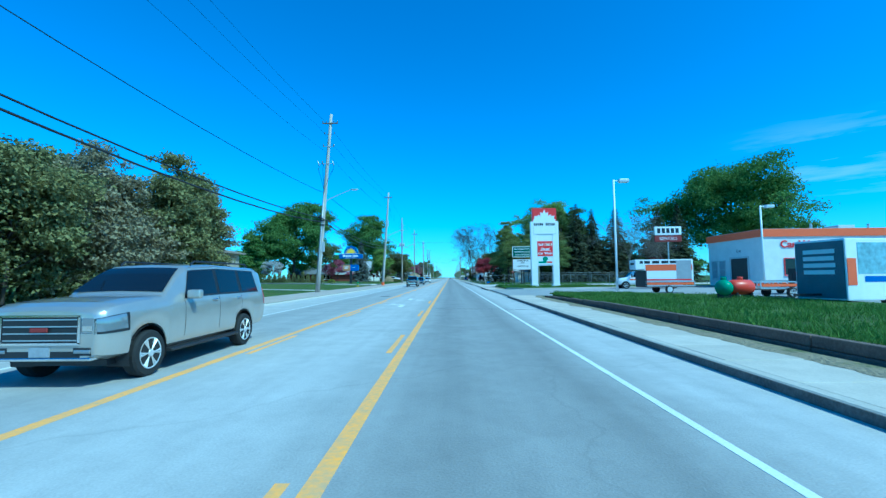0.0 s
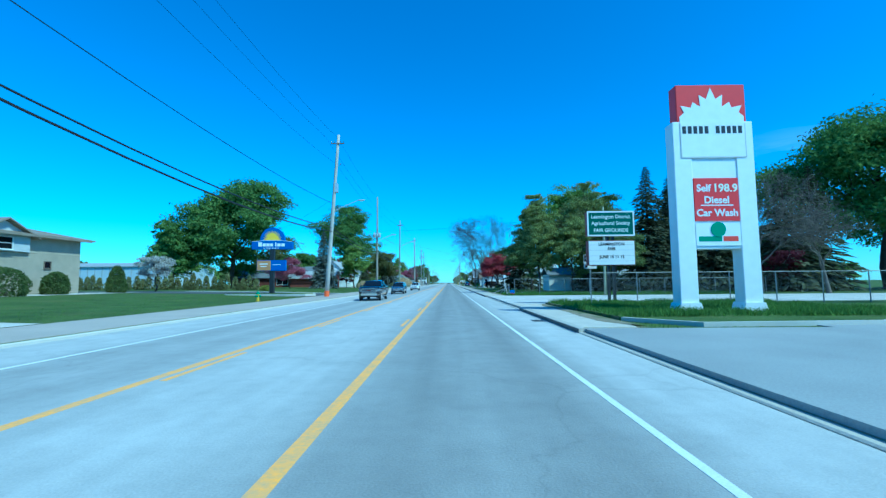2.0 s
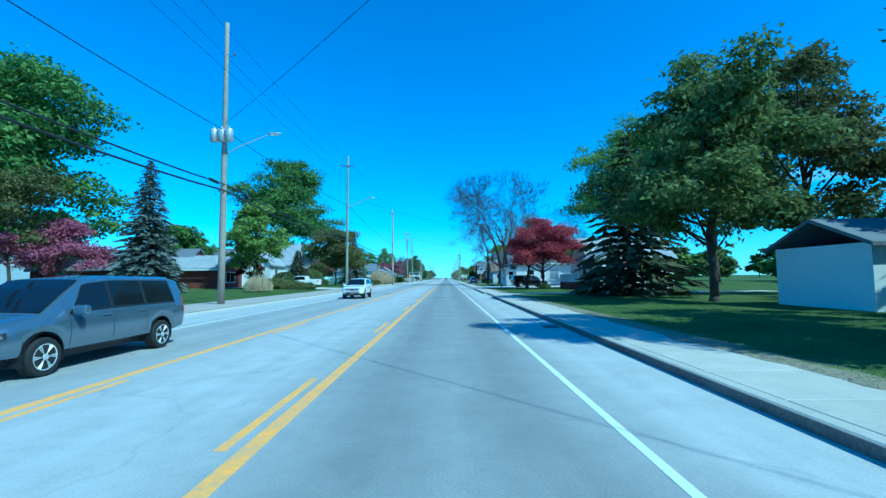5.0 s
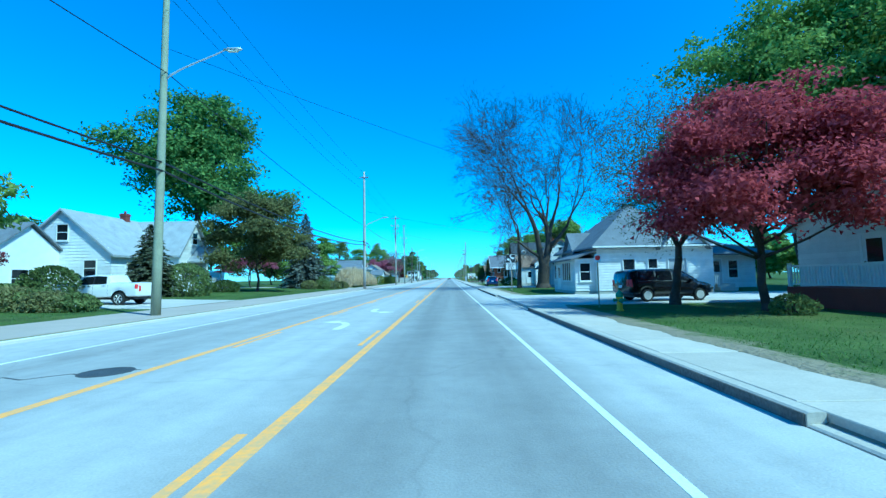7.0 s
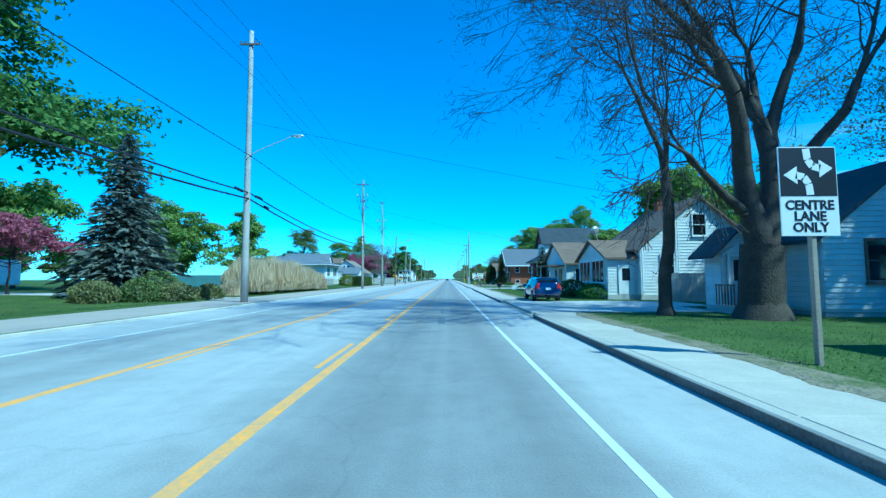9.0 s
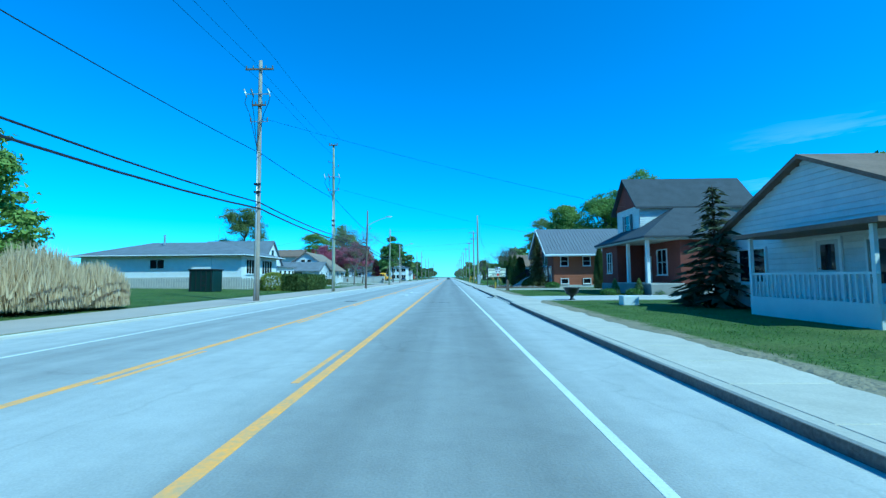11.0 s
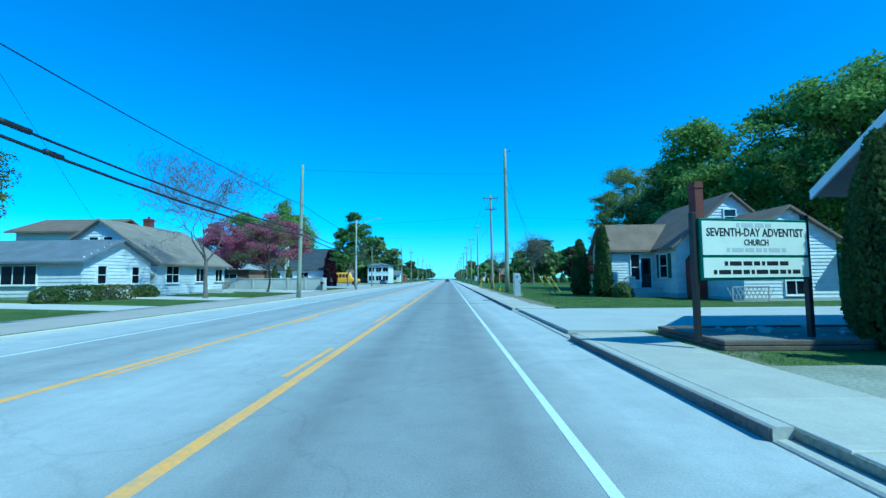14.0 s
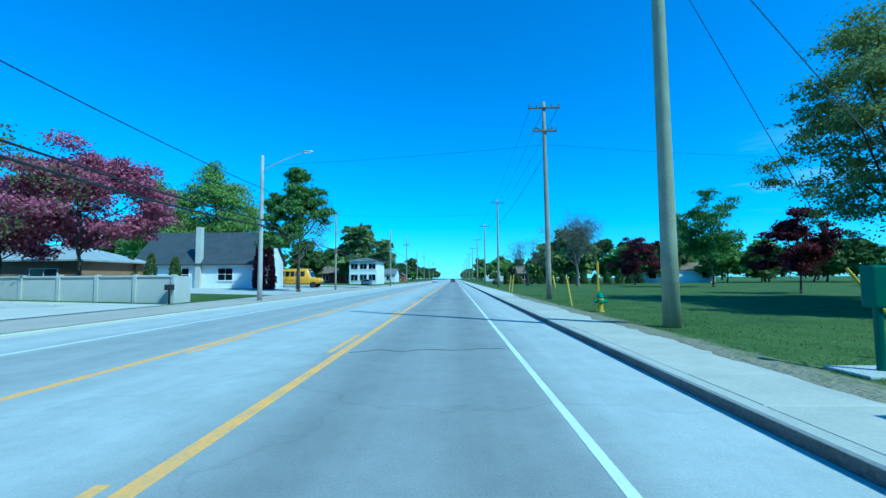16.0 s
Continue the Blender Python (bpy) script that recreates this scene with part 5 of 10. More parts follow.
window(h, "s", 44.2, 36.8, 38.3, 1.6, 3.4, (1, 1), RED)
door(h, "s", 44.2, 39.0, 40.1, 0.1, 2.4, WHITE_PAINT, "white service door")
text_part("Car Wash", 1.15, Matrix.Translation((38.8, 44.14, 5.0)) @ FACING_US, RED, h, "lettering", 0.03, 0.015)
text_part("Exit", 0.5, Matrix.Translation((34.36, 48.1, 4.5)) @ Matrix(((0, 0, -1, 0), (-1, 0, 0, 0), (0, 1, 0, 0), (0, 0, 0, 1))), SIGN_BLACK, h)
for x, y in ((44, 49), (52, 50)):
    bm = bmesh.new()
    tube(bm, [(x, y, 6.8), (x, y, 7.9)], 0.14, 0.14, 8)
    part("vent_pipe", bm, GALV, h)
part("roof_unit", bevelled(boxes((46, 48, 47.5, 49.5, 6.8, 7.5)), 0.05), GREY_TRIM, h)

# white sided house with awnings, near side
h = thing("awning_house", 0.6, 0.85, 0.0, "white sided house with dark awnings and pale roof", "house")
h.scale = (1, 1, 1.03)
part("foundation", boxes((16.55, 21.65, 138.0, 142.3, -0.5, 0.75), (16.75, 27, 142.3, 150.0, -0.5, 0.75)), CONCRETE, h)
part("wall", gable_walls(bmesh.new(), 16.6, 21.6, 138.05, 143.0, 0.75, 3.8, 5.35, "y"), WHITE_PAINT, h)
part("wall", gable_walls(bmesh.new(), 16.8, 27, 142.2, 150.0, 0.75, 3.8, 6.2, "x"), WHITE_PAINT, h)
part("roof", roof_gable(bmesh.new(), 16.6, 21.6, 138.05, 146.0, 3.8, 5.4, "y", 0.5, 0.16, 0.4), ROOF_LIGHT, h)
part("roof", roof_gable(bmesh.new(), 16.8, 27, 142.2, 150.0, 3.8, 6.3, "x", 0.5, 0.16, 0.35), ROOF_LIGHT, h)
siding(h, "s", 138.05, 16.6, 21.6, 0.75, 3.8, 0.235, (19.1, 5.35))
siding(h, "w", 16.6, 138.05, 142.2, 0.75, 3.75, 0.235)
siding(h, "w", 16.8, 142.25, 150.0, 0.75, 3.8, 0.235, (146.1, 6.2))
gutter(h, "w", 16.1, 137.7, 142.3, 3.6)
window(h, "w", 16.57, 139.3, 141.4, 1.9, 3.3, (2, 1))
window(h, "w", 16.77, 143.3, 144.6, 1.8, 3.4, (1, 2))
window(h, "s", 138.02, 18.6, 19.6, 1.7, 3.1, (1, 2), shutters=BRICK_DARK)
AWNING = mat("awning_canvas", (0.05, 0.03, 0.03), 0.8)
for y0, y1, at in ((139.0, 141.8, 16.56), (143.1, 144.8, 16.76)):
    bm = bmesh.new()
    prism(bm, [(at, 3.5), (at - 0.75, 2.95), (at - 0.75, 2.88), (at, 3.4)], "y", y0, y1)
    prism(bm, [(at - 0.74, 2.96), (at - 0.74, 2.78), (at - 0.75, 2.78), (at - 0.75, 2.96)], "y", y0, y1)
    part("awning", bm, AWNING, h, "dark canvas window awning")
bm = bmesh.new()
prism(bm, [(138.0, 3.45), (137.3, 2.95), (137.3, 2.75), (137.33, 2.75), (137.33, 2.93), (138.0, 3.38)], "x", 18.4, 19.9)
part("awning", bm, mat("awning_red", (0.20, 0.05, 0.04), 0.7), h, "red-brown window awning")
part("downspout", tube(bmesh.new(), [(16.2, 142.15, 3.6), (16.5, 142.15, 3.3), (16.5, 142.15, 0.4), (15.6, 142.0, 0.18)], 0.05, 0.05, 6), WHITE_PAINT, h)
part("porch", boxes((14.8, 16.8, 142.6, 148.3, -0.5, 0.92)), BRICK_DARK, h)
rail = part("porch_rail", boxes((14.85, 14.92, 142.7, 148.3, 1.78, 1.86), (14.85, 14.92, 142.7, 148.3, 1.02, 1.07)), WHITE_PAINT, h)
for k in range(37):
    part("baluster", boxes((14.86, 14.9, 142.8 + 0.15 * k, 142.84 + 0.15 * k, 1.07, 1.78)), WHITE_PAINT, rail)
for y in (142.75, 148.2):
    part("porch_post", boxes((14.83, 14.95, y - 0.07, y + 0.07, 0.92, 1.96)), WHITE_PAINT, h)
door(h, "w", 16.77, 145.6, 146.6, 0.92, 3.0, WHITE_PAINT, "white front door")
chimney(h, 21.2, 147.1, 0.8, 5.0, 6.9, BRICK)

# white hip-roofed house, near side
h = thing("hip_roofed_house", 0, 0, 0, "old white clapboard house with steep grey hip roof", "house")
part("foundation", boxes((11.9, 21.2, 164.0, 175.5, 0, 0.35), (10.2, 11.9, 164.4, 171.2, 0, 0.35)), CONCRETE, h)
part("wall", boxes((11.9, 21.2, 164.0, 175.5, 0.35, 3.75)), WHITE_PAINT, h)
part("wall", boxes((10.25, 11.9, 164.4, 171.2, 0.35, 3.0)), WHITE_PAINT, h)
part("wall", boxes((21.2, 27, 167.5, 175, 0.35, 3.2)), WHITE_PAINT, h)
part("roof", roof_hip(bmesh.new(), 11.9, 21.2, 164.0, 175.5, 3.75, 8.0, 0.55), ROOF_GREY, h)
bm = bmesh.new()
prism(bm, [(9.85, 2.85), (12.0, 3.6), (12.0, 3.74), (9.85, 3.0)], "y", 164.0, 171.6)
part("porch_roof", bm, ROOF_GREY, h)
part("porch_roof", roof_hip(bmesh.new(), 21.2, 27.5, 166.5, 175, 3.2, 4.6, 0.5), ROOF_GREY, h)
bm = bmesh.new()
gable_walls(bm, 17.0, 20.4, 163.6, 167.5, 3.7, 3.9, 5.6, "y")
part("gable", bm, WHITE_PAINT, h)
part("gable_roof", roof_gable(bmesh.new(), 17.0, 20.4, 163.6, 168.5, 3.9, 5.7, "y", 0.35, 0.14, 0.35), ROOF_GREY, h)
bm = bmesh.new()
gable_walls(bm, 11.6, 14, 168.6, 171.8, 3.6, 3.8, 5.4, "x")
part("gable", bm, GREY_TRIM, h)
part("gable_roof", roof_gable(bmesh.new(), 11.6, 15.5, 168.6, 171.8, 3.8, 5.5, "x", 0.35, 0.14, 0.35), ROOF_GREY, h)
siding(h, "s", 164.0, 11.9, 21.2, 0.35, 3.75, 0.215)
siding(h, "s", 164.4, 10.25, 11.88, 0.35, 3.0, 0.215)
siding(h, "w", 10.25, 164.4, 171.2, 0.35, 2.95, 0.215)
siding(h, "w", 11.9, 171.2, 175.5, 0.35, 3.7, 0.215)
siding(h, "s", 167.5, 21.2, 27, 0.35, 3.2, 0.215)
gutter(h, "s", 163.45, 11.4, 21.7, 3.9)
window(h, "s", 164.37, 10.65, 11.45, 1.2, 2.6, (1, 2))
window(h, "s", 163.97, 14.0, 14.9, 1.15, 2.85, (1, 2))
window(h, "s", 163.97, 16.0, 16.7, 1.3, 2.85, (1, 2))
window(h, "s", 163.97, 17.6, 19.0, 1.15, 2.85, (2, 1), glass=CURTAIN)
window(h, "w", 10.22, 165.4, 168.0, 1.2, 2.7, (4, 1))
window(h, "w", 10.22, 170.1, 170.8, 1.3, 2.6, (1, 2))
window(h, "s", 167.47, 21.8, 22.6, 1.2, 2.7, (1, 2))
window(h, "s", 167.47, 24.6, 25.4, 1.2, 2.7, (1, 2))
door(h, "w", 10.22, 168.7, 169.6, 0.4, 2.5, WHITE_PAINT, "white panelled porch door")
door(h, "s", 167.47, 23.1, 24.0, 0.7, 2.8, GREY_TRIM, "grey front door")
part("steps", boxes((22.8, 24.3, 166.2, 167.5, 0.1, 0.7), (22.8, 24.3, 165.8, 166.2, 0.1, 0.4)), CONCRETE, h)
rl = part("stair_rail", boxes((22.75, 22.8, 165.8, 167.4, 1.4, 1.48)), WHITE_PAINT, h)
for k in range(7):
    part("baluster", boxes((22.75, 22.8, 165.85 + 0.25 * k, 165.89 + 0.25 * k, 0.6, 1.4)), WHITE_PAINT, rl)
ant = thing("aerial_mast", 19.2, 177.0, 0.1, "thin rooftop television aerial mast", "mast")
bm = bmesh.new()
tube(bm, [(0, 0, 0), (0, 0, 12.0)], 0.05, 0.03, 6)
part("mast", bm, GALV, ant)
bm = bmesh.new()
for k in range(6):
    tube(bm, [(-0.9 + 0.1 * k, -0.7 + 0.3 * k, 10.6), (0.9 - 0.1 * k, -0.7 + 0.3 * k, 10.6)], 0.012, 0.012, 4)
tube(bm, [(0, -0.8, 10.6), (0, 1.0, 10.6)], 0.015, 0.015, 4)
part("aerial", bm, GALV, ant)

# shaded white cottage behind the willows
h = thing("shaded_cottage", 0, 0, 0, "small white clapboard cottage with dark roof under willows", "house")
part("foundation", boxes((14.95, 22.15, 185.05, 191.0, 0.0, 0.4), (12.5, 14.95, 187.55, 188.7, 0.0, 0.4)), CONCRETE, h)
part("wall", gable_walls(bmesh.new(), 14.9, 22.2, 185.0, 191.0, 0.3, 3.4, 6.25, "y"), WHITE_PAINT, h)
part("wall", gable_walls(bmesh.new(), 12.54, 14.17, 187.5, 188.7, 0.4, 3.1, 3.85, "y"), WHITE_PAINT, h)
part("roof", roof_gable(bmesh.new(), 14.9, 22.2, 185.0, 191.0, 3.4, 6.35, "y", 0.5, 0.16, 0.4), ROOF_DARK, h)
part("wall", boxes((14.17, 14.9, 187.9, 190.2, 0.3, 3.3)), WHITE_PAINT, h)
part("roof", roof_gable(bmesh.new(), 12.54, 14.17, 187.5, 188.7, 3.1, 3.9, "y", 0.6, 0.12, 0.4), ROOF_DARK, h)
siding(h, "s", 185.0, 14.9, 22.2, 0.4, 3.4, 0.215, (18.55, 6.25))
siding(h, "w", 14.9, 185.0, 187.5, 0.4, 3.3, 0.215)
siding(h, "s", 187.5, 12.54, 14.17, 0.4, 3.1, 0.215, (13.35, 3.85))
siding(h, "w", 12.54, 187.5, 188.7, 0.4, 3.0, 0.215)
window(h, "s", 184.97, 16.6, 17.5, 1.5, 3.1, (1, 2), TIMBER)
window(h, "s", 184.97, 20.0, 20.8, 1.9, 3.2, (1, 2), TIMBER)
door(h, "s", 187.45, 12.85, 13.7, 0.5, 2.6, GREY_TRIM, "grey door with glass")
part("chimney", boxes((18.0, 18.75, 184.4, 185.0, 0.1, 7.0), (17.95, 18.8, 184.35, 185.05, 6.7, 6.85)), BRICK_DARK, h, "dark brick chimney up the gable")
part("step", boxes((12.2, 14.4, 186.2, 187.5, 0.1, 0.45)), CONCRETE, h)
rl = part("porch_rail", boxes((12.2, 12.25, 186.2, 187.5, 1.3, 1.36)), TIMBER, h)
for k in range(7):
    part("baluster", boxes((12.2, 12.24, 186.22 + 0.2 * k, 186.26 + 0.2 * k, 0.45, 1.3)), TIMBER, rl)
f = thing("picket_fence", 0, 0, 0, "short grey wooden picket fence between houses", "fence")
for k in range(14):
    part("picket", boxes((20.6 + 0.2 * k, 20.72 + 0.2 * k, 184.0, 184.03, 0.1, 1.1)), TIMBER, f)
part("rail", boxes((20.6, 23.4, 184.03, 184.08, 0.85, 0.93)), TIMBER, f)
part("rail", boxes((20.6, 23.4, 184.03, 184.08, 0.3, 0.38)), TIMBER, f)

# white gabled house with enclosed porch
h = thing("gabled_house", 0, 0, 0, "white clapboard house with brown roof and enclosed porch", "house")
part("foundation", boxes((13.9, 22.4, 198.7, 206.9, 0, 0.45), (11.7, 13.9, 199.1, 205.8, 0, 0.45)), CONCRETE, h)
part("wall", gable_walls(bmesh.new(), 13.9, 22.4, 198.8, 207, 0.45, 3.9, 7.3, "y"), WHITE_PAINT, h)
part("wall", gable_walls(bmesh.new(), 11.75, 13.9, 199.2, 205.8, 0.45, 3.15, 4.5, "x"), WHITE_PAINT, h)
part("roof", roof_gable(bmesh.new(), 13.9, 22.4, 198.8, 207, 3.9, 7.4, "y", 0.45, 0.16, 0.4), ROOF_BROWN, h)
part("porch_roof", roof_gable(bmesh.new(), 11.75, 15.2, 199.2, 205.8, 3.15, 4.55, "x", 0.35, 0.14, 0.3), ROOF_BROWN, h)
siding(h, "w", 11.75, 199.2, 205.8, 0.45, 3.15, 0.215, (202.5, 4.5))
siding(h, "s", 198.8, 13.9, 22.4, 0.45, 3.9, 0.215, (18.15, 7.3))
siding(h, "s", 199.2, 11.75, 13.88, 0.45, 3.15, 0.215)
window(h, "s", 198.77, 17.75, 18.65, 4.7, 6.2, (1, 2))
window(h, "s", 198.77, 15.4, 16.3, 1.7, 3.3, (1, 2))
window(h, "s", 198.77, 20.1, 21.0, 2.3, 3.4, (1, 2))
door(h, "s", 199.17, 12.6, 13.5, 0.5, 2.5, WHITE_PAINT, "white front door with glass")
for k in range(2):
    window(h, "w", 11.72, 199.7 + 3.0 * k, 202.3 + 3.0 * k, 1.35, 2.95, (3, 1))
for x in (13.9, 22.4):
    part("corner_trim", boxes((x - 0.06, x + 0.06, 198.7, 198.8, 0.45, 3.9)), WHITE_PAINT, h)
for k in range(1):
    bm = bmesh.new()
    tube(bm, [(14.0, 198.6, 0.4), (14.0, 198.6, 3.7)], 0.05, 0.05, 6)
    tube(bm, [(16.6, 198.65, 0.4), (16.6, 198.65, 5.7)], 0.035, 0.035, 6)
    part("downpipe", bm, WHITE_PAINT, h)
chimney(h, 18.1, 204, 0.7, 6.2, 8.0, BRICK)
bm = bmesh.new()
lathe(bm, [(0.02, 0), (0.3, 0.06), (0.5, 0.18), (0.48, 0.2), (0.3, 0.09), (0.02, 0.03)], 14)
d = part("satellite_dish", bm, LAMP_METAL, h, "white satellite dish", True)
d.matrix_basis = pose(13.5, 206.6, 5.8, 60, 0, 200)
bm = bmesh.new()
tube(bm, [(13.9, 206.5, 4.0), (13.5, 206.6, 5.8)], 0.04, 0.04, 6)
part("dish_pole", bm, GALV, h)
f = thing("board_fence", 0, 0, 0, "grey weathered board fence beside a house", "fence")
for k in range(53):
    part("board", boxes((14.7 + 0.19 * k, 14.87 + 0.19 * k, 196.2, 196.23, 0.1, 1.95 + 0.02 * ((k * 7) % 3))), POLE_GREY, f)
part("rail", boxes((14.7, 24.7, 196.23, 196.28, 0.5, 0.6)), POLE_GREY, f)
part("rail", boxes((14.7, 24.7, 196.23, 196.28, 1.5, 1.6)), POLE_GREY, f)

# further near-side houses: pale cottage and dark two-storey
h = thing("pale_cottage", 0, 0, 0, "small pale house with porch rail", "house")
part("wall", gable_walls(bmesh.new(), 13.4, 22, 216, 226, 0.2, 3.4, 5.8, "x"), WHITE_PAINT, h)
part("roof", roof_gable(bmesh.new(), 13.4, 22, 216, 226, 3.4, 5.9, "x", 0.5), ROOF_BROWN, h)
siding(h, "s", 216, 13.4, 22, 0.3, 3.4, 0.215)
siding(h, "w", 13.4, 216, 226, 0.3, 3.4, 0.215, (221, 5.8))
window(h, "s", 215.97, 14.4, 16.0, 1.3, 2.7, (2, 1))
window(h, "s", 215.97, 18.6, 19.8, 1.3, 2.7, (1, 2))
window(h, "w", 13.37, 217.4, 218.8, 1.3, 2.7, (2, 1))
window(h, "w", 13.37, 223.2, 224.8, 1.3, 2.7, (2, 1))
door(h, "w", 13.37, 219.8, 220.7, 0.8, 2.8, GREY_TRIM, "pale grey front door")
part("porch", boxes((11.8, 13.4, 217, 222, 0.1, 0.8)), WHITE_PAINT, h)
rl = part("porch_rail", boxes((11.8, 11.86, 217, 222, 1.6, 1.68)), WHITE_PAINT, h)
for k in range(25):
    part("baluster", boxes((11.8, 11.85, 217.05 + 0.2 * k, 217.1 + 0.2 * k, 0.8, 1.6)), WHITE_PAINT, rl)
for y in (217.1, 221.9):
    part("porch_post", boxes((11.78, 11.9, y - 0.06, y + 0.06, 0.8, 3.0)), WHITE_PAINT, h)
part("porch_roof", boxes((11.5, 13.5, 216.6, 222.4, 3.0, 3.15)), ROOF_BROWN, h)

# two-storey brick house with white upper floor
h = thing("brick_porch_house", 0, 0, 0, "two-storey brick house with white upper floor and porch", "house")
part("foundation", boxes((15.5, 28.1, 238.0, 248.5, 0, 0.92)), mat("foundation_grey", (0.30, 0.29, 0.27), 0.9, 0.2, 1.0, 20, 0.3), h)
part("wall", boxes((15.6, 28, 244.6, 248.4, 0.92, 4.5)), BRICK_DARK, h)
part("wall", boxes((18.0, 28, 238.4, 244.6, 0.92, 4.5)), BRICK_DARK, h)
brick_courses(h, "w", 15.6, 244.6, 248.4, 0.92, 4.4, BRICK_DARK)
brick_courses(h, "w", 18.0, 238.4, 244.6, 0.92, 4.4, BRICK_DARK)
brick_courses(h, "s", 244.6, 15.6, 17.98, 0.92, 4.4, BRICK_DARK)
part("roof", roof_hip(bmesh.new(), 15.6, 28, 238.4, 248.4, 4.5, 7.9, 0.6), ROOF_DARK, h)
part("soffit", boxes((15.05, 28.5, 237.9, 248.9, 4.36, 4.5)), mat("soffit_cream", (0.42, 0.40, 0.34), 0.7), h)
part("upper_wall", gable_walls(bmesh.new(), 17.1, 27, 243.1, 248.05, 4.6, 7.9, 10.45, "x"), WHITE_PAINT, h)
part("gable", prism(bmesh.new(), [(243.0, 7.85), (248.15, 7.85), (245.57, 10.5)], "x", 16.98, 17.09), BRICK_DARK, h)
siding(h, "s", 243.1, 17.1, 27, 4.8, 7.9, 0.2)
siding(h, "w", 17.1, 243.1, 248.05, 4.8, 7.8, 0.2)
part("upper_roof", roof_gable(bmesh.new(), 17.1, 27, 243.1, 248.05, 7.9, 10.55, "x", 0.4, 0.18, 0.5), ROOF_DARK, h)
window(h, "w", 17.05, 245.0, 246.1, 5.5, 7.2, (1, 2), shutters=BLACK)
window(h, "w", 15.58, 245.85, 246.9, 1.9, 3.7, (2, 2))
window(h, "w", 17.98, 240.4, 241.9, 1.7, 3.7, (2, 2))
part("porch_floor", boxes((15.45, 18.0, 238.0, 244.6, 0.92, 1.0)), CONCRETE, h)
for y in (238.9, 242.5):
    part("porch_post", bevelled(boxes((15.58, 15.84, y - 0.13, y + 0.13, 1.0, 4.36)), 0.02, 1), WHITE_PAINT, h)
door(h, "w", 17.98, 243.2, 244.15, 1.0, 3.2, GREY_TRIM, "grey front door")

# church
h = thing("brick_church", 0, 0, 0, "long red brick church with grey ribbed metal roof", "church")
part("foundation", boxes((13.9, 46, 261.9, 271.9, 0, 0.45)), CONCRETE, h)
part("wall", gable_walls(bmesh.new(), 14.0, 46, 262.0, 271.8, 0.45, 4.9, 8.05, "x"), BRICK, h)
brick_courses(h, "s", 262.0, 14.0, 46, 0.45, 4.8, BRICK)
brick_courses(h, "w", 14.0, 262.0, 271.8, 0.45, 4.8, BRICK)
bm = roof_gable(bmesh.new(), 14.0, 46, 262.0, 271.8, 4.95, 8.15, "x", 1.1, 0.2, 1.3)
part("roof", bm, ROOF_METAL, h)
ribs = []
for k in range(78):
    x = 12.9 + 0.43 * k
    bm = bmesh.new()
    prism(bm, [(260.92, 4.46), (266.9, 8.36), (266.9, 8.41), (260.92, 4.51)], "x", x, x + 0.05)
    if not ribs:
        o = part("roof_rib", bm, ROOF_METAL, h)
        ribs.append(o)
    else:
        bm.free()
        o = new("roof_rib", ribs[0].data)
        o.parent = h
        o.location = (0.43 * k, 0, 0)
part("fascia", boxes((12.7, 47.3, 260.82, 260.9, 4.15, 4.45)), SIGN_WHITE, h)
part("gutter", bevelled(boxes((12.7, 47.3, 260.68, 260.82, 4.25, 4.42)), 0.02, 1), SIGN_WHITE, h)
bm = bmesh.new()
for s in (-1, 1):
    e, m = 266.9 + s * 6.0, 266.9
    prism(bm, [(m, 8.02), (e, 4.15), (e, 4.45), (m, 8.36)], "x", 12.62, 12.7)
part("bargeboard", bm, WHITE_PAINT, h)
part("soffit", boxes((12.7, 46, 260.9, 262.0, 4.3, 4.36)), GREY_TRIM, h)
for k in range(9):
    x = 15.4 + 2.92 * k
    window(h, "s", 261.985, x - 0.45, x + 0.45, 3.0, 4.75, (1, 3), sill=True, t=0.12)
    window(h, "s", 261.985, x - 0.45, x + 0.45, 0.65, 1.25, (1, 1), sill=True, t=0.12)
bm = bmesh.new()
prism(bm, [(265.4, 1.0), (268.4, 1.0), (268.4, 6.6), (266.9, 7.5), (265.4, 6.6)], "x", 13.94, 13.985)
part("tall_window", bm, plain("church_glass", (0.03, 0.07, 0.10), 0.08), h, "tall blue glazed gable window")
part("window_bar", boxes((13.9, 13.98, 266.86, 266.94, 1.0, 7.4), (13.9, 13.98, 265.4, 268.4, 3.0, 3.08), (13.9, 13.98, 265.4, 268.4, 5.2, 5.28)), WHITE_PAINT, h)
door(h, "w", 13.98, 263.2, 264.4, 0.6, 2.9, GREY_TRIM, "grey side door")

# white house with brick chimney beyond the parking lot
h = thing("chimney_house", 0, 0, 0, "white sided house with brown roof and brick chimney", "house")
part("foundation", boxes((16.85, 24.8, 289.4, 298, 0, 0.45), (13.45, 16.9, 292.7, 297, 0, 0.45), (18.45, 24.2, 284.9, 289.5, 0, 0.3)), CONCRETE, h)
part("wall", gable_walls(bmesh.new(), 16.9, 24.8, 289.5, 298, 0.45, 4.0, 7.4, "y"), WHITE_PAINT, h)
part("wall", gable_walls(bmesh.new(), 13.5, 17.2, 292.8, 297, 0.45, 4.0, 5.8, "x"), WHITE_PAINT, h)
part("wall", gable_walls(bmesh.new(), 18.5, 24.2, 285, 289.6, 0.3, 3.9, 5.7, "y"), WHITE_PAINT, h)
part("roof", roof_gable(bmesh.new(), 16.9, 24.8, 289.5, 298, 4.0, 7.5, "y", 0.45, 0.16, 0.35), ROOF_BROWN, h)
part("roof", roof_gable(bmesh.new(), 13.5, 19.5, 292.8, 297, 4.0, 5.9, "x", 0.45, 0.16, 0.35), ROOF_BROWN, h)
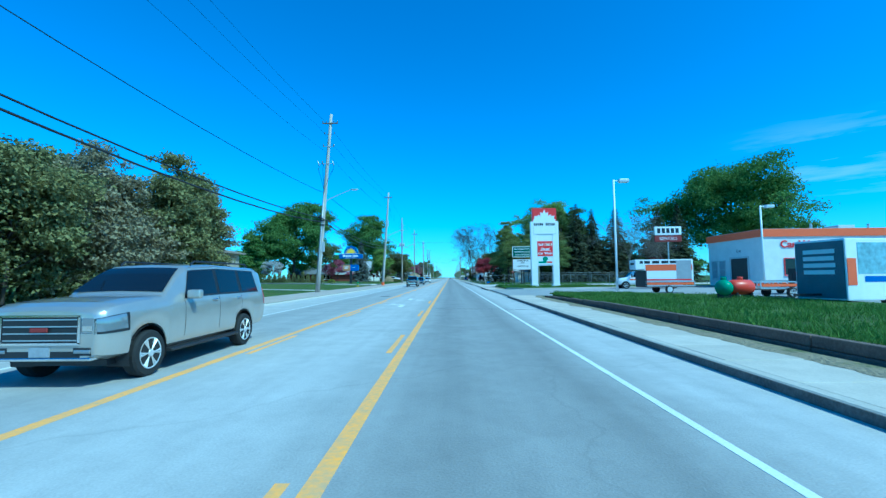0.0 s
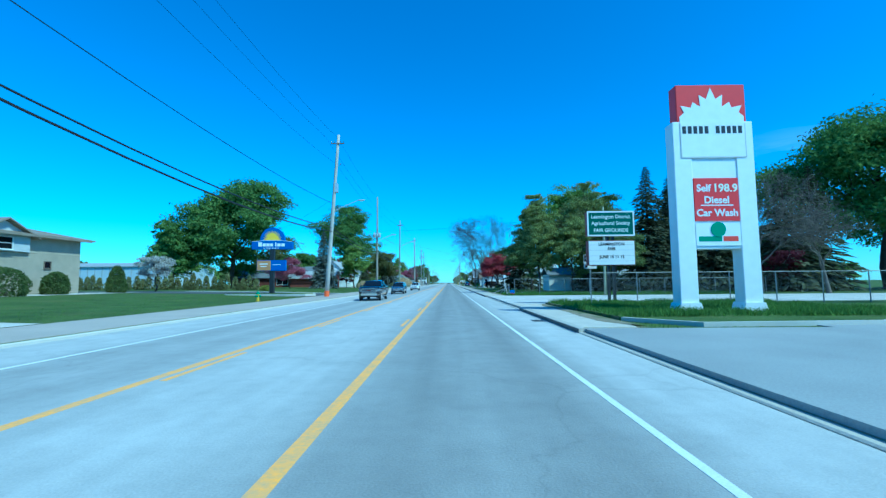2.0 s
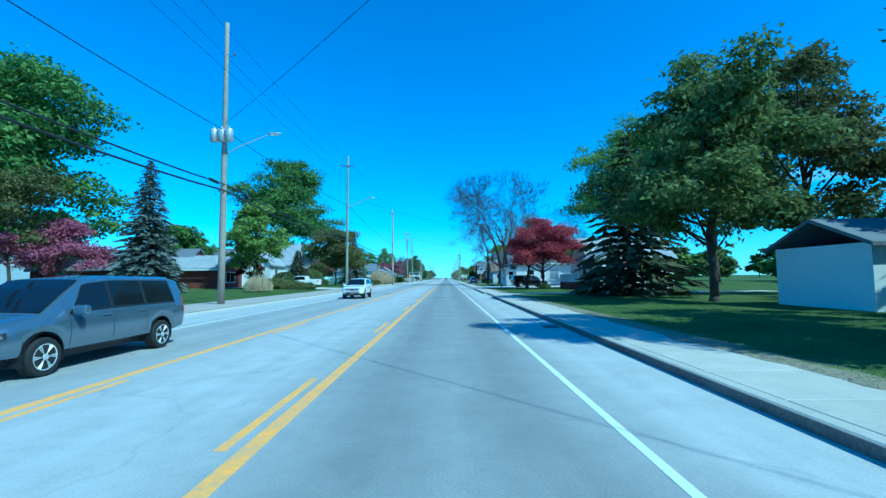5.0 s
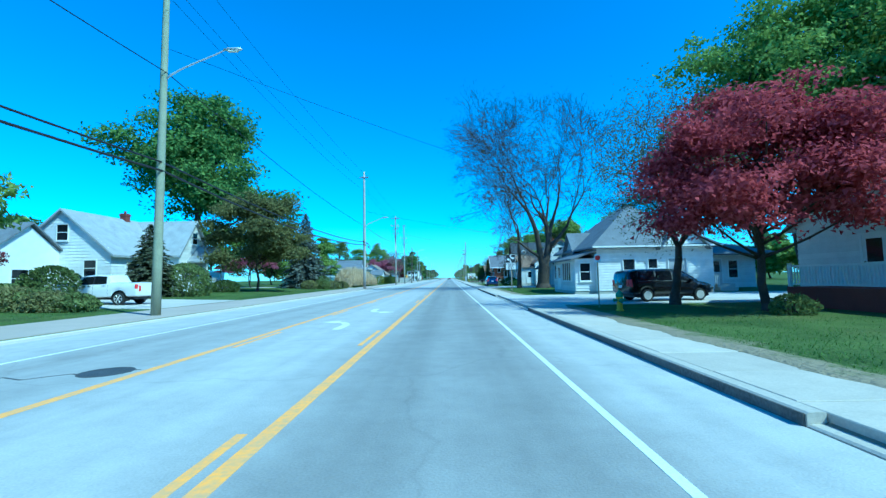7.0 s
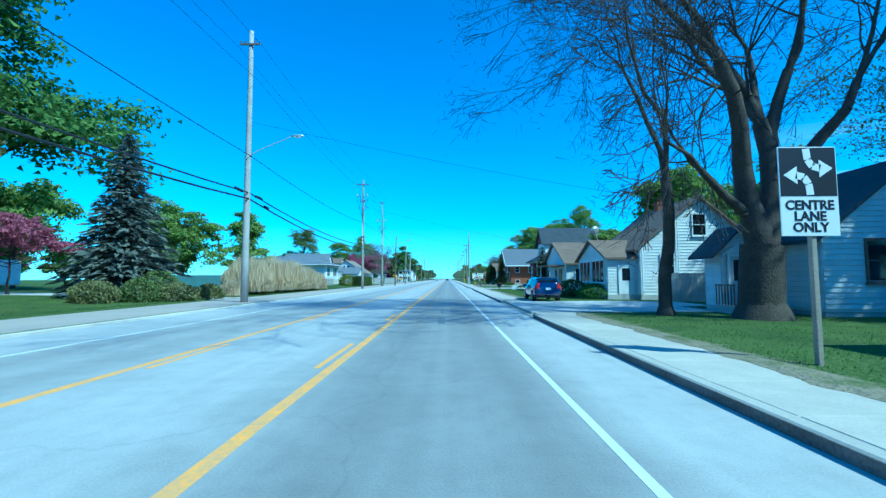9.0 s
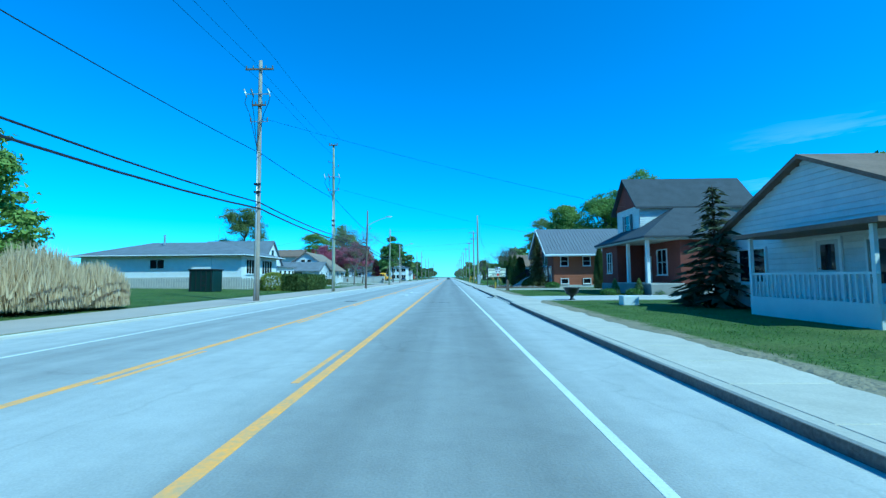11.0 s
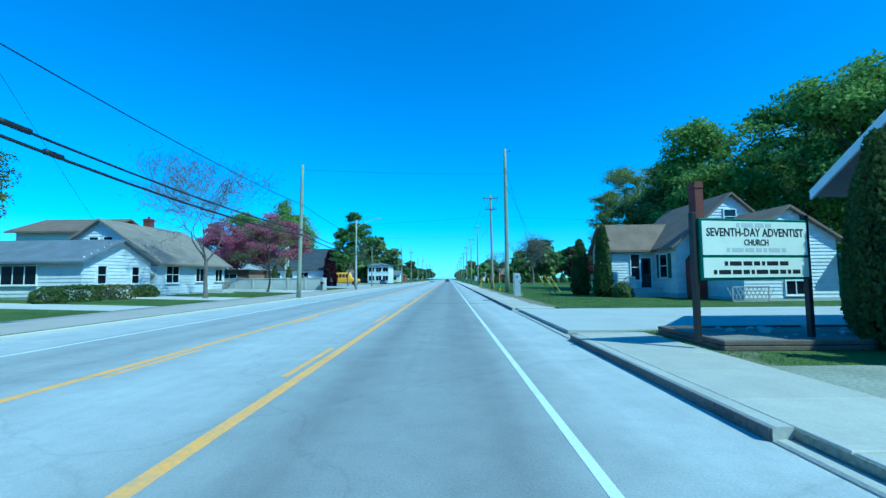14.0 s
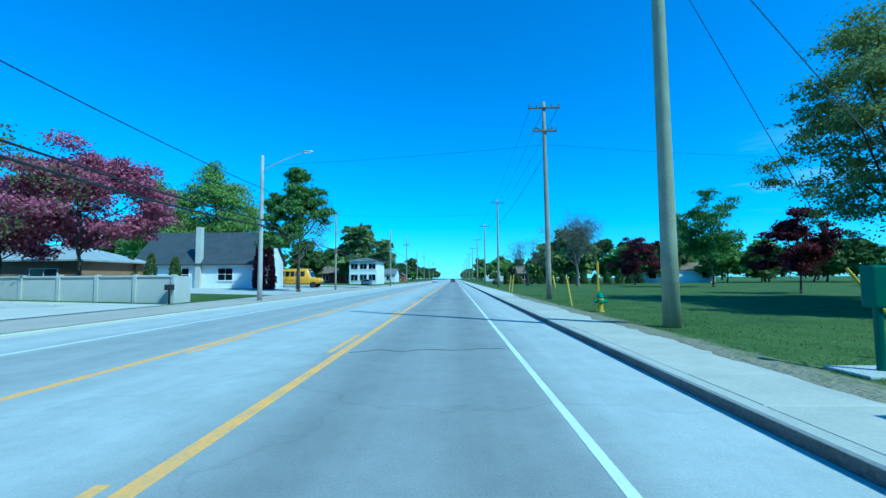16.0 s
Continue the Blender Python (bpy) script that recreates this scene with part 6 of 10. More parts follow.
part("roof", roof_gable(bmesh.new(), 18.5, 24.2, 285, 289.6, 3.9, 5.8, "y", 0.4, 0.16, 0.35), ROOF_BROWN, h)
siding(h, "s", 289.5, 16.9, 24.8, 0.45, 4.0, 0.215, (20.85, 7.4))
siding(h, "w", 16.9, 289.5, 292.8, 0.45, 3.9, 0.215)
siding(h, "s", 292.8, 13.5, 16.88, 0.45, 3.95, 0.215)
siding(h, "w", 13.5, 292.8, 297, 0.45, 4.0, 0.215, (294.9, 5.8))
siding(h, "s", 285, 18.5, 24.2, 0.3, 3.9, 0.215, (21.35, 5.7))
siding(h, "w", 18.5, 285, 289.5, 0.3, 3.85, 0.215)
window(h, "w", 16.87, 290.7, 291.8, 1.6, 3.3, (1, 2), shutters=SIGN_GREEN)
window(h, "s", 292.77, 15.0, 15.7, 1.4, 3.4, (1, 2))
door(h, "s", 292.77, 15.75, 16.55, 0.8, 3.1, BLACK, "dark glazed front door")
window(h, "w", 13.47, 293.7, 294.6, 1.3, 3.2, (1, 2))
window(h, "w", 13.47, 295.2, 296.1, 1.3, 3.2, (1, 2))
window(h, "w", 18.47, 286.2, 287.2, 2.1, 3.3, (1, 2), shutters=SIGN_GREEN)
window(h, "s", 284.97, 21.0, 22.2, 0.5, 1.3, (2, 1))
window(h, "s", 289.47, 20.4, 21.2, 5.4, 6.4, (1, 2))
part("green_door", boxes((24.25, 25.6, 284.9, 284.98, 0.3, 2.5)), SIGN_GREEN, h, "dark green side door")
part("green_awning", boxes((24.2, 25.7, 283.9, 284.95, 2.7, 3.0)), SIGN_GREEN, h, "green canvas awning")
bm = boxes((17.86, 18.475, 288.52, 289.3, 7.85, 8.1))
prism(bm, [(17.5, 0.1), (18.47, 0.1), (18.47, 8.3), (17.92, 8.3), (17.92, 3.3), (17.5, 2.8)], "y", 288.58, 289.46)
part("chimney", bm, BRICK_DARK, h, "dark red brick chimney with a stepped base outside the gable")
part("steps", boxes((14.6, 16.9, 291.6, 292.8, 0.1, 0.75), (14.6, 16.9, 291.2, 291.6, 0.1, 0.45)), CONCRETE, h)
rl = part("stair_rail", boxes((14.6, 14.65, 291.2, 292.8, 1.6, 1.66)), WHITE_PAINT, h)
for k in range(8):
    part("baluster", boxes((14.6, 14.64, 291.2 + 0.2 * k, 291.24 + 0.2 * k, 0.6, 1.6)), WHITE_PAINT, rl)
lat = thing("lattice_skirt", 18.0, 284.4, 0.1, "white crossed lattice panel below a porch", "lattice")
part("frame", boxes((-0.6, 1.6, 0, 0.05, 0, 0.06), (-0.6, 1.6, 0, 0.05, 0.85, 0.92), (-0.6, -0.54, 0, 0.05, 0, 0.9), (1.54, 1.6, 0, 0.05, 0, 0.9)), POLE_GREY, lat)
for k in range(9):
    for s in (-1, 1):
        bm = bmesh.new()
        a = -0.5 + 0.25 * k
        prism(bm, [(a, 0.03), (a + 0.04, 0.03), (a + 0.04 + s * 0.4, 0.87), (a + s * 0.4, 0.87)], "y", 0.01 if s > 0 else 0.025, 0.02 if s > 0 else 0.04)
        part("lath", bm, POLE_GREY, lat)

# white block behind the fairground trees
h = thing("fair_hall", 0, 0, 0, "long low white hall behind the trees", "building")
part("wall", boxes((34, 60, 120, 130, 0, 3.0)), WHITE_PAINT, h)
part("roof", roof_gable(bmesh.new(), 34, 60, 120, 130, 3.0, 4.2, "x", 0.5), ROOF_LIGHT, h)
for k in range(8):
    window(h, "s", 119.97, 34.8 + 3.1 * k, 36.2 + 3.1 * k, 1.2, 2.4, (2, 1))
h = thing("fair_shed", 0, 0, 0, "small white shed behind the trees", "shed")
part("wall", boxes((17, 25, 108, 113, 0, 2.9)), WHITE_PAINT, h)
part("roof", roof_gable(bmesh.new(), 17, 25, 108, 113, 2.9, 4.0, "x", 0.4), ROOF_GREY, h)

# ---- trees and shrubs ----
def limb_tube(bm, a, b, r0, r1, bend, n=5, seg=4):
    a, b = Vector(a), Vector(b)
    pts = [a.lerp(b, k / seg) + Vector(bend) * math.sin(math.pi * k / seg) for k in range(seg + 1)]
    tube(bm, pts, r0, r1, n)


def leafy(name, x, y, h, r, material, label, leaves=9000, size=0.30, trunk=0.16, base=0.22, lobes=22, seed=1, bark=None, lean=0.0, category="tree", group="trees", z=None, limbs=14, open_crown=0.0):
    """A broadleaf tree: tapered trunk, limbs to each bough, boughs of many small leaf clumps with gaps between them.
    open_crown: 0 for a full crown, towards 1 for a thin one that shows the sky and its limbs."""
    rng = np.random.default_rng(seed)
    t = thing(name, x, y, ground_z(x) if z is None else z, label, category, group)
    bark = bark or BARK
    leaves, size = int(leaves * 1.9), size * 0.62
    cz, rz = h * (base + 1) / 2, h * (1 - base) / 2
    nb = max(9, int(lobes * 0.9))
    d = unit(rng.normal(size=(nb, 3)))
    d[:, 2] = np.where(d[:, 2] < -0.75, -d[:, 2], d[:, 2])
    swell = 1 + 0.16 * np.sin(3 * np.arctan2(d[:, 1], d[:, 0]) + seed) + 0.10 * rng.normal(size=nb)
    B = d * (rng.uniform(0.42, 0.90, nb) ** 0.85 * swell)[:, None] * np.array([r, r, rz]) + np.array([lean, 0, cz])
    B[:, :2] *= np.interp(B[:, 2], [h * base, h * 0.5, h], [0.94, 1.0, 0.76])[:, None]
    each = 6
    C = np.repeat(B, each, axis=0)
    off = unit(rng.normal(size=(nb * each, 3))) * rng.uniform(0.12, 0.34, (nb * each, 1)) * np.array([r, r, rz * 0.8])
    off[::each] = 0
    C = C + off
    C[:, 2] = np.clip(C[:, 2], h * base + 0.05 * h * rng.random(len(C)), h * 0.985)
    R = rng.uniform(0.09, 0.22, len(C)) * r * np.minimum(1.0, 1.2 * rz / r) * (1 - 0.35 * open_crown)
    bm = bmesh.new()
    tr = max(0.09, trunk * h * 0.11)
    pts = [Vector((lean * 0.8 * (k / 6) ** 1.6 + rng.normal() * 0.03 * r * (0 < k < 6), rng.normal() * 0.03 * r * (0 < k < 6), h * 0.72 * k / 6)) for k in range(7)]
    tube(bm, [pts[0] + Vector((0, 0, -0.15)), pts[0] + Vector((0, 0, 0.3))], tr * 1.5, tr * 1.05, 9)
    tube(bm, pts, tr, tr * 0.35, 8)
    for i, c in enumerate(B[:limbs]):
        f = float(np.clip((c[2] / h - 0.12) / 0.9, 0.22, 0.85))
        k = f * 6
        a = pts[int(k)].lerp(pts[min(6, int(k) + 1)], k % 1) if k < 6 else pts[6]
        a = Vector((a.x, a.y, min(a.z, c[2] - 0.12 * h))) if c[2] > 0.3 * h else a
        limb_tube(bm, a, c, tr * 0.42, tr * 0.12, (0, 0, -0.015 * h), 5)
        if limbs > 6:
            for e in C[i * each + 1: i * each + 4]:
                limb_tube(bm, c, e, tr * 0.13, tr * 0.05, (0, 0, 0.01 * h), 4, 2)
    part("trunk", bm, bark, t, smooth=True)
    w = R ** 2
    idx = rng.choice(len(C), leaves, p=w / w.sum())
    dv = unit(rng.normal(size=(leaves, 3)) + np.array([0, 0, 0.25]))
    q = rng.random(leaves) ** (1 / 2.4) * (1 + (0.20 + 0.25 * open_crown) * rng.normal(size=leaves))
    P = C[idx] + dv * (R[idx] * q)[:, None] * np.array([1.3, 1.3, 0.62])
    P[:, 2] -= 0.10 * R[idx] * (dv[:, 0] ** 2 + dv[:, 1] ** 2) * q
    N = unit(rng.normal(size=(leaves, 3)) * 0.8 + np.array([0, 0, 0.8]) + 0.8 * dv)
    U = unit(np.cross(N, rng.normal(size=(leaves, 3))) + np.array([0, 0, -0.15])) * (size * rng.uniform(0.6, 1.3, leaves))[:, None]
    V = unit(np.cross(N, U)) * (size * rng.uniform(0.45, 0.85, leaves))[:, None]
    loose = rng.random(leaves) < 0.04
    e = unit(rng.normal(size=(leaves, 3))) * (rng.random((leaves, 1)) ** 0.45)
    P[loose] = (e * np.array([r * 0.78, r * 0.78, rz * 0.82]) + np.array([lean, 0, cz]))[loose]
    cards("crown", P, U, V, material, t)
    return t


def conifer(name, x, y, h, r, material, label, seed=1, per_m=2.4, z=None, gap=0.06, group="spruces", cards_each=9, fine=1.0):
    """A spruce: straight trunk, whorls of drooping boughs clothed in hanging sprays."""
    rng = np.random.default_rng(seed)
    t = thing(name, x, y, ground_z(x) if z is None else z, label, "tree", group)
    bm = bmesh.new()
    tube(bm, [(0, 0, -0.1), (0, 0, h * 0.5), (0, 0, h * 0.98)], 0.022 * h, 0.02, 8)
    P, U, V = [], [], []
    levels = int(h * per_m)
    for i in range(levels):
        f = i / levels
        zc = h * (gap + (1 - gap) * f)
        ln = r * (1 - f) ** 0.82 * rng.uniform(0.8, 1.12) + 0.12
        nb = int(6 + 5 * (1 - f))
        for k in range(nb):
            a = 6.2832 * (k + rng.random() * 0.8) / nb + i * 0.7
            L = ln * rng.uniform(0.75, 1.1)
            out = np.array([math.cos(a), math.sin(a), 0])
            tip = np.array([0, 0, zc]) + out * L + np.array([0, 0, -0.28 * L * (1 - 0.9 * f) + 0.05 * L])
            root = np.array([0, 0, zc])
            if i % 2 == 0 and L > 0.8:
                limb_tube(bm, root, tip, 0.03 + 0.006 * L, 0.012, (0, 0, 0.06 * L), 4, 2)
            m = max(3, int(cards_each * (0.35 + 0.65 * (1 - f))))
            s = rng.uniform(0.18, 1.03, m)
            p = root + (tip - root) * s[:, None]
            p[:, 2] += 0.06 * L * np.sin(np.pi * s) - rng.random(m) * 0.14
            side = np.array([-out[1], out[0], 0])
            spread = (rng.random(m) - 0.5) * 0.75 * L * 0.45
            p += side * spread[:, None]
            u = unit(out + side * (rng.normal(size=(m, 1)) * 0.5) + np.array([0, 0, -0.35]) + rng.normal(size=(m, 3)) * 0.12)
            v = unit(np.cross(u, np.array([0, 0, 1.0])) + rng.normal(size=(m, 3)) * 0.4)
            sz = (0.22 + 0.13 * L) * fine * rng.uniform(0.7, 1.2, (m, 1))
            P.append(p), U.append(u * sz), V.append(v * sz * 0.42)
    part("trunk", bm, BARK, t, smooth=True)
    cards("foliage", np.concatenate(P), np.concatenate(U), np.concatenate(V), material, t)
    return t


def shrub(name, x, y, rx, ry, h, material, label, leaves=2500, size=0.11, shape="dome", seed=1, z=None, group="", category="shrub"):
    """A clipped or loose shrub: a dark core of stems and a coat of small sprays. shape: dome, cone, column or block."""
    rng = np.random.default_rng(seed)
    t = thing(name, x, y, ground_z(x) if z is None else z, label, category, group)
    f = 1 - rng.random(leaves)
    a = rng.random(leaves) * 6.2832
    if shape == "block":
        q = rng.uniform(-1, 1, (leaves, 3))
        k = rng.integers(0, 3, leaves)
        side = np.sign(rng.uniform(-1, 1, leaves)) * rng.uniform(0.85, 1.04, leaves)
        q[np.arange(leaves), k] = np.where(k == 2, np.abs(side), side)
        P = q * np.array([rx, ry, h / 2]) + np.array([0, 0, h / 2]) + rng.normal(size=(leaves, 3)) * 0.05
        P[:, 2] = np.abs(P[:, 2])
        N = q
    else:
        g = {"dome": lambda s: np.sqrt(np.clip(1 - (2 * s - 0.72) ** 2 / 1.65, 0, 1)), "cone": lambda s: (1 - s) ** 0.75 * np.minimum(1, 0.55 + s * 5), "column": lambda s: np.clip(1 - s, 0, 1) ** 0.42 * np.minimum(1, 0.7 + s * 2)}[shape]
        lump = 1 + 0.10 * np.sin(3 * a + seed) + 0.08 * np.sin(5 * a + 9 * f + seed * 2)
        rr = g(f) * lump * np.sqrt(rng.uniform(0.55, 1.06, leaves))
        P = np.stack([rx * rr * np.cos(a), ry * rr * np.sin(a), f * h], 1) + rng.normal(size=(leaves, 3)) * size * 0.35
        P[:, 2] = np.abs(P[:, 2])
        N = np.stack([np.cos(a), np.sin(a), 0.6 * np.ones(leaves)], 1)
    up = np.array([0, 0, 1.0]) if shape in ("column", "cone") else np.array([0, 0, 0.3])
    U = unit(rng.normal(size=(leaves, 3)) + up * 1.4 + 0.4 * unit(N)) * (size * rng.uniform(0.7, 1.4, leaves))[:, None]
    V = unit(np.cross(U, rng.normal(size=(leaves, 3)))) * (size * rng.uniform(0.4, 0.8, leaves))[:, None]
    bm = bmesh.new()
    for k in range(7):
        b = 6.2832 * k / 7
        tube(bm, [(0.1 * rx * math.cos(b), 0.1 * ry * math.sin(b), -0.05), (0.35 * rx * math.cos(b), 0.35 * ry * math.sin(b), h * 0.4), (0.3 * rx * math.cos(b + 0.4), 0.3 * ry * math.sin(b + 0.4), h * 0.72)], 0.035, 0.015, 5)
    part("stem", bm, BARK, t)
    cards("foliage", P, U, V, material, t)
    return t


def bare_tree(name, x, y, h, spread, label, seed=1, depth=7, r0=None, forks=3, material=None, buds=0, bud_mat=None, trunk_frac=0.24, droop=0.0, lean=(0, 0), bud_size=0.22, min_r=0.012, z=None, stems=(), twig=0.06):
    """A leafless tree: forking limbs down to fine twigs, with a haze of buds."""
    rng = np.random.default_rng(seed)
    t = thing(name, x, y, ground_z(x) if z is None else z, label, "tree", "trees")
    V, F, tips = [], [], []

    def seg(a, b, ra, rb, n):
        d = (b - a) / max(1e-6, np.linalg.norm(b - a))
        u = np.cross(d, [0, 0, 1.0] if abs(d[2]) < 0.9 else [1.0, 0, 0])
        u /= np.linalg.norm(u)
        w = np.cross(d, u)
        s = len(V)
        for p, r in ((a, ra), (b, rb)):
            for k in range(n):
                q = 6.2832 * k / n
                V.append(p + r * (math.cos(q) * u + math.sin(q) * w))
        for k in range(n):
            F.append((s + k, s + (k + 1) % n, s + n + (k + 1) % n, s + n + k))

    def grow(p, d, ln, r, lev):
        steps = 4 if lev < 3 else 3 if lev < 5 else 2
        for i in range(steps):
            nd = d + rng.normal(size=3) * (0.10 if lev == 0 else 0.20)
            nd[2] += 0.10 * (1 if lev < 3 else 0.4) - (droop * max(0, lev - 2) * 0.16)
            nd /= np.linalg.norm(nd)
            q = p + nd * ln / steps
            rn = r * (0.93 if lev == 0 else 0.86)
            seg(p, q, r, max(min_r, rn), 9 if lev == 0 else 7 if lev < 2 else 5 if lev < 4 else 3)
            p, d, r = q, nd, max(min_r, rn)
            if lev >= 2 and i < steps - 1 and lev < depth and rng.random() < 0.75:
                side = d + rng.normal(size=3) * 0.75
                grow(p, side / np.linalg.norm(side), ln * 0.55, r * 0.5, lev + 2)
        if lev >= depth - 1:
            tips.append(p)
        if lev < depth:
            k = forks if lev == 0 else 2 if rng.random() < 0.75 else 3
            for j in range(k):
                a = 6.2832 * (j + rng.random() * 0.6) / k
                side = np.array([math.cos(a), math.sin(a), 0])
                nd = d * (1.0 if lev else 1.15) + side * spread * rng.uniform(0.55, 1.05)
                nd /= np.linalg.norm(nd)
                grow(p, nd, ln * rng.uniform(0.68, 0.86) if lev else ln * rng.uniform(0.85, 1.15), r * (0.72 if lev else 0.66), lev + 1)

    r0 = r0 or h * 0.018
    d0 = np.array([lean[0], lean[1], 1.0])
    seg(np.array([0, 0, -0.2]), np.array([0, 0, 0.5]), r0 * 1.6, r0 * 1.05, 9)
    for (sx, sy, sz), (dx, dy, dz), ln, rs in stems:
        d = np.array([dx, dy, dz], float)
        grow(np.array([sx, sy, sz], float), d / np.linalg.norm(d), ln, rs, 1)
    if stems:
        seg(np.array([0, 0, 0.4]), np.array([0.15, 0, 2.2]), r0 * 1.05, r0 * 1.0, 12)
        seg(np.array([0.15, 0, 2.1]), np.array([-0.3, 0, 3.6]), r0 * 0.8, r0 * 0.5, 10)
    else:
        grow(np.array([0.0, 0.0, 0.3]), d0 / np.linalg.norm(d0), h * trunk_frac, r0, 0)
    V = np.array(V)
    s = h / V[:, 2].max()
    V[:, 2] *= s
    me = bpy.data.meshes.new("branchwork")
    me.from_pydata(V.tolist(), [], F)
    me.materials.append(material or BARK)
    me.polygons.foreach_set("use_smooth", [True] * len(me.polygons))
    ob = new("branchwork", me)
    ob.parent = t
    if buds:
        tp = np.array(tips) * np.array([1, 1, s])
        P = tp[rng.integers(0, len(tp), buds)] + rng.normal(size=(buds, 3)) * np.array([0.55, 0.55, 0.5])
        U = unit(rng.normal(size=(buds, 3))) * (bud_size * rng.uniform(0.6, 1.3, buds))[:, None]
        if twig < 0.2:
            U[:, 2] = -np.abs(U[:, 2])
        W = unit(np.cross(U, rng.normal(size=(buds, 3)))) * (bud_size * twig)
        cards("bud_haze", P, U, W, bud_mat or LEAF_GREY, t)
    return t


LEAF_SHAG = leaf_mat("leaf_shaggy_brown", (0.15, 0.14, 0.09), (0.45, 0.40, 0.25), 0.35)
BUD_DARK = leaf_mat("twig_brown", (0.05, 0.04, 0.035), (0.11, 0.085, 0.07), 0.1)

# far side, south end: tall unclipped cedars
for k, (x, y, h, r) in enumerate(((-21.5, 4.0, 7.6, 3.4), (-21.8, 9.2, 8.0, 3.6), (-21.0, 14.4, 8.2, 3.6), (-20.4, 19.2, 8.7, 3.4), (-18.9, 23.6, 9.5, 3.3), (-20.4, 27.6, 9.2, 3.0), (-26.0, 20.0, 9.0, 3.8), (-26.0, 27.5, 8.6, 3.4), (-31.5, 24.0, 8.2, 3.8), (-37.0, 30.0, 8.0, 3.8), (-27.0, 12.0, 8.2, 3.8))):
    leafy("cedar_tree", x, y, h, r, LEAF_SHAG if k % 2 else LEAF_CEDAR, "tall shaggy brownish cedar with foliage to the ground", 22000 if x > -22 else 9000, 0.17 if x > -22 else 0.26, 0.12, -0.04, 64, 20 + k, group="roadside cedars", z=0.1)

# round the motel and the beige building
for k, (x, y, r, h, s) in enumerate(((-43.2, 58.5, 1.6, 3.4, "cone"), (-43.2, 66.8, 1.5, 3.4, "column"), (-42.2, 69.8, 1.2, 2.4, "dome"), (-42.6, 73.6, 2.0, 2.7, "dome"), (-43.0, 79.5, 1.2, 2.4, "dome"), (-43.0, 88.0, 1.2, 3.4, "column"), (-43.5, 51.0, 1.6, 2.4, "dome"))):
    shrub("clipped_shrub", x, y, r, r, h, LEAF_DARK, "dark clipped evergreen shrub beside a wall", 3500, 0.11, s, 50 + k, group="wall shrubs")
shrub("yellow_shrub", -42.0, 62.6, 0.9, 0.9, 0.9, LEAF_YELLOW, "low yellow shrub in gravel bed", 1200, 0.08, "dome", 7)
leafy("blossom_tree", -42.0, 94.0, 5.6, 3.0, LEAF_WHITE, "small ornamental tree in white blossom", 4500, 0.15, 0.12, 0.22, 16, 61)
leafy("maple_tree", -52.0, 136.0, 27.0, 12.0, LEAF_GREEN, "very large spreading green maple", 34000, 0.46, 0.20, 0.08, 64, 62)
leafy("maple_tree", -61.5, 128.0, 15.0, 5.8, LEAF_GREEN, "broad green maple behind a hedge", 17000, 0.36, 0.16, -0.02, 40, 63)
leafy("plum_tree", -39.6, 129.0, 11.4, 4.6, LEAF_BROWN, "bronze-leaved plum tree, thinly leafed", 5500, 0.20, 0.12, 0.28, 20, 64)
leafy("crab_apple_tree", -36.6, 131.0, 7.4, 4.2, LEAF_PINK, "low crab-apple tree in pink blossom", 8000, 0.20, 0.12, 0.12, 22, 65)
conifer("spruce_tree", -29.4, 132.6, 13.4, 3.5, LEAF_BLUE, "blue spruce with foliage to the ground", 66, 3.8, cards_each=28, fine=0.62)
for k in range(30):
    shrub("hedge_cedar", -74.0 + 1.32 * k, 112.0 + 0.3 * math.sin(k * 1.7), 0.62, 0.62, 2.3 + 0.35 * math.sin(k * 2.3) + (0.4 if k % 5 == 0 else 0), LEAF_CEDAR, "young columnar cedar in a hedge row", 420, 0.16, "column", 100 + k, group="cedar hedge")
shrub("yellow_shrub", -31.5, 106.0, 0.9, 0.9, 0.9, LEAF_YELLOW, "low bright yellow shrub by a drive", 1200, 0.08, "dome", 8)
for k, (x, y) in enumerate(((-45, 107), (-40, 107.5), (-36.5, 108))):
    shrub("red_shrub", x, y, 0.9, 0.9, 1.2, LEAF_BROWN, "low reddish-brown shrub by a drive", 900, 0.09, "dome", 140 + k, group="drive shrubs")
for k, (x, y, h, r) in enumerate(((-62, 185, 13, 6), (-80, 165, 14, 8), (-95, 190, 15, 9), (-48, 215, 13, 7), (-42, 160, 10, 4.5), (-56, 150, 11, 5))):
    leafy("background_tree", x, y, h, r, LEAF_FRESH if k % 2 else LEAF_GREEN, "green tree behind the gardens", 4500, 0.42, 0.14, 0.1, 20, 150 + k, group="background trees")

# far side, by the white house
leafy("yellow_green_tree", -25.5, 147.5, 12.2, 4.4, LEAF_FRESH, "fresh yellow-green maple beside the garden", 12000, 0.26, 0.14, 0.08, 26, 71)
leafy("plum_tree", -29.0, 153.5, 5.4, 2.2, LEAF_PURPLE, "small dark purple plum tree by a house", 3500, 0.16, 0.12, 0.12, 14, 72)
shrub("clipped_shrub", -24.6, 155.5, 1.7, 1.5, 2.4, LEAF_DARK, "rounded dark green shrub", 3500, 0.10, "dome", 73)
for k in range(6):
    shrub("garden_shrub", -24.5 + 0.95 * k, 151.2 + 0.4 * (k % 2), 1.2, 1.1, 1.5 - 0.12 * k, LEAF_OLIVE if k % 2 else LEAF_CEDAR, "loose grey-green garden shrub", 1900, 0.09, "dome", 74 + k, group="garden shrubs")
conifer("garden_conifer", -26.6, 167.0, 6.6, 2.6, LEAF_SPRUCE, "small dark green garden conifer before the house", 81, 5.0, group="garden conifers", cards_each=30, fine=0.6)
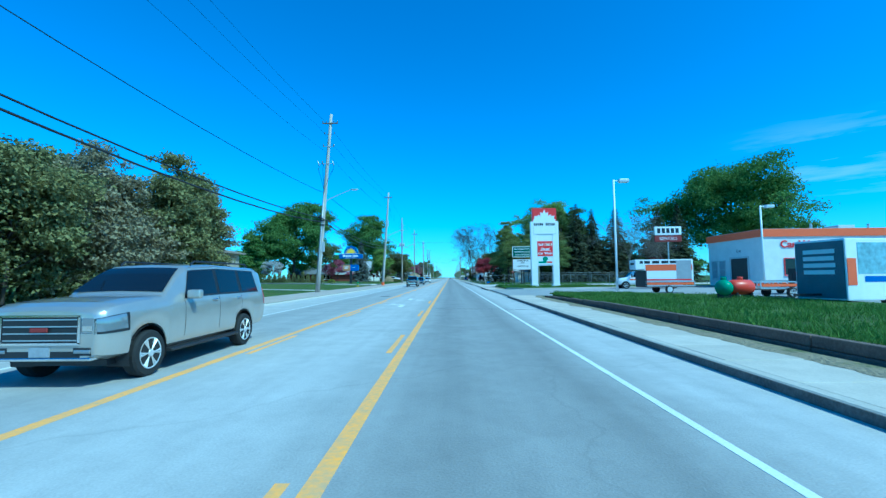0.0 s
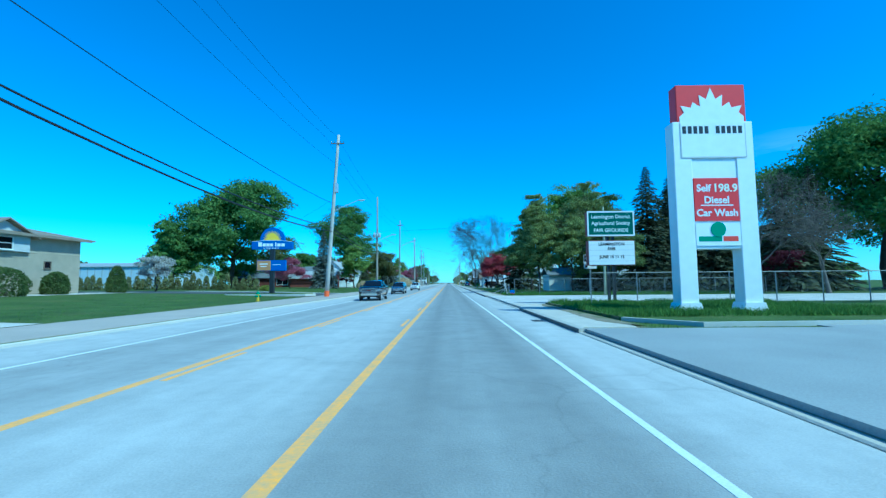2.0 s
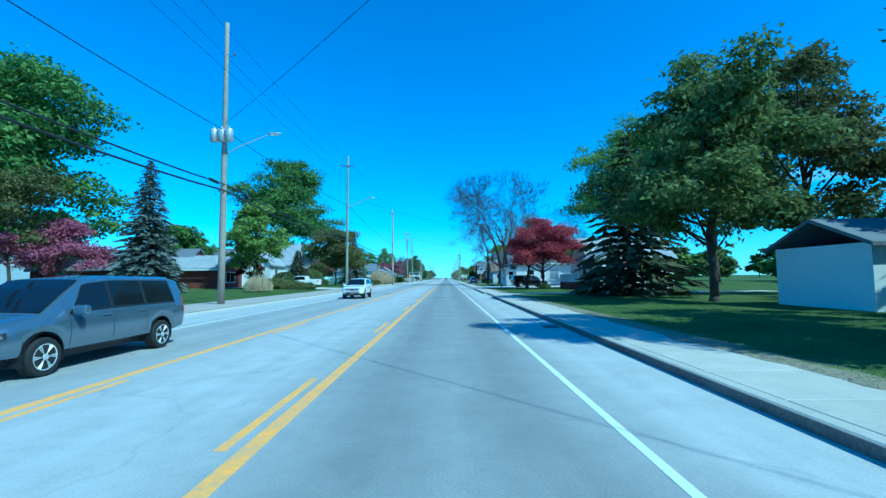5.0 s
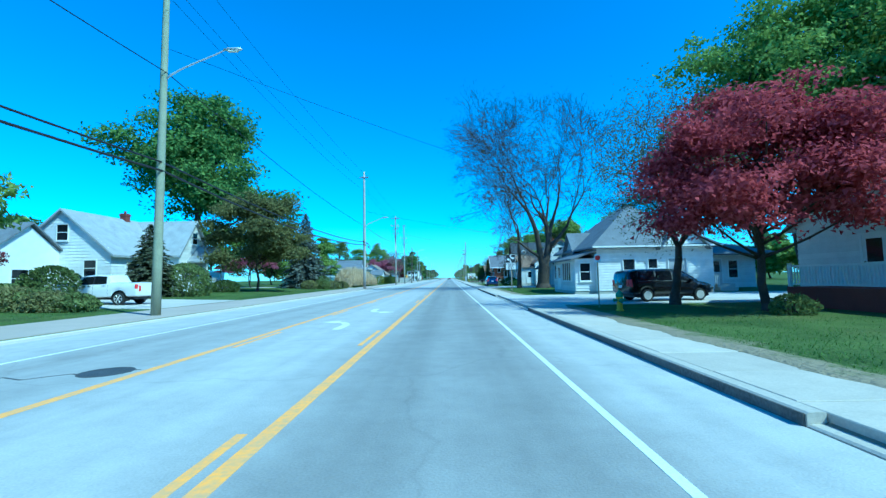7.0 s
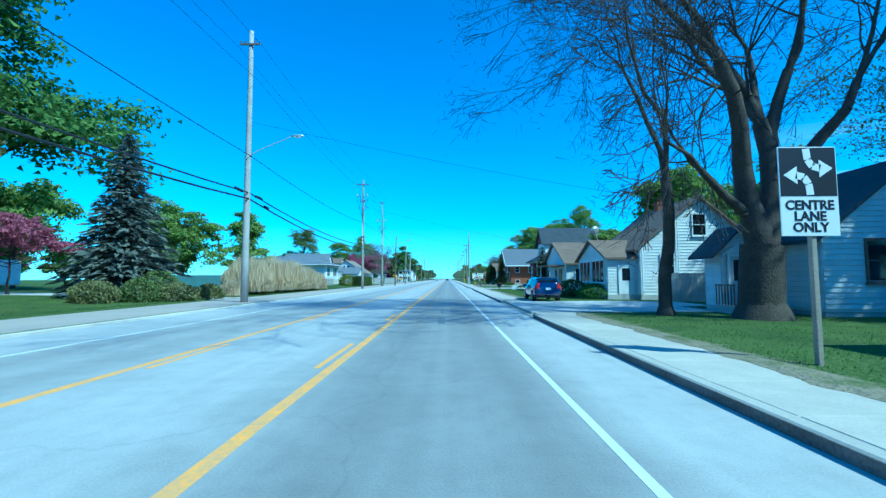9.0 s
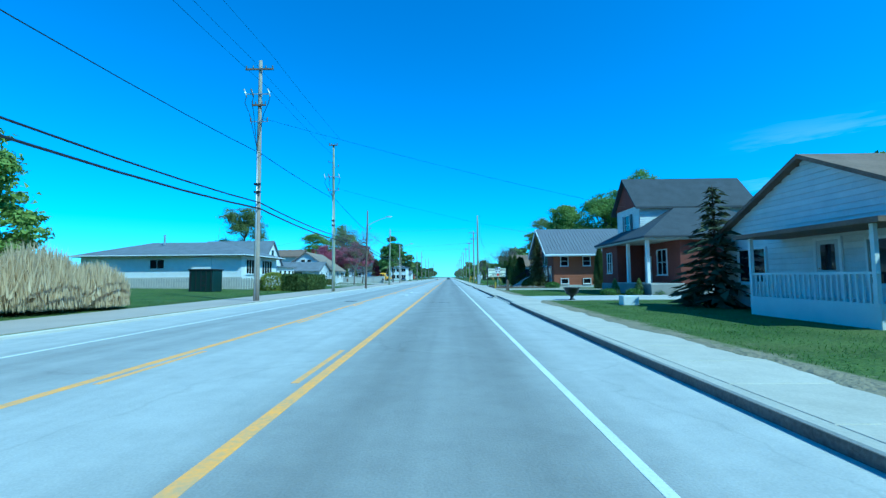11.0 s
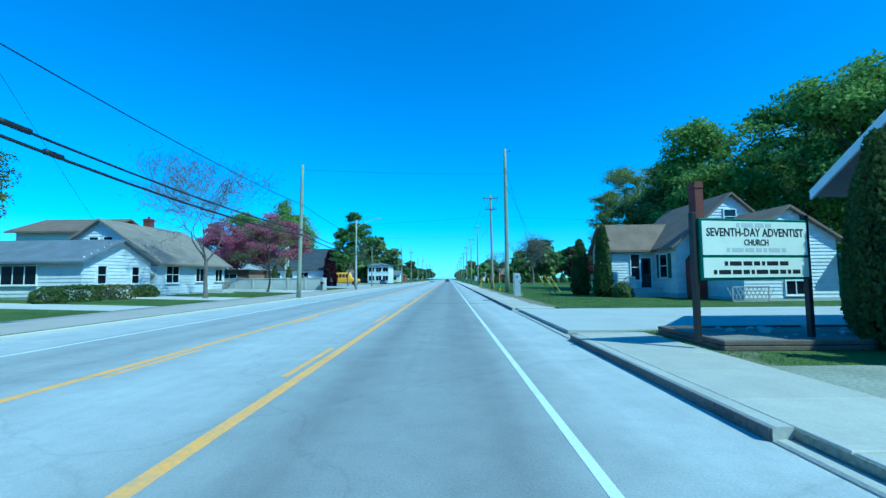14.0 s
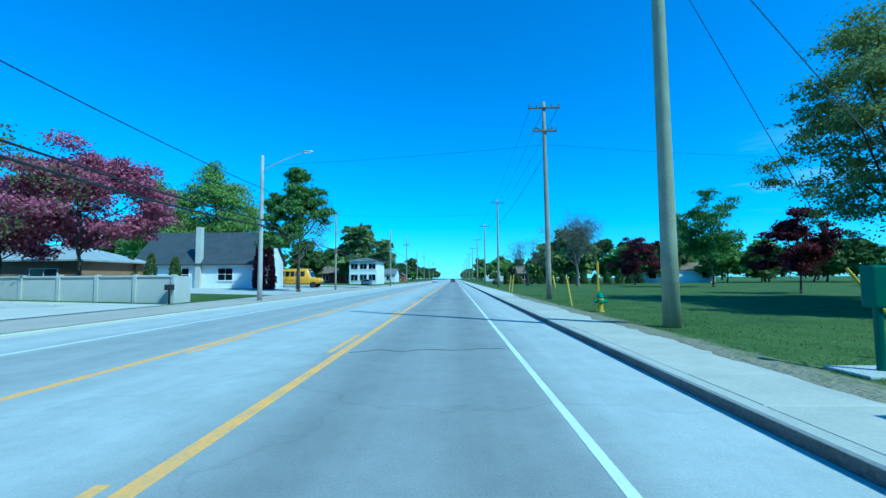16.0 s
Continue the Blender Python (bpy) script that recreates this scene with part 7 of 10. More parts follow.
shrub("garden_shrub", -24.4, 168.6, 2.2, 1.9, 3.0, LEAF_OLIVE, "loose grey-green garden shrub", 4500, 0.11, "dome", 80, group="garden shrubs")
shrub("clipped_shrub", -26.0, 178.5, 1.6, 1.2, 1.4, LEAF_DARK, "low dark rounded shrub", 2200, 0.09, "dome", 82)
leafy("oak_tree", -40.5, 196.5, 30.5, 13.0, LEAF_GREEN, "very tall spreading tree behind the house", 24000, 0.46, 0.2, 0.2, 36, 83, lean=1.0)
leafy("maple_tree", -23.6, 181.7, 12.0, 6.1, LEAF_BROWN, "rounded bronze-green maple on the lawn", 24000, 0.26, 0.13, 0.12, 44, 84)
conifer("spruce_tree", -23.5, 199.0, 12.3, 3.7, LEAF_BLUE, "dense blue spruce on the lawn", 85, 4.6, cards_each=40, fine=0.55)
for k, (x, y, r, h) in enumerate(((-21.0, 193.5, 1.2, 1.3), (-19.6, 195.4, 1.1, 1.5), (-18.6, 197.4, 1.3, 1.2), (-20.5, 198.4, 1.4, 2.0), (-17.8, 200.2, 1.0, 1.1))):
    shrub("garden_shrub", x, y, r, r, h, LEAF_OLIVE if k % 2 else LEAF_CEDAR, "low loose shrub below the spruce", 1900, 0.09, "dome", 180 + k, group="spruce shrubs")
leafy("cherry_tree", -33.0, 200.0, 6.0, 4.4, LEAF_PINK, "cherry tree in pale pink blossom", 6000, 0.18, 0.12, 0.2, 20, 86)
for k, (x, y, h, r) in enumerate(((-36, 226, 12, 4.5), (-42, 230, 13, 5), (-30, 232, 11, 4.0), (-50, 236, 13, 6), (-60, 225, 14, 6))):
    leafy("willow_tree", x, y, h, r, LEAF_OLIVE if k % 2 else LEAF_FRESH, "soft green willow behind a fence", 6500, 0.30, 0.12, 0.04, 24, 190 + k, group="willows")

# tall dry reeds
def reeds(x, y, rx, ry, h, n, seed):
    rng = np.random.default_rng(seed)
    t = thing("pampas_grass", x, y, ground_z(x), "dense clump of tall dry golden reeds", "reeds", "reed clumps")
    a, q = rng.random(n) * 6.2832, np.sqrt(rng.random(n))
    hh = h * rng.uniform(0.6, 1.05, n) * (1 - 0.5 * q ** 2.5)
    P = np.stack([rx * q * np.cos(a), ry * q * np.sin(a), hh * 0.5], 1)
    U = np.stack([rng.normal(size=n) * 0.14, rng.normal(size=n) * 0.14, np.ones(n)], 1) * (hh * 0.5)[:, None]
    V = unit(rng.normal(size=(n, 3)) * np.array([1, 1, 0.05])) * 0.016
    top = rng.random(n) < 0.35
    V[top] *= 2.6
    U[top] *= 0.5
    P[top, 2] = hh[top] * 0.8
    cards("stalks", P, U, V, PAMPAS, t)


for k, (x, y, rx, ry, h) in enumerate(((-19.2, 209.5, 2.2, 3.0, 3.6), (-19.0, 214.5, 2.2, 3.0, 3.8), (-18.8, 219.5, 2.1, 3.0, 3.6), (-18.4, 224.0, 1.7, 2.4, 3.0), (-17.8, 226.8, 1.3, 1.6, 2.3))):
    reeds(x, y, rx, ry, h, 6500, 200 + k)
reeds(-21.4, 139.4, 1.5, 1.8, 2.0, 1600, 208)
reeds(-17.6, 203.0, 0.8, 0.8, 1.7, 600, 207)

# far side, north end
leafy("ash_tree", -42.0, 292.0, 15.2, 6.2, LEAF_OLIVE, "open-crowned green ash behind houses", 7000, 0.24, 0.13, 0.3, 26, 91)
leafy("bronze_maple", -21.0, 309.5, 9.0, 4.6, LEAF_BROWN, "bronze budding maple by a wall", 1500, 0.14, 0.13, 0.18, 22, 92)
shrub("clipped_hedge", -18.0, 259.3, 0.95, 5.2, 1.85, LEAF_DARK, "clipped dark green hedge by the verge", 22000, 0.115, "block", 93, category="hedge")
shrub("forsythia", -20.2, 254.6, 1.7, 1.3, 2.1, LEAF_YELLOW, "loose green-yellow forsythia bush", 3200, 0.09, "dome", 94)
for k, (x, y) in enumerate(((-24.2, 290.0), (-24.3, 293.6), (-24.2, 287.2), (-24.0, 284.6))):
    shrub("clipped_shrub", x, y, 0.9, 0.9, 1.0, LEAF_DARK if k else LEAF_BROWN, "small clipped shrub before a white house", 1500, 0.08, "dome" if k % 2 else "block", 210 + k, group="house shrubs")
bare_tree("bare_tree", -19.4, 293.6, 12.4, 0.72, "leafless grey tree by a driveway", 95, 7, 0.17, 4, BARK_PALE, 3500, LEAF_GREY, 0.22)
leafy("crab_apple_tree", -26.5, 322.6, 10.6, 6.2, LEAF_PINK, "wide crab-apple tree in deep pink blossom", 26000, 0.20, 0.12, 0.24, 40, 96)
leafy("crab_apple_tree", -33.5, 323.6, 10.0, 4.4, LEAF_PINK, "crab-apple tree in deep pink blossom behind a wall", 12000, 0.20, 0.12, 0.24, 26, 97)
leafy("poplar_tree", -39.0, 362.0, 20.0, 8.0, LEAF_FRESH, "tall fresh green tree behind a house", 15000, 0.32, 0.14, 0.14, 30, 98)
leafy("poplar_tree", -50.0, 364.0, 18.0, 7.0, LEAF_FRESH, "tall fresh green tree behind a house", 9000, 0.32, 0.14, 0.14, 26, 99)
leafy("poplar_tree", -17.8, 342.5, 14.6, 4.3, LEAF_GREEN, "tall narrow green tree by the bus yard", 12000, 0.30, 0.13, 0.16, 26, 211)
bare_tree("bare_tree", -21.5, 352.0, 12.5, 0.55, "leafless grey tree by the bus yard", 212, 6, 0.15, 3, BARK_PALE, 1800, LEAF_GREY, 0.24)
shrub("purple_beech", -24.2, 347.5, 1.5, 1.5, 7.4, LEAF_PURPLE, "columnar dark purple beech", 4000, 0.18, "column", 213, category="tree")
for k, x in enumerate((-39.5, -36.8, -33.4, -31.2, -28.6)):
    shrub("columnar_cedar", x, 336.5, 0.75, 0.75, 3.6 + 0.3 * (k % 2), LEAF_DARK, "clipped columnar cedar before a house", 1300, 0.12, "column", 220 + k, group="house cedars", category="tree")

# near side, south end: behind the forecourt and the fairground
leafy("maple_tree", 70.0, 103.0, 29.0, 18.0, LEAF_GREEN, "huge dark green maple behind the forecourt", 34000, 0.46, 0.22, 0.20, 64, 301)
for k, (x, y, h, r) in enumerate(((29.2, 97.0, 18.9, 5.0), (33.2, 98.0, 17.8, 4.8), (38.6, 97.5, 18.2, 5.0), (24.5, 106.0, 15.0, 4.4))):
    conifer("spruce_tree", x, y, h, r, LEAF_SPRUCE, "tall dark green spruce at the field's edge", 310 + k, 3.0, group="field spruces", cards_each=26, fine=0.68)
bare_tree("bare_tree", 36.0, 84.0, 14.8, 0.62, "leafless grey tree behind the fence", 320, 7, 0.24, 4, BARK_PALE, 3000, LEAF_GREY, 0.24)
bare_tree("bare_tree", 42.0, 82.0, 13.0, 0.62, "leafless grey tree behind the fence", 321, 7, 0.22, 4, BARK_PALE, 3000, LEAF_GREY, 0.24)
leafy("plum_tree", 44.5, 92.0, 6.0, 3.4, LEAF_PURPLE, "dark plum tree behind the fence", 3500, 0.22, 0.12, 0.16, 14, 322)
leafy("willow_tree", 13.1, 98.0, 14.6, 3.9, LEAF_WILLOW, "soft yellow-green willow behind a fence", 19000, 0.20, 0.12, 0.10, 40, 323, open_crown=0.6)
leafy("willow_tree", 17.6, 96.0, 11.6, 3.9, LEAF_WILLOW, "olive green willow behind a fence", 14000, 0.20, 0.12, 0.10, 34, 324, open_crown=0.6)
leafy("ash_tree", 21.3, 100.0, 17.0, 4.2, LEAF_WILLOW, "tall thin-crowned ash behind a fence", 8000, 0.19, 0.12, 0.30, 30, 325, open_crown=1.0)
leafy("maple_tree", 15.6, 116.0, 15.5, 5.6, LEAF_OLIVE, "green maple on the lawn", 15000, 0.28, 0.15, 0.10, 30, 326)
leafy("maple_tree", 23.5, 95.0, 10.6, 4.4, LEAF_OLIVE, "olive green maple behind a fence", 12000, 0.20, 0.14, 0.14, 24, 327)
conifer("pine_tree", 15.0, 126.0, 13.6, 5.0, LEAF_SPRUCE, "broad dark pine on the lawn", 328, 1.8, group="pines", cards_each=14)
leafy("bronze_maple", 28.0, 124.0, 19.0, 6.0, LEAF_BROWN, "tall bronze maple behind others", 9000, 0.32, 0.15, 0.15, 26, 329)
leafy("maple_tree", 41.0, 156.5, 27.0, 8.5, LEAF_DARK, "tall dark maple behind a house", 9000, 0.44, 0.15, 0.15, 26, 330)

for k, (x, y, h, r) in enumerate(((30, 112, 11, 5), (38, 110, 12, 5.5), (46, 108, 10, 5), (54, 112, 12, 6), (62, 118, 13, 6), (82, 104, 14, 7), (94, 110, 15, 7))):
    leafy("background_tree", x, y, h, r, LEAF_DARK if k % 2 else LEAF_OLIVE, "dark green tree behind the fair ground", 5000, 0.34, 0.14, 0.02, 24, 430 + k, group="background trees")
for k, (x, y, h, r) in enumerate(((47.0, 94.0, 17.5, 4.6), (52.5, 96.0, 18.5, 4.8), (34.6, 102.0, 17.0, 4.6))):
    conifer("spruce_tree", x, y, h, r, LEAF_SPRUCE, "tall dark green spruce at the field's edge", 440 + k, 2.6, group="field spruces", cards_each=13)

# near side, by the white houses
leafy("red_crab_apple", 12.6, 146.6, 9.1, 4.6, LEAF_RED, "wide burgundy-leaved crab-apple tree on the lawn", 21000, 0.17, 0.17, 0.20, 46, 342, limbs=22)
bare_tree("budding_tree", 11.2, 150.9, 10.4, 0.85, "spreading budding tree with dark limbs by the driveway", 341, 7, 0.21, 4, BARK, 20000, LEAF_BUD, 0.20, 0.10, bud_size=0.062, twig=0.5)
shrub("low_shrub", 12.3, 145.0, 0.7, 0.7, 0.7, LEAF_OLIVE, "small grey-green shrub at a tree's foot", 900, 0.07, "dome", 343)
leafy("maple_tree", 39.0, 176.0, 34.0, 13.0, LEAF_FRESH, "very tall spreading green maple behind houses", 24000, 0.42, 0.2, 0.2, 40, 344)
leafy("maple_tree", 46.0, 164.0, 28.0, 9.0, LEAF_DARK, "tall dark tree behind a house", 16000, 0.42, 0.2, 0.12, 34, 345)
conifer("spruce_tree", 34.5, 160.5, 20.0, 4.6, LEAF_SPRUCE, "tall dark spruce behind a house", 346, 2.0, group="house spruces")
bare_tree("old_willow", 9.2, 186.0, 25.0, 0.24, "very old leafless willow with hanging twigs", 351, 8, 0.27, 2, BARK, 9000, BUD_DARK, 0.30, 0.12, (-0.02, 0.0), 0.26, 0.014, twig=0.04)
bare_tree("old_willow", 12.0, 184.4, 25.5, 0.30, "very old leafless willow with thick forked limbs", 352, 8, 0.72, 3, BARK, 13000, BUD_DARK, 0.20, 0.12, (0.0, 0.0), 0.26, 0.014, twig=0.04, stems=(((-0.30, 0, 3.5), (-0.12, 0.05, 1), 4.6, 0.40), ((-0.2, 0, 3.0), (-0.75, -0.2, 0.42), 3.0, 0.20), ((0.20, 0, 2.0), (0.42, 0.0, 1), 4.4, 0.52), ((1.15, 0, 4.4), (0.9, 0.1, 0.5), 3.8, 0.26), ((0.9, 0, 3.8), (0.02, 0.35, 1), 4.4, 0.34)))
bare_tree("budding_tree", 25.0, 189.0, 17.0, 0.6, "budding grey-green tree behind the willows", 353, 7, 0.22, 3, BARK_PALE, 9000, LEAF_OLIVE, 0.22, bud_size=0.10, twig=0.5)
leafy("round_tree", 22.0, 207.0, 12.5, 4.6, LEAF_FRESH, "rounded fresh green tree behind a house", 9000, 0.28, 0.14, 0.14, 26, 354)
leafy("round_tree", 31.0, 206.0, 12.0, 5.0, LEAF_FRESH, "rounded fresh green tree behind a house", 9000, 0.28, 0.14, 0.14, 26, 355)
leafy("round_tree", 28.0, 212.0, 11.0, 4.6, LEAF_FRESH, "low fresh green tree behind a house", 6000, 0.26, 0.14, 0.1, 22, 356)
shrub("low_shrub", 11.2, 200.5, 1.1, 1.3, 1.1, LEAF_GREEN, "low green shrub at a porch", 1800, 0.08, "dome", 357)
shrub("low_shrub", 10.6, 204.0, 1.3, 1.6, 1.4, LEAF_DARK, "low dark shrub at a porch", 2000, 0.08, "dome", 358)
conifer("garden_conifer", 13.0, 226.0, 6.0, 2.0, LEAF_SPRUCE, "small dark garden conifer by houses", 359, 3.0, group="garden conifers")
for k, (x, y, h, r) in enumerate(((24, 228, 9, 3.5), (20, 221, 8, 3.0), (36, 232, 13, 6), (40, 222, 12, 6))):
    leafy("background_tree", x, y, h, r, LEAF_FRESH if k % 2 else LEAF_GREEN, "green tree behind the gardens", 4500, 0.34, 0.14, 0.1, 20, 360 + k, group="background trees")

# near side, by the church
for k, (x, y, h, r) in enumerate(((17.8, 255.6, 4.7, 0.75), (19.2, 255.4, 4.3, 0.85))):
    shrub("columnar_cedar", x, y, r, r, h, LEAF_DARK, "dark columnar cedar before a brick house", 9000, 0.065, "column", 370 + k, group="church cedars", category="tree")
for k, (x, y, h, r) in enumerate(((9.75, 267.7, 4.6, 0.7), (11.1, 269.4, 4.3, 0.7), (10.6, 268.5, 4.4, 0.8))):
    shrub("columnar_cedar", x, y, r, r, h, LEAF_DARK, "dark columnar cedar beside the church", 9000, 0.06, "column", 374 + k, group="church cedars", category="tree")
conifer("cypress_tree", 12.1, 263.5, 7.0, 1.35, LEAF_BROWN, "half-browned ragged cypress against the church wall", 378, 5.0, group="cypresses", cards_each=26, fine=0.6)
shrub("low_shrub", 13.4, 260.6, 0.9, 0.9, 0.75, LEAF_GREEN, "low clipped green shrub at the church corner", 1500, 0.08, "dome", 379)
shrub("low_shrub", 11.0, 263.4, 1.0, 0.8, 1.2, LEAF_DARK, "loose green shrub at the church wall", 1800, 0.09, "dome", 380)
for k, (x, y, h, r, m) in enumerate(((33.0, 292.0, 19.5, 6.6, LEAF_FRESH), (39.0, 289.0, 22.0, 7.0, LEAF_FRESH), (27.5, 303.0, 17.5, 6.4, LEAF_FRESH), (35.0, 300.0, 20.5, 7.5, LEAF_GREEN), (27.0, 310.0, 14.5, 5.4, LEAF_OLIVE), (31.0, 314.0, 16.0, 6.5, LEAF_FRESH), (42.0, 308.0, 19.0, 7.5, LEAF_OLIVE))):
    leafy("maple_tree", x, y, h, r, m, "tall spring-green maple behind the houses", 13000, 0.30, 0.15, 0.08, 34, 390 + k, group="maples behind the church")
for k, (x, y, h, r) in enumerate(((12.4, 297.4, 4.9, 0.85), (12.75, 292.6, 5.6, 0.72))):
    shrub("columnar_cedar", x, y, r, r, h, LEAF_DARK, "tall dark columnar cedar by a white house", 5000, 0.12, "column", 400 + k, group="house cedars", category="tree")
shrub("low_shrub", 13.7, 291.4, 0.7, 0.7, 1.1, LEAF_OLIVE, "rounded green shrub by a white house", 1800, 0.08, "dome", 402)

# near side, north end: the park lawn
leafy("ash_tree", 25.5, 317.0, 17.5, 6.0, LEAF_WILLOW, "spreading ash with fresh sparse leaves", 24000, 0.16, 0.12, 0.10, 50, 411, open_crown=0.9)
leafy("young_maple", 37.5, 355.0, 14.0, 4.6, LEAF_GREEN, "open-crowned green maple on the lawn", 9000, 0.26, 0.10, 0.12, 28, 412)
leafy("purple_beech", 36.0, 378.0, 9.2, 4.2, LEAF_PURPLE, "round dark purple beech on the lawn", 7000, 0.26, 0.12, 0.06, 20, 413)
leafy("purple_beech", 30.0, 330.0, 7.2, 3.0, LEAF_PURPLE, "round dark purple beech on the lawn", 7000, 0.22, 0.12, 0.06, 20, 414)
bare_tree("cherry_tree", 22.0, 368.0, 13.6, 0.9, "wide grey budding cherry on the lawn", 415, 7, 0.30, 5, BARK_PALE, 9000, LEAF_GREY, 0.16, 0.15)
bare_tree("cherry_tree", 14.0, 372.0, 9.0, 0.9, "grey budding cherry on the lawn", 416, 6, 0.2, 4, BARK_PALE, 3000, LEAF_GREY, 0.18, 0.1)
for k in range(14):
    shrub("cedar_screen", 10.5 + 2.6 * k, 395.0 + 0.6 * math.sin(k), 1.0, 1.0, 2.6 + 0.4 * math.sin(k * 1.9), LEAF_DARK, "cedar in a far hedge across the lawn", 500, 0.22, "column", 420 + k, group="far hedge")

# distance: trees lining the road to the horizon
rng = random.Random(11)
made = {}
for k in range(96):
    side = 1 if k % 2 else -1
    y = 395 + k * 6.5 + rng.uniform(-8, 8)
    x = side * (18 + abs(rng.gauss(0, 22)) + (0 if y > 520 else 6)) - 4
    if side > 0 and y < 430:
        x += 40
    kind = k % 4
    if kind not in made:
        made[kind] = leafy("distant_tree", x, y, 12.0, 5.2, (LEAF_GREEN, LEAF_FRESH, LEAF_DARK, LEAF_OLIVE)[kind], "distant green roadside tree", 850, 1.25, 0.14, 0.02, 20, 500 + kind, group="distant trees", limbs=4)
    else:
        s = rng.uniform(0.7, 1.25)
        copy_thing(made[kind], pose(x, y, ground_z(x), 0, 0, rng.uniform(0, 360)) @ Matrix.Diagonal((s * rng.uniform(0.9, 1.2), s, s, 1)))
for k in range(70):
    a = k / 69
    x = -260 + 520 * a
    if -26 < x < 30:
        continue
    y = 440 + rng.uniform(-30, 60) if abs(x) < 130 else 300 + rng.uniform(-60, 80)
    s = rng.uniform(0.8, 1.35)
    copy_thing(made[k % 4], pose(x, y, ground_z(x), 0, 0, rng.uniform(0, 360)) @ Matrix.Diagonal((s * 1.3, s * 1.2, s, 1)))

for k in range(34):
    x, y = 44 + 4.6 * k + rng.uniform(-2, 2), 402 + rng.uniform(-8, 12) - 0.5 * k
    s = rng.uniform(0.65, 1.0)
    copy_thing(made[k % 4], pose(x, y, ground_z(x), 0, 0, rng.uniform(0, 360)) @ Matrix.Diagonal((s * 1.25, s * 1.2, s, 1)))
for k in range(26):
    x, y = 62 + rng.uniform(0, 26), 140 + 8.5 * k + rng.uniform(-3, 3)
    s = rng.uniform(0.6, 0.95)
    copy_thing(made[k % 4], pose(x, y, ground_z(x), 0, 0, rng.uniform(0, 360)) @ Matrix.Diagonal((s * 1.3, s * 1.3, s, 1)))

# ---- vehicles ----
class Shell:
    """A car body drawn from cross-sections along its length (rear 0, front L)."""

    def __init__(self, rows, arches=(), nose=0.0):
        self.r = np.array(rows, float)   # y, bottom, belt, top, half width, half width of the roof
        self.arches, self.nose = arches, nose   # arches: (y, height of the hub, radius); nose: depth of the rounded front corners

    def half(self, y):
        zb, zl, zt, w, wt = (float(np.interp(y, self.r[:, 0], self.r[:, k])) for k in range(1, 6))
        for a, zc, rad in self.arches:
            if abs(y - a) < rad:
                zb = max(zb, zc + math.sqrt(rad * rad - (y - a) ** 2))
        if self.nose:
            e = min(1.0, max(0.0, (y - self.r[-1, 0] + self.nose) / self.nose))
            g = min(1.0, max(0.0, (self.r[0, 0] + 0.2 - y) / 0.2))
            k = 1 - 0.19 * (1 - math.sqrt(1 - e * e)) - 0.07 * (1 - math.sqrt(1 - g * g))
            w, wt = w * k, wt * k
        cap = min(0.07, max(0.012, (zt - zl) * 0.4))
        zb = min(zb, zl - 0.16)
        return [(0.0, zb), (0.80 * w, zb), (0.955 * w, zb + min(0.07, 0.10 * (zl - zb))), (0.985 * w, zb + min(0.22, 0.3 * (zl - zb))), (1.0 * w, zb + (zl - zb) * 0.55), (0.993 * w, zl - 0.10), (0.965 * w, zl), (wt, zt - cap), (wt - 0.09, zt - cap * 0.25), (wt * 0.55, zt), (0.0, zt + 0.012)]

    def point(self, y, s, side=1, off=0.0):
        h = self.half(y)
        k = int(min(s, len(h) - 1.001))
        f = s - k
        x, z = h[k][0] + (h[k + 1][0] - h[k][0]) * f, h[k][1] + (h[k + 1][1] - h[k][1]) * f
        dx, dz = h[k + 1][0] - h[k][0], h[k + 1][1] - h[k][1]
        n = math.hypot(dx, dz) or 1
        return Vector((side * (x + off * dz / n), y, z - off * dx / n))

    def body(self, n=48):
        bm = bmesh.new()
        y0, y1 = self.r[0, 0], self.r[-1, 0]
        ys = list(np.linspace(y0, y1, n)) + list(self.r[:, 0])
        for a, zc, rad in self.arches:
            ys += [a + rad * math.cos(q) for q in np.linspace(0.0, math.pi, 19)] + [a - rad - 0.004, a + rad + 0.004]
        if self.nose:
            ys += [y1 - self.nose * (1 - math.sin(q)) for q in np.linspace(0.2, 1.5708, 9)] + [y0 + 0.2 * (1 - math.sin(q)) for q in np.linspace(0.2, 1.5708, 6)]
        ys = sorted({round(float(v), 4) for v in ys if y0 <= v <= y1})
        rings = []
        for y in ys:
            h = self.half(y)
            ring = [(x, y, z) for x, z in h] + [(-x, y, z) for x, z in h[-2:0:-1]]
            rings.append([bm.verts.new(p) for p in ring])
        m = len(rings[0])
        for a, b in zip(rings, rings[1:]):
            for k in range(m):
                bm.faces.new((a[k], a[(k + 1) % m], b[(k + 1) % m], b[k]))
        bm.faces.new(rings[0])
        bm.faces.new(rings[-1])
        bmesh.ops.recalc_face_normals(bm, faces=bm.faces)
        return bm

    def panel(self, ya, yb, s0, s1, side, off=0.006, lean_a=0.0, lean_b=0.0, n=6, ns=3):
        """A patch laid on the body; lean shifts its top edge along the car."""
        bm = bmesh.new()
        g = []
        for i in range(n + 1):
            col = []
            for j in range(ns + 1):
                f = j / ns
                a, b = ya + lean_a * f, yb + lean_b * f
                col.append(bm.verts.new(self.point(a + (b - a) * i / n, s0 + (s1 - s0) * f, side, off)))
            g.append(col)
        for i in range(n):
            for j in range(ns):
                bm.faces.new((g[i][j], g[i + 1][j], g[i + 1][j + 1], g[i][j + 1]))
        return bm

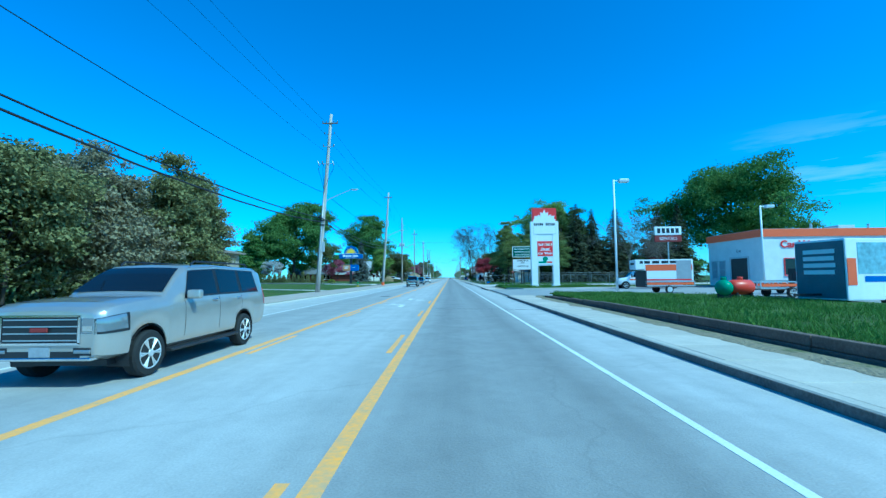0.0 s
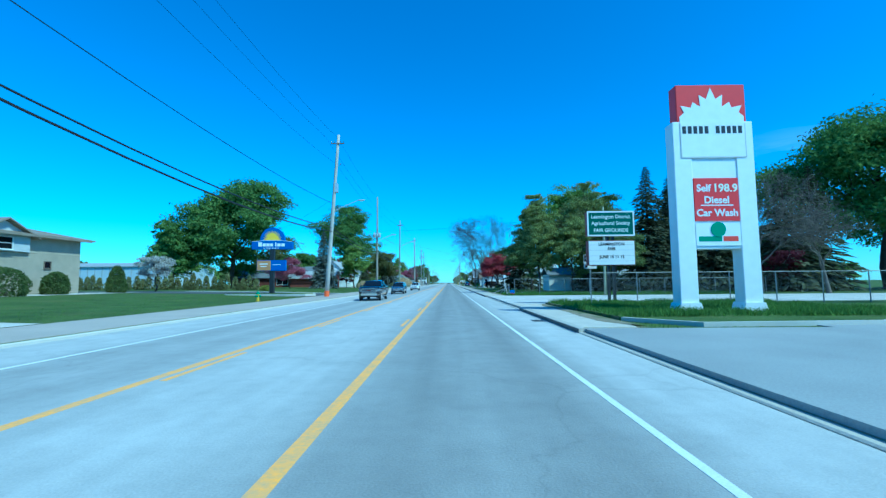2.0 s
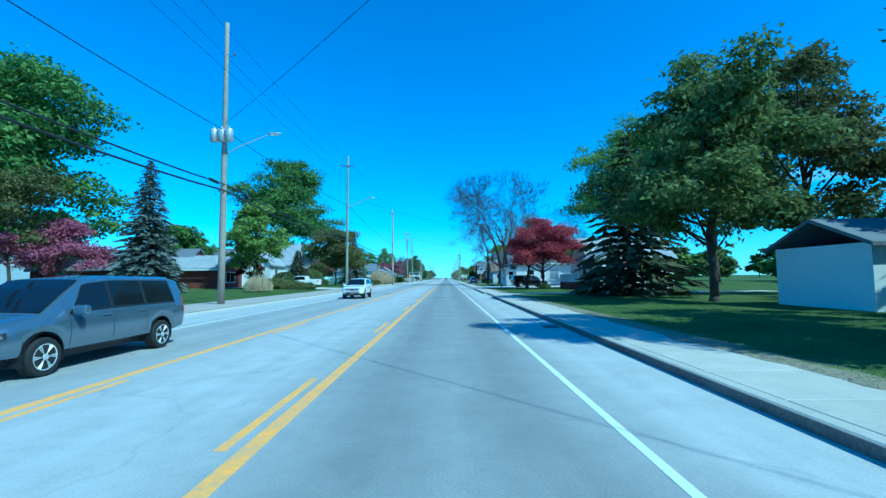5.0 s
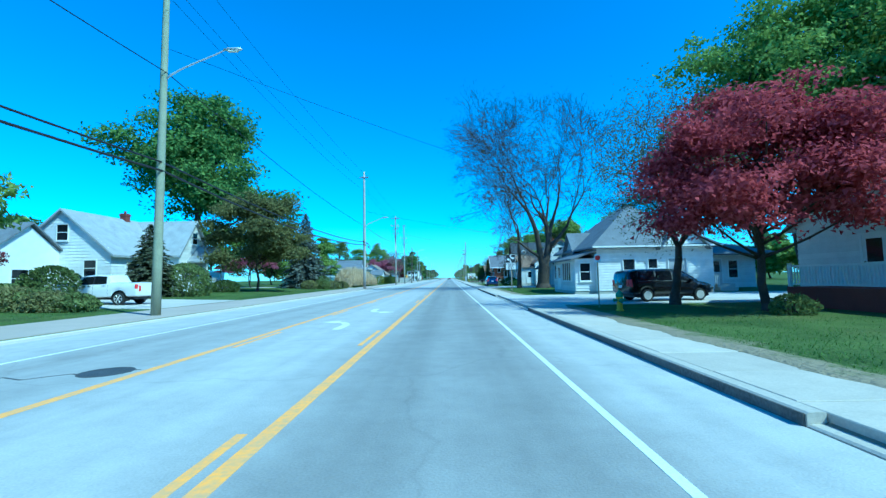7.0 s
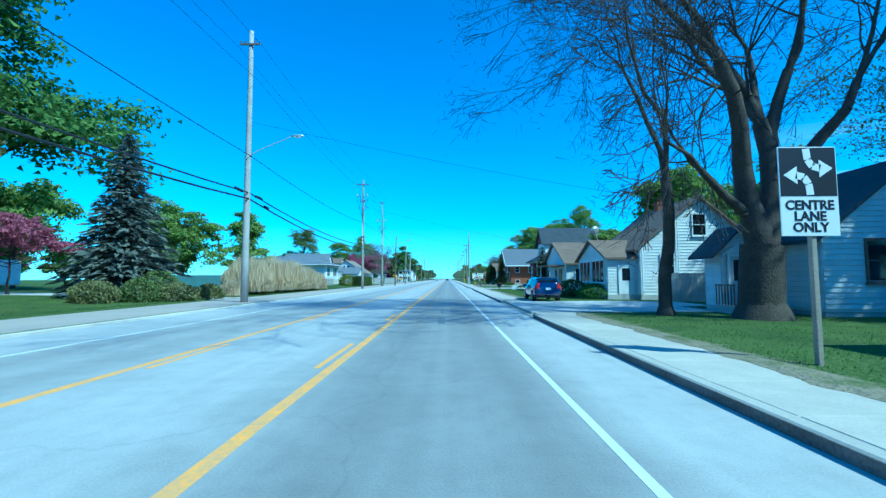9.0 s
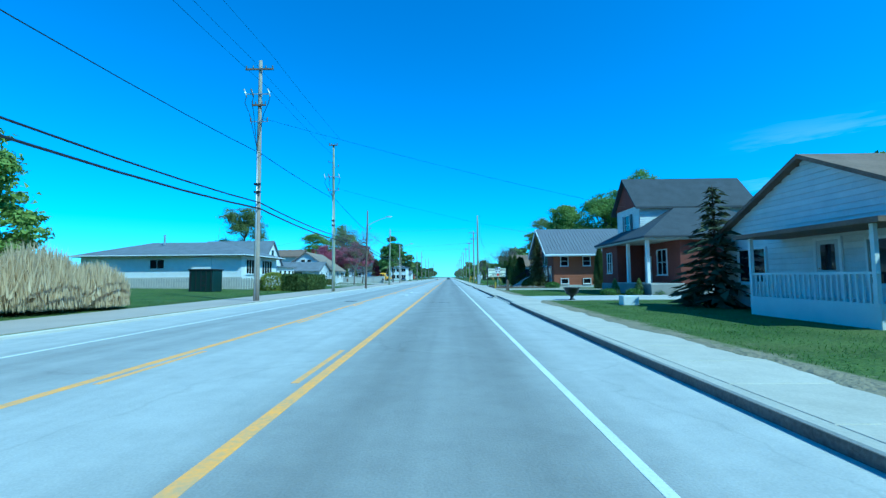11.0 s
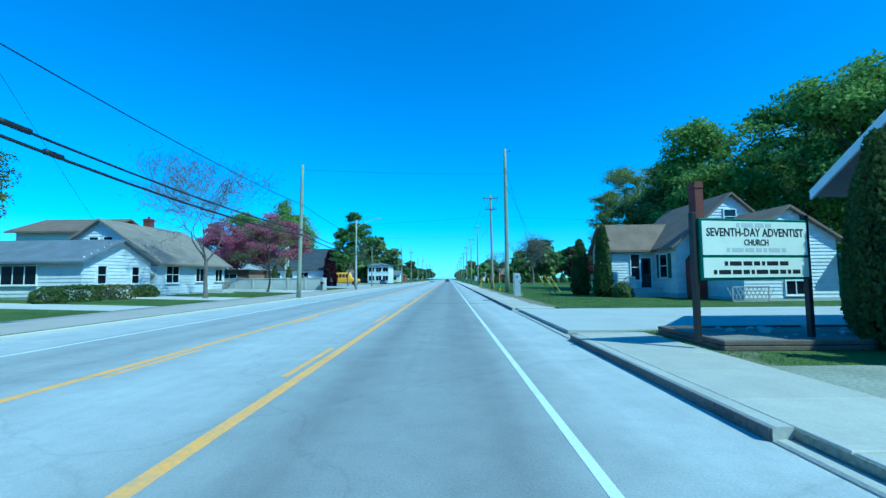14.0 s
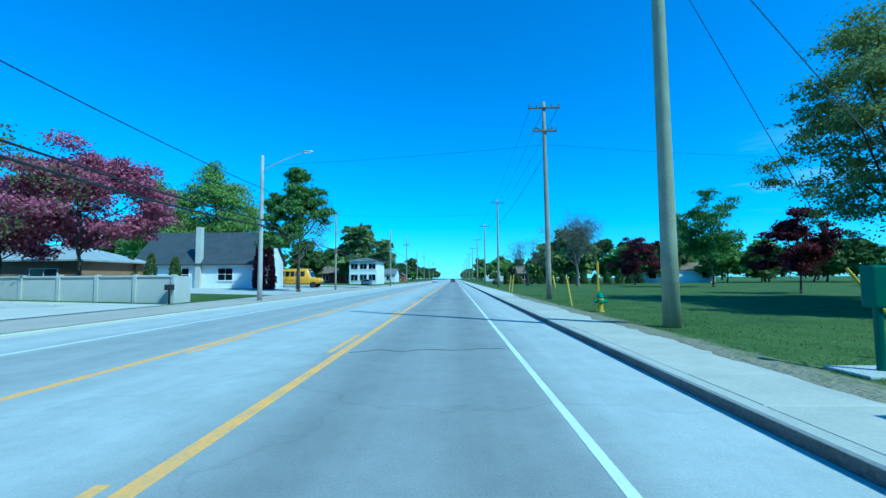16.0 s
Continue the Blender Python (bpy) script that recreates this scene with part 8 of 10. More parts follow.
    def slope(self, ya, yb, wa, wb, off=0.008):
        """A glass sheet across the car between two stations."""
        bm = bmesh.new()
        g = []
        for i in range(7):
            f = i / 6
            y = ya + (yb - ya) * f
            z = self.half(y)[-1][1]
            w = wa + (wb - wa) * f
            d = (self.half(yb)[-1][1] - self.half(ya)[-1][1]) / (yb - ya)
            nrm = Vector((0, -d, 1)).normalized() * off
            g.append([bm.verts.new(Vector((w * s, y, z - 0.016 * abs(s) ** 2)) + nrm) for s in (-1, -0.6, -0.2, 0.2, 0.6, 1)])
        for a, b in zip(g, g[1:]):
            for k in range(5):
                bm.faces.new((a[k], a[k + 1], b[k + 1], b[k]))
        return bm


RIM = plain("wheel_alloy", (0.66, 0.66, 0.65), 0.42, 0.45)


def road_wheel(parent, x, y, r, side, width=0.24, spokes=6, rim_mat=None):
    w = new("wheel")
    w.parent = parent
    w.location = (x, y, r)
    bm = bmesh.new()
    wheel_disc(bm, [(r * 0.64, -width / 2), (r * 0.93, -width / 2), (r, -width * 0.36), (r, width * 0.36), (r * 0.93, width / 2), (r * 0.64, width / 2)], 26, (0, 0, 0))
    part("tyre", bm, RUBBER, w, smooth=False)
    bm = bmesh.new()
    wheel_disc(bm, [(r * 0.66, -0.02), (r * 0.66, 0.02)], 24, (side * width * 0.22, 0, 0))
    part("wheel_well", bm, BLACK, w)
    bm = bmesh.new()
    o = side * width * 0.44
    for k in range(spokes):
        a = 6.2832 * k / spokes
        for da in (-0.10, 0.10):
            c, s = math.cos(a + da), math.sin(a + da)
            ca, sa = math.cos(a), math.sin(a)
            tube(bm, [(o - side * 0.01, r * 0.10 * ca, r * 0.10 * sa), (o, r * 0.64 * c, r * 0.64 * s)], r * 0.07, r * 0.09, 4)
    wheel_disc(bm, [(r * 0.60, -0.012), (r * 0.68, -0.02), (r * 0.68, 0.02), (r * 0.60, 0.02)], 26, (o, 0, 0))
    wheel_disc(bm, [(r * 0.17, -0.02), (r * 0.15, side * 0.035)], 14, (o, 0, 0))
    part("rim", bm, rim_mat or RIM, w, smooth=False)


def build_car(name, x, y, rz, label, rows, paint, axles, r=0.37, glass_y=(), wind=(), rear=None, grille=None, lamps=(0.62, 0.95, 0.78, 0.92), extras=(), handles=(), seams=(), rails=False, chrome=True, base=0.0, wheel_w=0.24, mirror_y=None, group="cars", lamp_len=0.40):
    c = thing(name, x, y, base, label, "car", group, rz)
    L = rows[-1][0]
    W = max(q[4] for q in rows)
    arch = r * 1.19
    sh = Shell(rows, [(a, r * 1.03, arch) for a in axles], 0.42)
    body = part("body", sh.body(), paint, c, smooth=True)
    body.data.set_sharp_from_angle(angle=0.6)
    zb = min(q[1] for q in rows)
    part("underbody", boxes((-W * 0.74, W * 0.74, rows[0][0] + 0.35, L - 0.35, zb - 0.10, zb + 0.08)), BLACK, c)
    for a in axles:
        for s in (-1, 1):
            bm = bmesh.new()   # dark liner inside the arch
            rim = [(a + (arch - 0.004) * math.cos(q), r * 1.03 + (arch - 0.004) * math.sin(q)) for q in np.linspace(-0.35, math.pi + 0.35, 17)]
            lo, hi = [bm.verts.new((s * W * 0.60, *p)) for p in rim], [bm.verts.new((s * W * 0.965, *p)) for p in rim]
            for k in range(16):
                bm.faces.new((lo[k], lo[k + 1], hi[k + 1], hi[k]))
            bm.faces.new(lo)
            part("wheel_well", bm, BLACK, c)
            road_wheel(c, s * (W - wheel_w / 2 - 0.005), a, r, s, wheel_w)
    for s in (-1, 1):
        if glass_y:
            part("window_surround", sh.panel(glass_y[0][0] - 0.03, glass_y[-1][1] + 0.03, 6.06, 6.95, s, 0.004, glass_y[0][2], glass_y[-1][3], 14), BLACK, c)
    for ya, yb, la, lb in glass_y:
        for s in (-1, 1):
            part("side_window", sh.panel(ya, yb, 6.12, 6.92, s, 0.007, la, lb), GLASS, c)
    if wind:
        part("windscreen", sh.slope(*wind), GLASS, c)
    if rear:
        part("rear_window", rear(sh), GLASS, c)
    for ys in seams:
        for s in (-1, 1):
            part("door_seam", sh.panel(ys - 0.006, ys + 0.006, 2.6, 6.0, s, 0.003, n=1, ns=8), BLACK, c)
    for yh in handles:
        for s in (-1, 1):
            p = sh.point(yh, 5.35, s, 0.02)
            part("door_handle", bevelled(boxes((p.x - 0.02, p.x + 0.02, yh - 0.11, yh + 0.11, p.z - 0.02, p.z + 0.02)), 0.008, 1), CHROME if chrome else paint, c)
    front_z = sh.half(L)[-1][1]
    x0, x1, za, zc = lamps
    wf, wr = rows[-1][4], rows[0][4]
    for s in (-1, 1):
        def level(zz, yy):
            h = sh.half(yy)
            return next((k + (zz - h[k][1]) / max(1e-6, h[k + 1][1] - h[k][1]) for k in range(3, 8) if h[k + 1][1] > zz), 7.0)
        ya = L - lamp_len
        s0, s1 = level(za, L - 0.10), min(5.9, level(zc, L - 0.10))
        hl = part("headlight", sh.panel(ya, L - 0.001, s0, s1, s, 0.010, 0.0, 0.0, 12, 5), BLACK, c, "wrap-round headlight in a dark housing", True)
        part("lens", sh.panel(ya + 0.05, L - 0.006, s0 + 0.12 * (s1 - s0), s1 - 0.08 * (s1 - s0), s, 0.018, 0.03, 0.0, 12, 5), LAMP_CLEAR, hl, "", True)
        xa, xb = sorted((s * (grille[0] + 0.03 if grille else x0 * W), s * (wf * 0.82)))
        if xb - xa > 0.03:
            part("front_lens", bevelled(boxes((xa, xb, L - 0.05, L + 0.010, za + 0.01, zc - 0.01)), 0.012, 1), LAMP_CLEAR, hl)
            part("bulb", boxes((xa + 0.02, xb - 0.02, L + 0.008, L + 0.014, za + 0.05, (za + zc) / 2)), CHROME, hl)
        part("tail_light", sh.panel(0.01, 0.16, 4.3, 6.3, s, 0.008), RED, c, "red tail light")
        part("tail_light", boxes((s * wr * 0.80 - 0.09, s * wr * 0.80 + 0.09, rows[0][0] - 0.012, rows[0][0] + 0.05, 0.85, 1.2)), RED, c, "red tail light")
        my = mirror_y if mirror_y is not None else L * 0.68
        p = sh.point(my, 6.0, s, 0.0)
        bm = bevelled(boxes((min(p.x, p.x + s * 0.28), max(p.x, p.x + s * 0.25), my - 0.06, my + 0.09, p.z + 0.02, p.z + 0.20)), 0.055, 3)
        part("wing_mirror", bm, paint, c)
    if grille:
        gw, g0, g1, bars = grille
        g = part("grille", bevelled(boxes((-gw, gw, L - 0.10, L + 0.012, g0, g1)), 0.03), BLACK, c)
        for k in range(bars):
            z = g0 + (g1 - g0) * (k + 0.5) / bars
            part("grille_bar", boxes((-gw * 0.95, gw * 0.95, L + 0.012, L + 0.024, z - 0.009, z + 0.009)), GALV, g)
        bm = boxes((-gw - 0.03, gw + 0.03, L - 0.05, L + 0.028, g1 - 0.015, g1 + 0.02), (-gw - 0.03, gw + 0.03, L - 0.05, L + 0.028, g0 - 0.02, g0 + 0.015), (-gw - 0.03, -gw + 0.01, L - 0.05, L + 0.028, g0, g1), (gw - 0.01, gw + 0.03, L - 0.05, L + 0.028, g0, g1))
        part("grille_surround", bm, CHROME, g)
        part("badge", bevelled(boxes((-0.14, 0.14, L + 0.03, L + 0.045, (g0 + g1) / 2 - 0.035, (g0 + g1) / 2 + 0.035)), 0.01, 1), MAROON, g)
    part("lower_intake", bevelled(boxes((-W * 0.62, W * 0.62, L - 0.06, L + 0.004, zb + 0.06, zb + 0.20)), 0.02, 1), BLACK, c)
    part("number_plate", boxes((-0.16, 0.16, L + 0.004, L + 0.016, zb + 0.1, zb + 0.25)), CURTAIN, c, "plain grey number plate")
    part("number_plate", boxes((-0.16, 0.16, rows[0][0] - 0.016, rows[0][0] - 0.004, 0.75, 0.9)), SIGN_WHITE, c, "plain white number plate")
    if rails:
        for s in (-1, 1):
            bm = bmesh.new()
            y0, y1 = rails
            w, z = sh.half((y0 + y1) / 2)[8]
            tube(bm, [(s * w, y0, z), (s * w, y0 + 0.12, z + 0.07), (s * w, y1 - 0.12, z + 0.07), (s * w, y1, z - 0.01)], 0.022, 0.022, 6)
            part("roof_rail", bm, BLACK, c)
    return c, sh


LAMP_CLEAR = plain("lamp_clear", (0.26, 0.28, 0.30), 0.06, 0.35, 1.0)
PAINT_CHAMPAGNE = plain("paint_champagne", (0.50, 0.47, 0.42), 0.28, 0.55, 0.8)
PAINT_NAVY = plain("paint_navy_black", (0.012, 0.02, 0.035), 0.22, 0.3, 1.0)
PAINT_STEEL = plain("paint_steel_blue", (0.16, 0.21, 0.27), 0.25, 0.6, 0.9)
PAINT_WHITE = plain("paint_white", (0.82, 0.82, 0.80), 0.22, 0.0, 0.9)
PAINT_BLUE = plain("paint_blue", (0.012, 0.04, 0.16), 0.2, 0.3, 1.0)
PAINT_BLACK = plain("paint_black", (0.010, 0.010, 0.012), 0.2, 0.2, 1.0)
BUS_YELLOW = plain("bus_yellow", (0.70, 0.36, 0.02), 0.4)

SUV = [(0.0, 0.55, 1.22, 1.72, 0.97, 0.78), (0.10, 0.48, 1.26, 1.88, 1.0, 0.81), (0.45, 0.42, 1.28, 1.97, 1.03, 0.83), (2.4, 0.40, 1.28, 2.01, 1.03, 0.84), (3.40, 0.40, 1.27, 1.96, 1.03, 0.81), (3.72, 0.40, 1.26, 1.80, 1.03, 0.83), (4.30, 0.40, 1.25, 1.39, 1.03, 0.94), (4.9, 0.40, 1.22, 1.36, 1.03, 0.95), (5.40, 0.42, 1.18, 1.31, 1.03, 0.95), (5.60, 0.44, 1.15, 1.25, 1.02, 0.94), (5.70, 0.47, 1.12, 1.19, 1.0, 0.92)]
suv, sh = build_car("large_suv", -7.15, 1.95 + 5.70, 180, "champagne silver full-size SUV with dark tinted glass", SUV, PAINT_CHAMPAGNE, (1.27, 4.72), 0.395, ((0.52, 1.38, 0.10, 0.02), (1.52, 2.42, 0.02, 0.02), (2.54, 3.72, 0.02, -0.32)), (4.22, 3.52, 0.86, 0.70), lambda s: s.panel(0.02, 0.30, 6.2, 6.9, 1), (0.60, 0.70, 1.12, 4), (0.66, 0.99, 0.84, 1.10), handles=(1.62, 2.72), seams=(1.45, 2.48, 3.75), rails=(0.7, 3.2), mirror_y=3.62, lamp_len=0.46)
for s in (-1, 1):
    part("running_board", bevelled(boxes((min(s * 0.92, s * 1.10), max(s * 0.92, s * 1.10), 1.75, 4.25, 0.34, 0.40)), 0.015, 1), BLACK, suv)
    part("fog_lamp", bevelled(boxes((s * 0.66 - 0.13, s * 0.66 + 0.13, 5.56, 5.725, 0.55, 0.61)), 0.02), LAMP_CLEAR, suv)
for s in (-1, 1):
    part("fog_light_inset", bevelled(boxes((min(s * 0.50, s * 0.80), max(s * 0.50, s * 0.80), 5.50, 5.71, 0.51, 0.65)), 0.02, 1), BLACK, suv)
part("bumper_trim", bevelled(boxes((-0.80, 0.80, 5.50, 5.725, 0.44, 0.49)), 0.015, 1), CHROME, suv)

PICKUP = [(0.0, 0.60, 1.24, 1.37, 0.98, 0.94), (0.1, 0.52, 1.27, 1.41, 1.02, 0.97), (1.78, 0.48, 1.29, 1.43, 1.03, 0.98), (1.86, 0.48, 1.29, 1.66, 1.03, 0.82), (1.98, 0.48, 1.29, 1.90, 1.03, 0.78), (2.7, 0.46, 1.28, 1.95, 1.03, 0.79), (3.50, 0.45, 1.27, 1.90, 1.03, 0.77), (3.85, 0.45, 1.26, 1.74, 1.03, 0.82), (4.36, 0.45, 1.25, 1.36, 1.03, 0.95), (5.1, 0.45, 1.22, 1.36, 1.03, 0.96), (5.62, 0.46, 1.17, 1.31, 1.02, 0.95), (5.80, 0.50, 1.13, 1.26, 1.0, 0.94), (5.86, 0.54, 1.10, 1.20, 0.98, 0.92)]
pick, sh = build_car("pickup_truck", -7.85, 73.4 + 5.86, 180, "dark navy crew-cab pickup truck with chrome grille", PICKUP, PAINT_NAVY, (1.2, 4.95), 0.41, ((2.02, 2.78, 0.10, 0.02), (2.88, 3.92, 0.02, -0.36)), (4.30, 3.58, 0.86, 0.68), None, (0.64, 0.76, 1.16, 5), (0.68, 0.99, 0.84, 1.16), handles=(2.12, 3.05), seams=(1.9, 2.83, 3.95), mirror_y=3.8)
part("bumper", prism(bmesh.new(), [(-1.0, 5.52), (-0.92, 5.76), (-0.72, 5.90), (0.72, 5.90), (0.92, 5.76), (1.0, 5.52), (0.9, 5.5), (-0.9, 5.5)], "z", 0.50, 0.70), CHROME, pick, "chrome front bumper")
part("bed_liner", boxes((-0.84, 0.84, 0.14, 1.72, 1.40, 1.436)), BLACK, pick)
for s in (-1, 1):
    part("running_board", bevelled(boxes((min(s * 0.92, s * 1.08), max(s * 0.92, s * 1.08), 1.8, 4.3, 0.36, 0.42)), 0.015, 1), GALV, pick)

VAN = [(0.0, 0.50, 1.0, 1.55, 0.92, 0.70), (0.12, 0.42, 1.05, 1.68, 0.98, 0.74), (0.5, 0.36, 1.06, 1.76, 1.0, 0.76), (2.4, 0.34, 1.05, 1.78, 1.0, 0.76), (3.1, 0.34, 1.03, 1.72, 1.0, 0.74), (3.5, 0.34, 1.01, 1.50, 1.0, 0.80), (4.15, 0.34, 0.98, 1.08, 0.99, 0.90), (4.7, 0.36, 0.86, 0.98, 0.96, 0.86), (5.05, 0.40, 0.76, 0.86, 0.88, 0.76), (5.14, 0.46, 0.70, 0.78, 0.80, 0.68)]
build_car("minivan", -8.1, 97.3 + 5.14, 180, "steel blue-grey minivan on the road", VAN, PAINT_STEEL, (1.0, 4.1), 0.34, ((0.5, 1.5, 0.1, 0.02), (1.6, 2.5, 0.02, 0.02), (2.6, 3.6, 0.02, -0.45)), (4.1, 3.16, 0.85, 0.68), lambda s: s.panel(0.02, 0.3, 6.2, 6.9, 1), (0.5, 0.56, 0.72, 2), (0.60, 0.98, 0.66, 0.84), handles=(1.7, 2.75), seams=(1.55, 2.55, 3.6), chrome=False, mirror_y=3.5)

JEEP = [(0.0, 0.55, 1.02, 1.42, 0.86, 0.66), (0.10, 0.46, 1.08, 1.58, 0.91, 0.69), (0.45, 0.40, 1.08, 1.66, 0.93, 0.72), (1.7, 0.38, 1.06, 1.70, 0.93, 0.73), (2.45, 0.38, 1.03, 1.64, 0.93, 0.71), (2.8, 0.38, 1.02, 1.46, 0.93, 0.75), (3.4, 0.38, 1.0, 1.08, 0.93, 0.86), (4.0, 0.38, 0.94, 1.03, 0.92, 0.84), (4.42, 0.40, 0.86, 0.95, 0.88, 0.78), (4.58, 0.44, 0.78, 0.88, 0.82, 0.70), (4.63, 0.50, 0.74, 0.82, 0.76, 0.64)]
build_car("compact_suv", -7.75, 125.75 + 4.63, 180, "white compact SUV with roof rails on the road", JEEP, PAINT_WHITE, (0.98, 3.68), 0.36, ((0.55, 1.28, 0.16, 0.02), (1.36, 1.98, 0.02, 0.02), (2.06, 2.92, 0.02, -0.4)), (3.34, 2.52, 0.78, 0.64), lambda s: s.panel(0.02, 0.3, 6.2, 6.9, 1), (0.5, 0.70, 0.86, 5), (0.60, 0.98, 0.78, 0.88), handles=(1.45, 2.15), seams=(1.32, 2.02, 2.95), rails=(0.5, 2.3), chrome=False, mirror_y=2.85)

SEDAN = [(0.0, 0.50, 0.80, 0.98, 0.80, 0.66), (0.10, 0.42, 0.86, 1.04, 0.86, 0.72), (0.75, 0.36, 0.90, 1.08, 0.90, 0.74), (1.25, 0.34, 0.92, 1.40, 0.90, 0.62), (2.2, 0.33, 0.92, 1.46, 0.90, 0.62), (2.75, 0.33, 0.91, 1.40, 0.90, 0.62), (3.45, 0.33, 0.89, 0.98, 0.90, 0.80), (4.1, 0.34, 0.80, 0.90, 0.88, 0.76), (4.45, 0.40, 0.68, 0.78, 0.80, 0.66), (4.52, 0.46, 0.64, 0.70, 0.74, 0.60)]
build_car("blue_hatchback", 6.7, 196.0, 0, "dark blue hatchback parked on a gravel drive", [(0.0, 0.50, 0.92, 1.18, 0.82, 0.66), (0.12, 0.40, 0.95, 1.38, 0.88, 0.68), (0.5, 0.36, 0.96, 1.54, 0.91, 0.70), (1.9, 0.34, 0.94, 1.60, 0.91, 0.70), (2.6, 0.34, 0.92, 1.52, 0.91, 0.68), (3.4, 0.34, 0.90, 0.99, 0.90, 0.82), (4.1, 0.36, 0.80, 0.90, 0.86, 0.74), (4.4, 0.44, 0.68, 0.76, 0.78, 0.64)], PAINT_BLUE, (0.85, 3.5), 0.33, ((0.5, 1.4, 0.1, 0.02), (1.5, 2.9, 0.02, -0.45)), (3.35, 2.65, 0.76, 0.6), lambda s: s.slope(0.03, 0.44, 0.62, 0.62), None, chrome=False, handles=(1.6,), seams=(1.45, 2.95), base=0.13, mirror_y=2.9, group="parked cars")
build_car("black_minivan", 9.6, 153.6, -82, "black minivan with a pale swirl parked on a drive", VAN, PAINT_BLACK, (1.0, 4.1), 0.34, ((0.5, 1.5, 0.1, 0.02), (1.6, 2.5, 0.02, 0.02), (2.6, 3.6, 0.02, -0.45)), (4.1, 3.16, 0.85, 0.68), lambda s: s.panel(0.02, 0.3, 6.2, 6.9, 1), (0.5, 0.56, 0.72, 2), (0.60, 0.98, 0.66, 0.84), handles=(1.7, 2.75), seams=(1.55, 2.55, 3.6), chrome=False, base=0.14, mirror_y=3.5, group="parked cars")
build_car("white_pickup", -19.6, 157.0, 90, "white pickup truck parked on a drive", PICKUP, PAINT_WHITE, (1.2, 4.95), 0.40, ((2.02, 2.78, 0.10, 0.02), (2.88, 3.92, 0.02, -0.36)), (4.30, 3.58, 0.86, 0.68), None, (0.64, 0.76, 1.16, 5), (0.68, 0.99, 0.84, 1.16), handles=(2.12, 3.05), seams=(1.9, 2.83, 3.95), base=0.27, mirror_y=3.8, group="parked cars")
build_car("dark_sedan", -0.2, 462.0, 0, "dark saloon car driving far ahead", SEDAN, PAINT_BLACK, (0.85, 3.6), 0.33, ((1.1, 2.0, 0.3, 0.02), (2.1, 3.1, 0.02, -0.4)), (3.4, 2.8, 0.76, 0.56), lambda s: s.slope(0.78, 1.22, 0.66, 0.55), None, chrome=False, seams=(2.05,))
build_car("white_sedan", -7.6, 470.0, 180, "white saloon car far ahead", SEDAN, PAINT_WHITE, (0.85, 3.6), 0.33, ((1.1, 2.0, 0.3, 0.02), (2.1, 3.1, 0.02, -0.4)), (3.4, 2.8, 0.76, 0.56), lambda s: s.slope(0.78, 1.22, 0.66, 0.55), None, chrome=False, seams=(2.05,))
build_car("grey_sedan", -19.5, 392.0, 180, "grey saloon parked by a side street", SEDAN, PAINT_STEEL, (0.85, 3.6), 0.33, ((1.1, 2.0, 0.3, 0.02), (2.1, 3.1, 0.02, -0.4)), (3.4, 2.8, 0.76, 0.56), None, None, chrome=False, base=0.12, group="parked cars")
build_car("black_suv", -34.0, 344.0, 90, "black SUV parked before a house", JEEP, PAINT_BLACK, (0.98, 3.68), 0.36, ((0.55, 1.28, 0.16, 0.02), (1.36, 1.98, 0.02, 0.02), (2.06, 2.92, 0.02, -0.4)), (3.34, 2.52, 0.78, 0.64), None, None, chrome=False, base=0.3, mirror_y=2.85, group="parked cars")

# rental box truck on the forecourt: cab towards the road
VCAB = [(0.0, 0.55, 1.25, 2.05, 0.98, 0.80), (0.9, 0.50, 1.25, 2.08, 1.0, 0.80), (1.25, 0.50, 1.24, 1.9, 1.0, 0.82), (1.85, 0.50, 1.22, 1.34, 1.0, 0.92), (2.5, 0.50, 1.15, 1.26, 0.98, 0.90), (2.75, 0.55, 1.08, 1.16, 0.94, 0.84), (2.82, 0.60, 1.0, 1.08, 0.88, 0.78)]
tr = thing("box_truck", 21.7, 46.3, 0.135, "white and orange rental box truck with cab-over attic", "truck", "", 82)
cab = Shell(VCAB)
part("cab", cab.body(24), PAINT_WHITE, tr, smooth=True)
part("windscreen", cab.slope(1.82, 1.28, 0.88, 0.74), GLASS, tr)
for s in (-1, 1):
    part("side_window", cab.panel(0.25, 1.3, 6.12, 6.9, s, 0.007, 0.02, -0.3), GLASS, tr)
    part("wing_mirror", bevelled(boxes((min(s * 1.02, s * 1.25), max(s * 1.02, s * 1.25), 1.35, 1.45, 1.3, 1.7)), 0.02), BLACK, tr)
    part("headlight", bevelled(boxes((s * 0.72 - 0.14, s * 0.72 + 0.14, 2.6, 2.80, 0.85, 1.05)), 0.02), LAMP_CLEAR, tr)
    for a, dy in ((2.05, 0), (-3.2, 0)):
        road_wheel(tr, s * 0.92, a, 0.40, s, 0.26, 6, GALV)
    part("wheel_arch", wheel_disc(bmesh.new(), [(0.47, 0), (0.47, 0.01)], 22, (s * 0.995, 2.05, 0.42)), BLACK, tr)
    part("stripe", cab.panel(-0.0, 1.6, 4.3, 5.0, s, 0.006), ORANGE, tr, "orange swoosh on the door")
part("grille", bevelled(boxes((-0.5, 0.5, 2.74, 2.86, 0.72, 1.02)), 0.03), BLACK, tr)
part("bumper", bevelled(boxes((-1.0, 1.0, 2.6, 2.92, 0.48, 0.68)), 0.03), GALV, tr)
part("cargo_box", bevelled(boxes((-1.22, 1.22, -5.2, 0.02, 0.75, 3.35)), 0.03), SIGN_WHITE, tr)
part("attic", bevelled(boxes((-1.22, 1.22, 0.02, 1.0, 2.2, 3.35)), 0.06), SIGN_WHITE, tr)
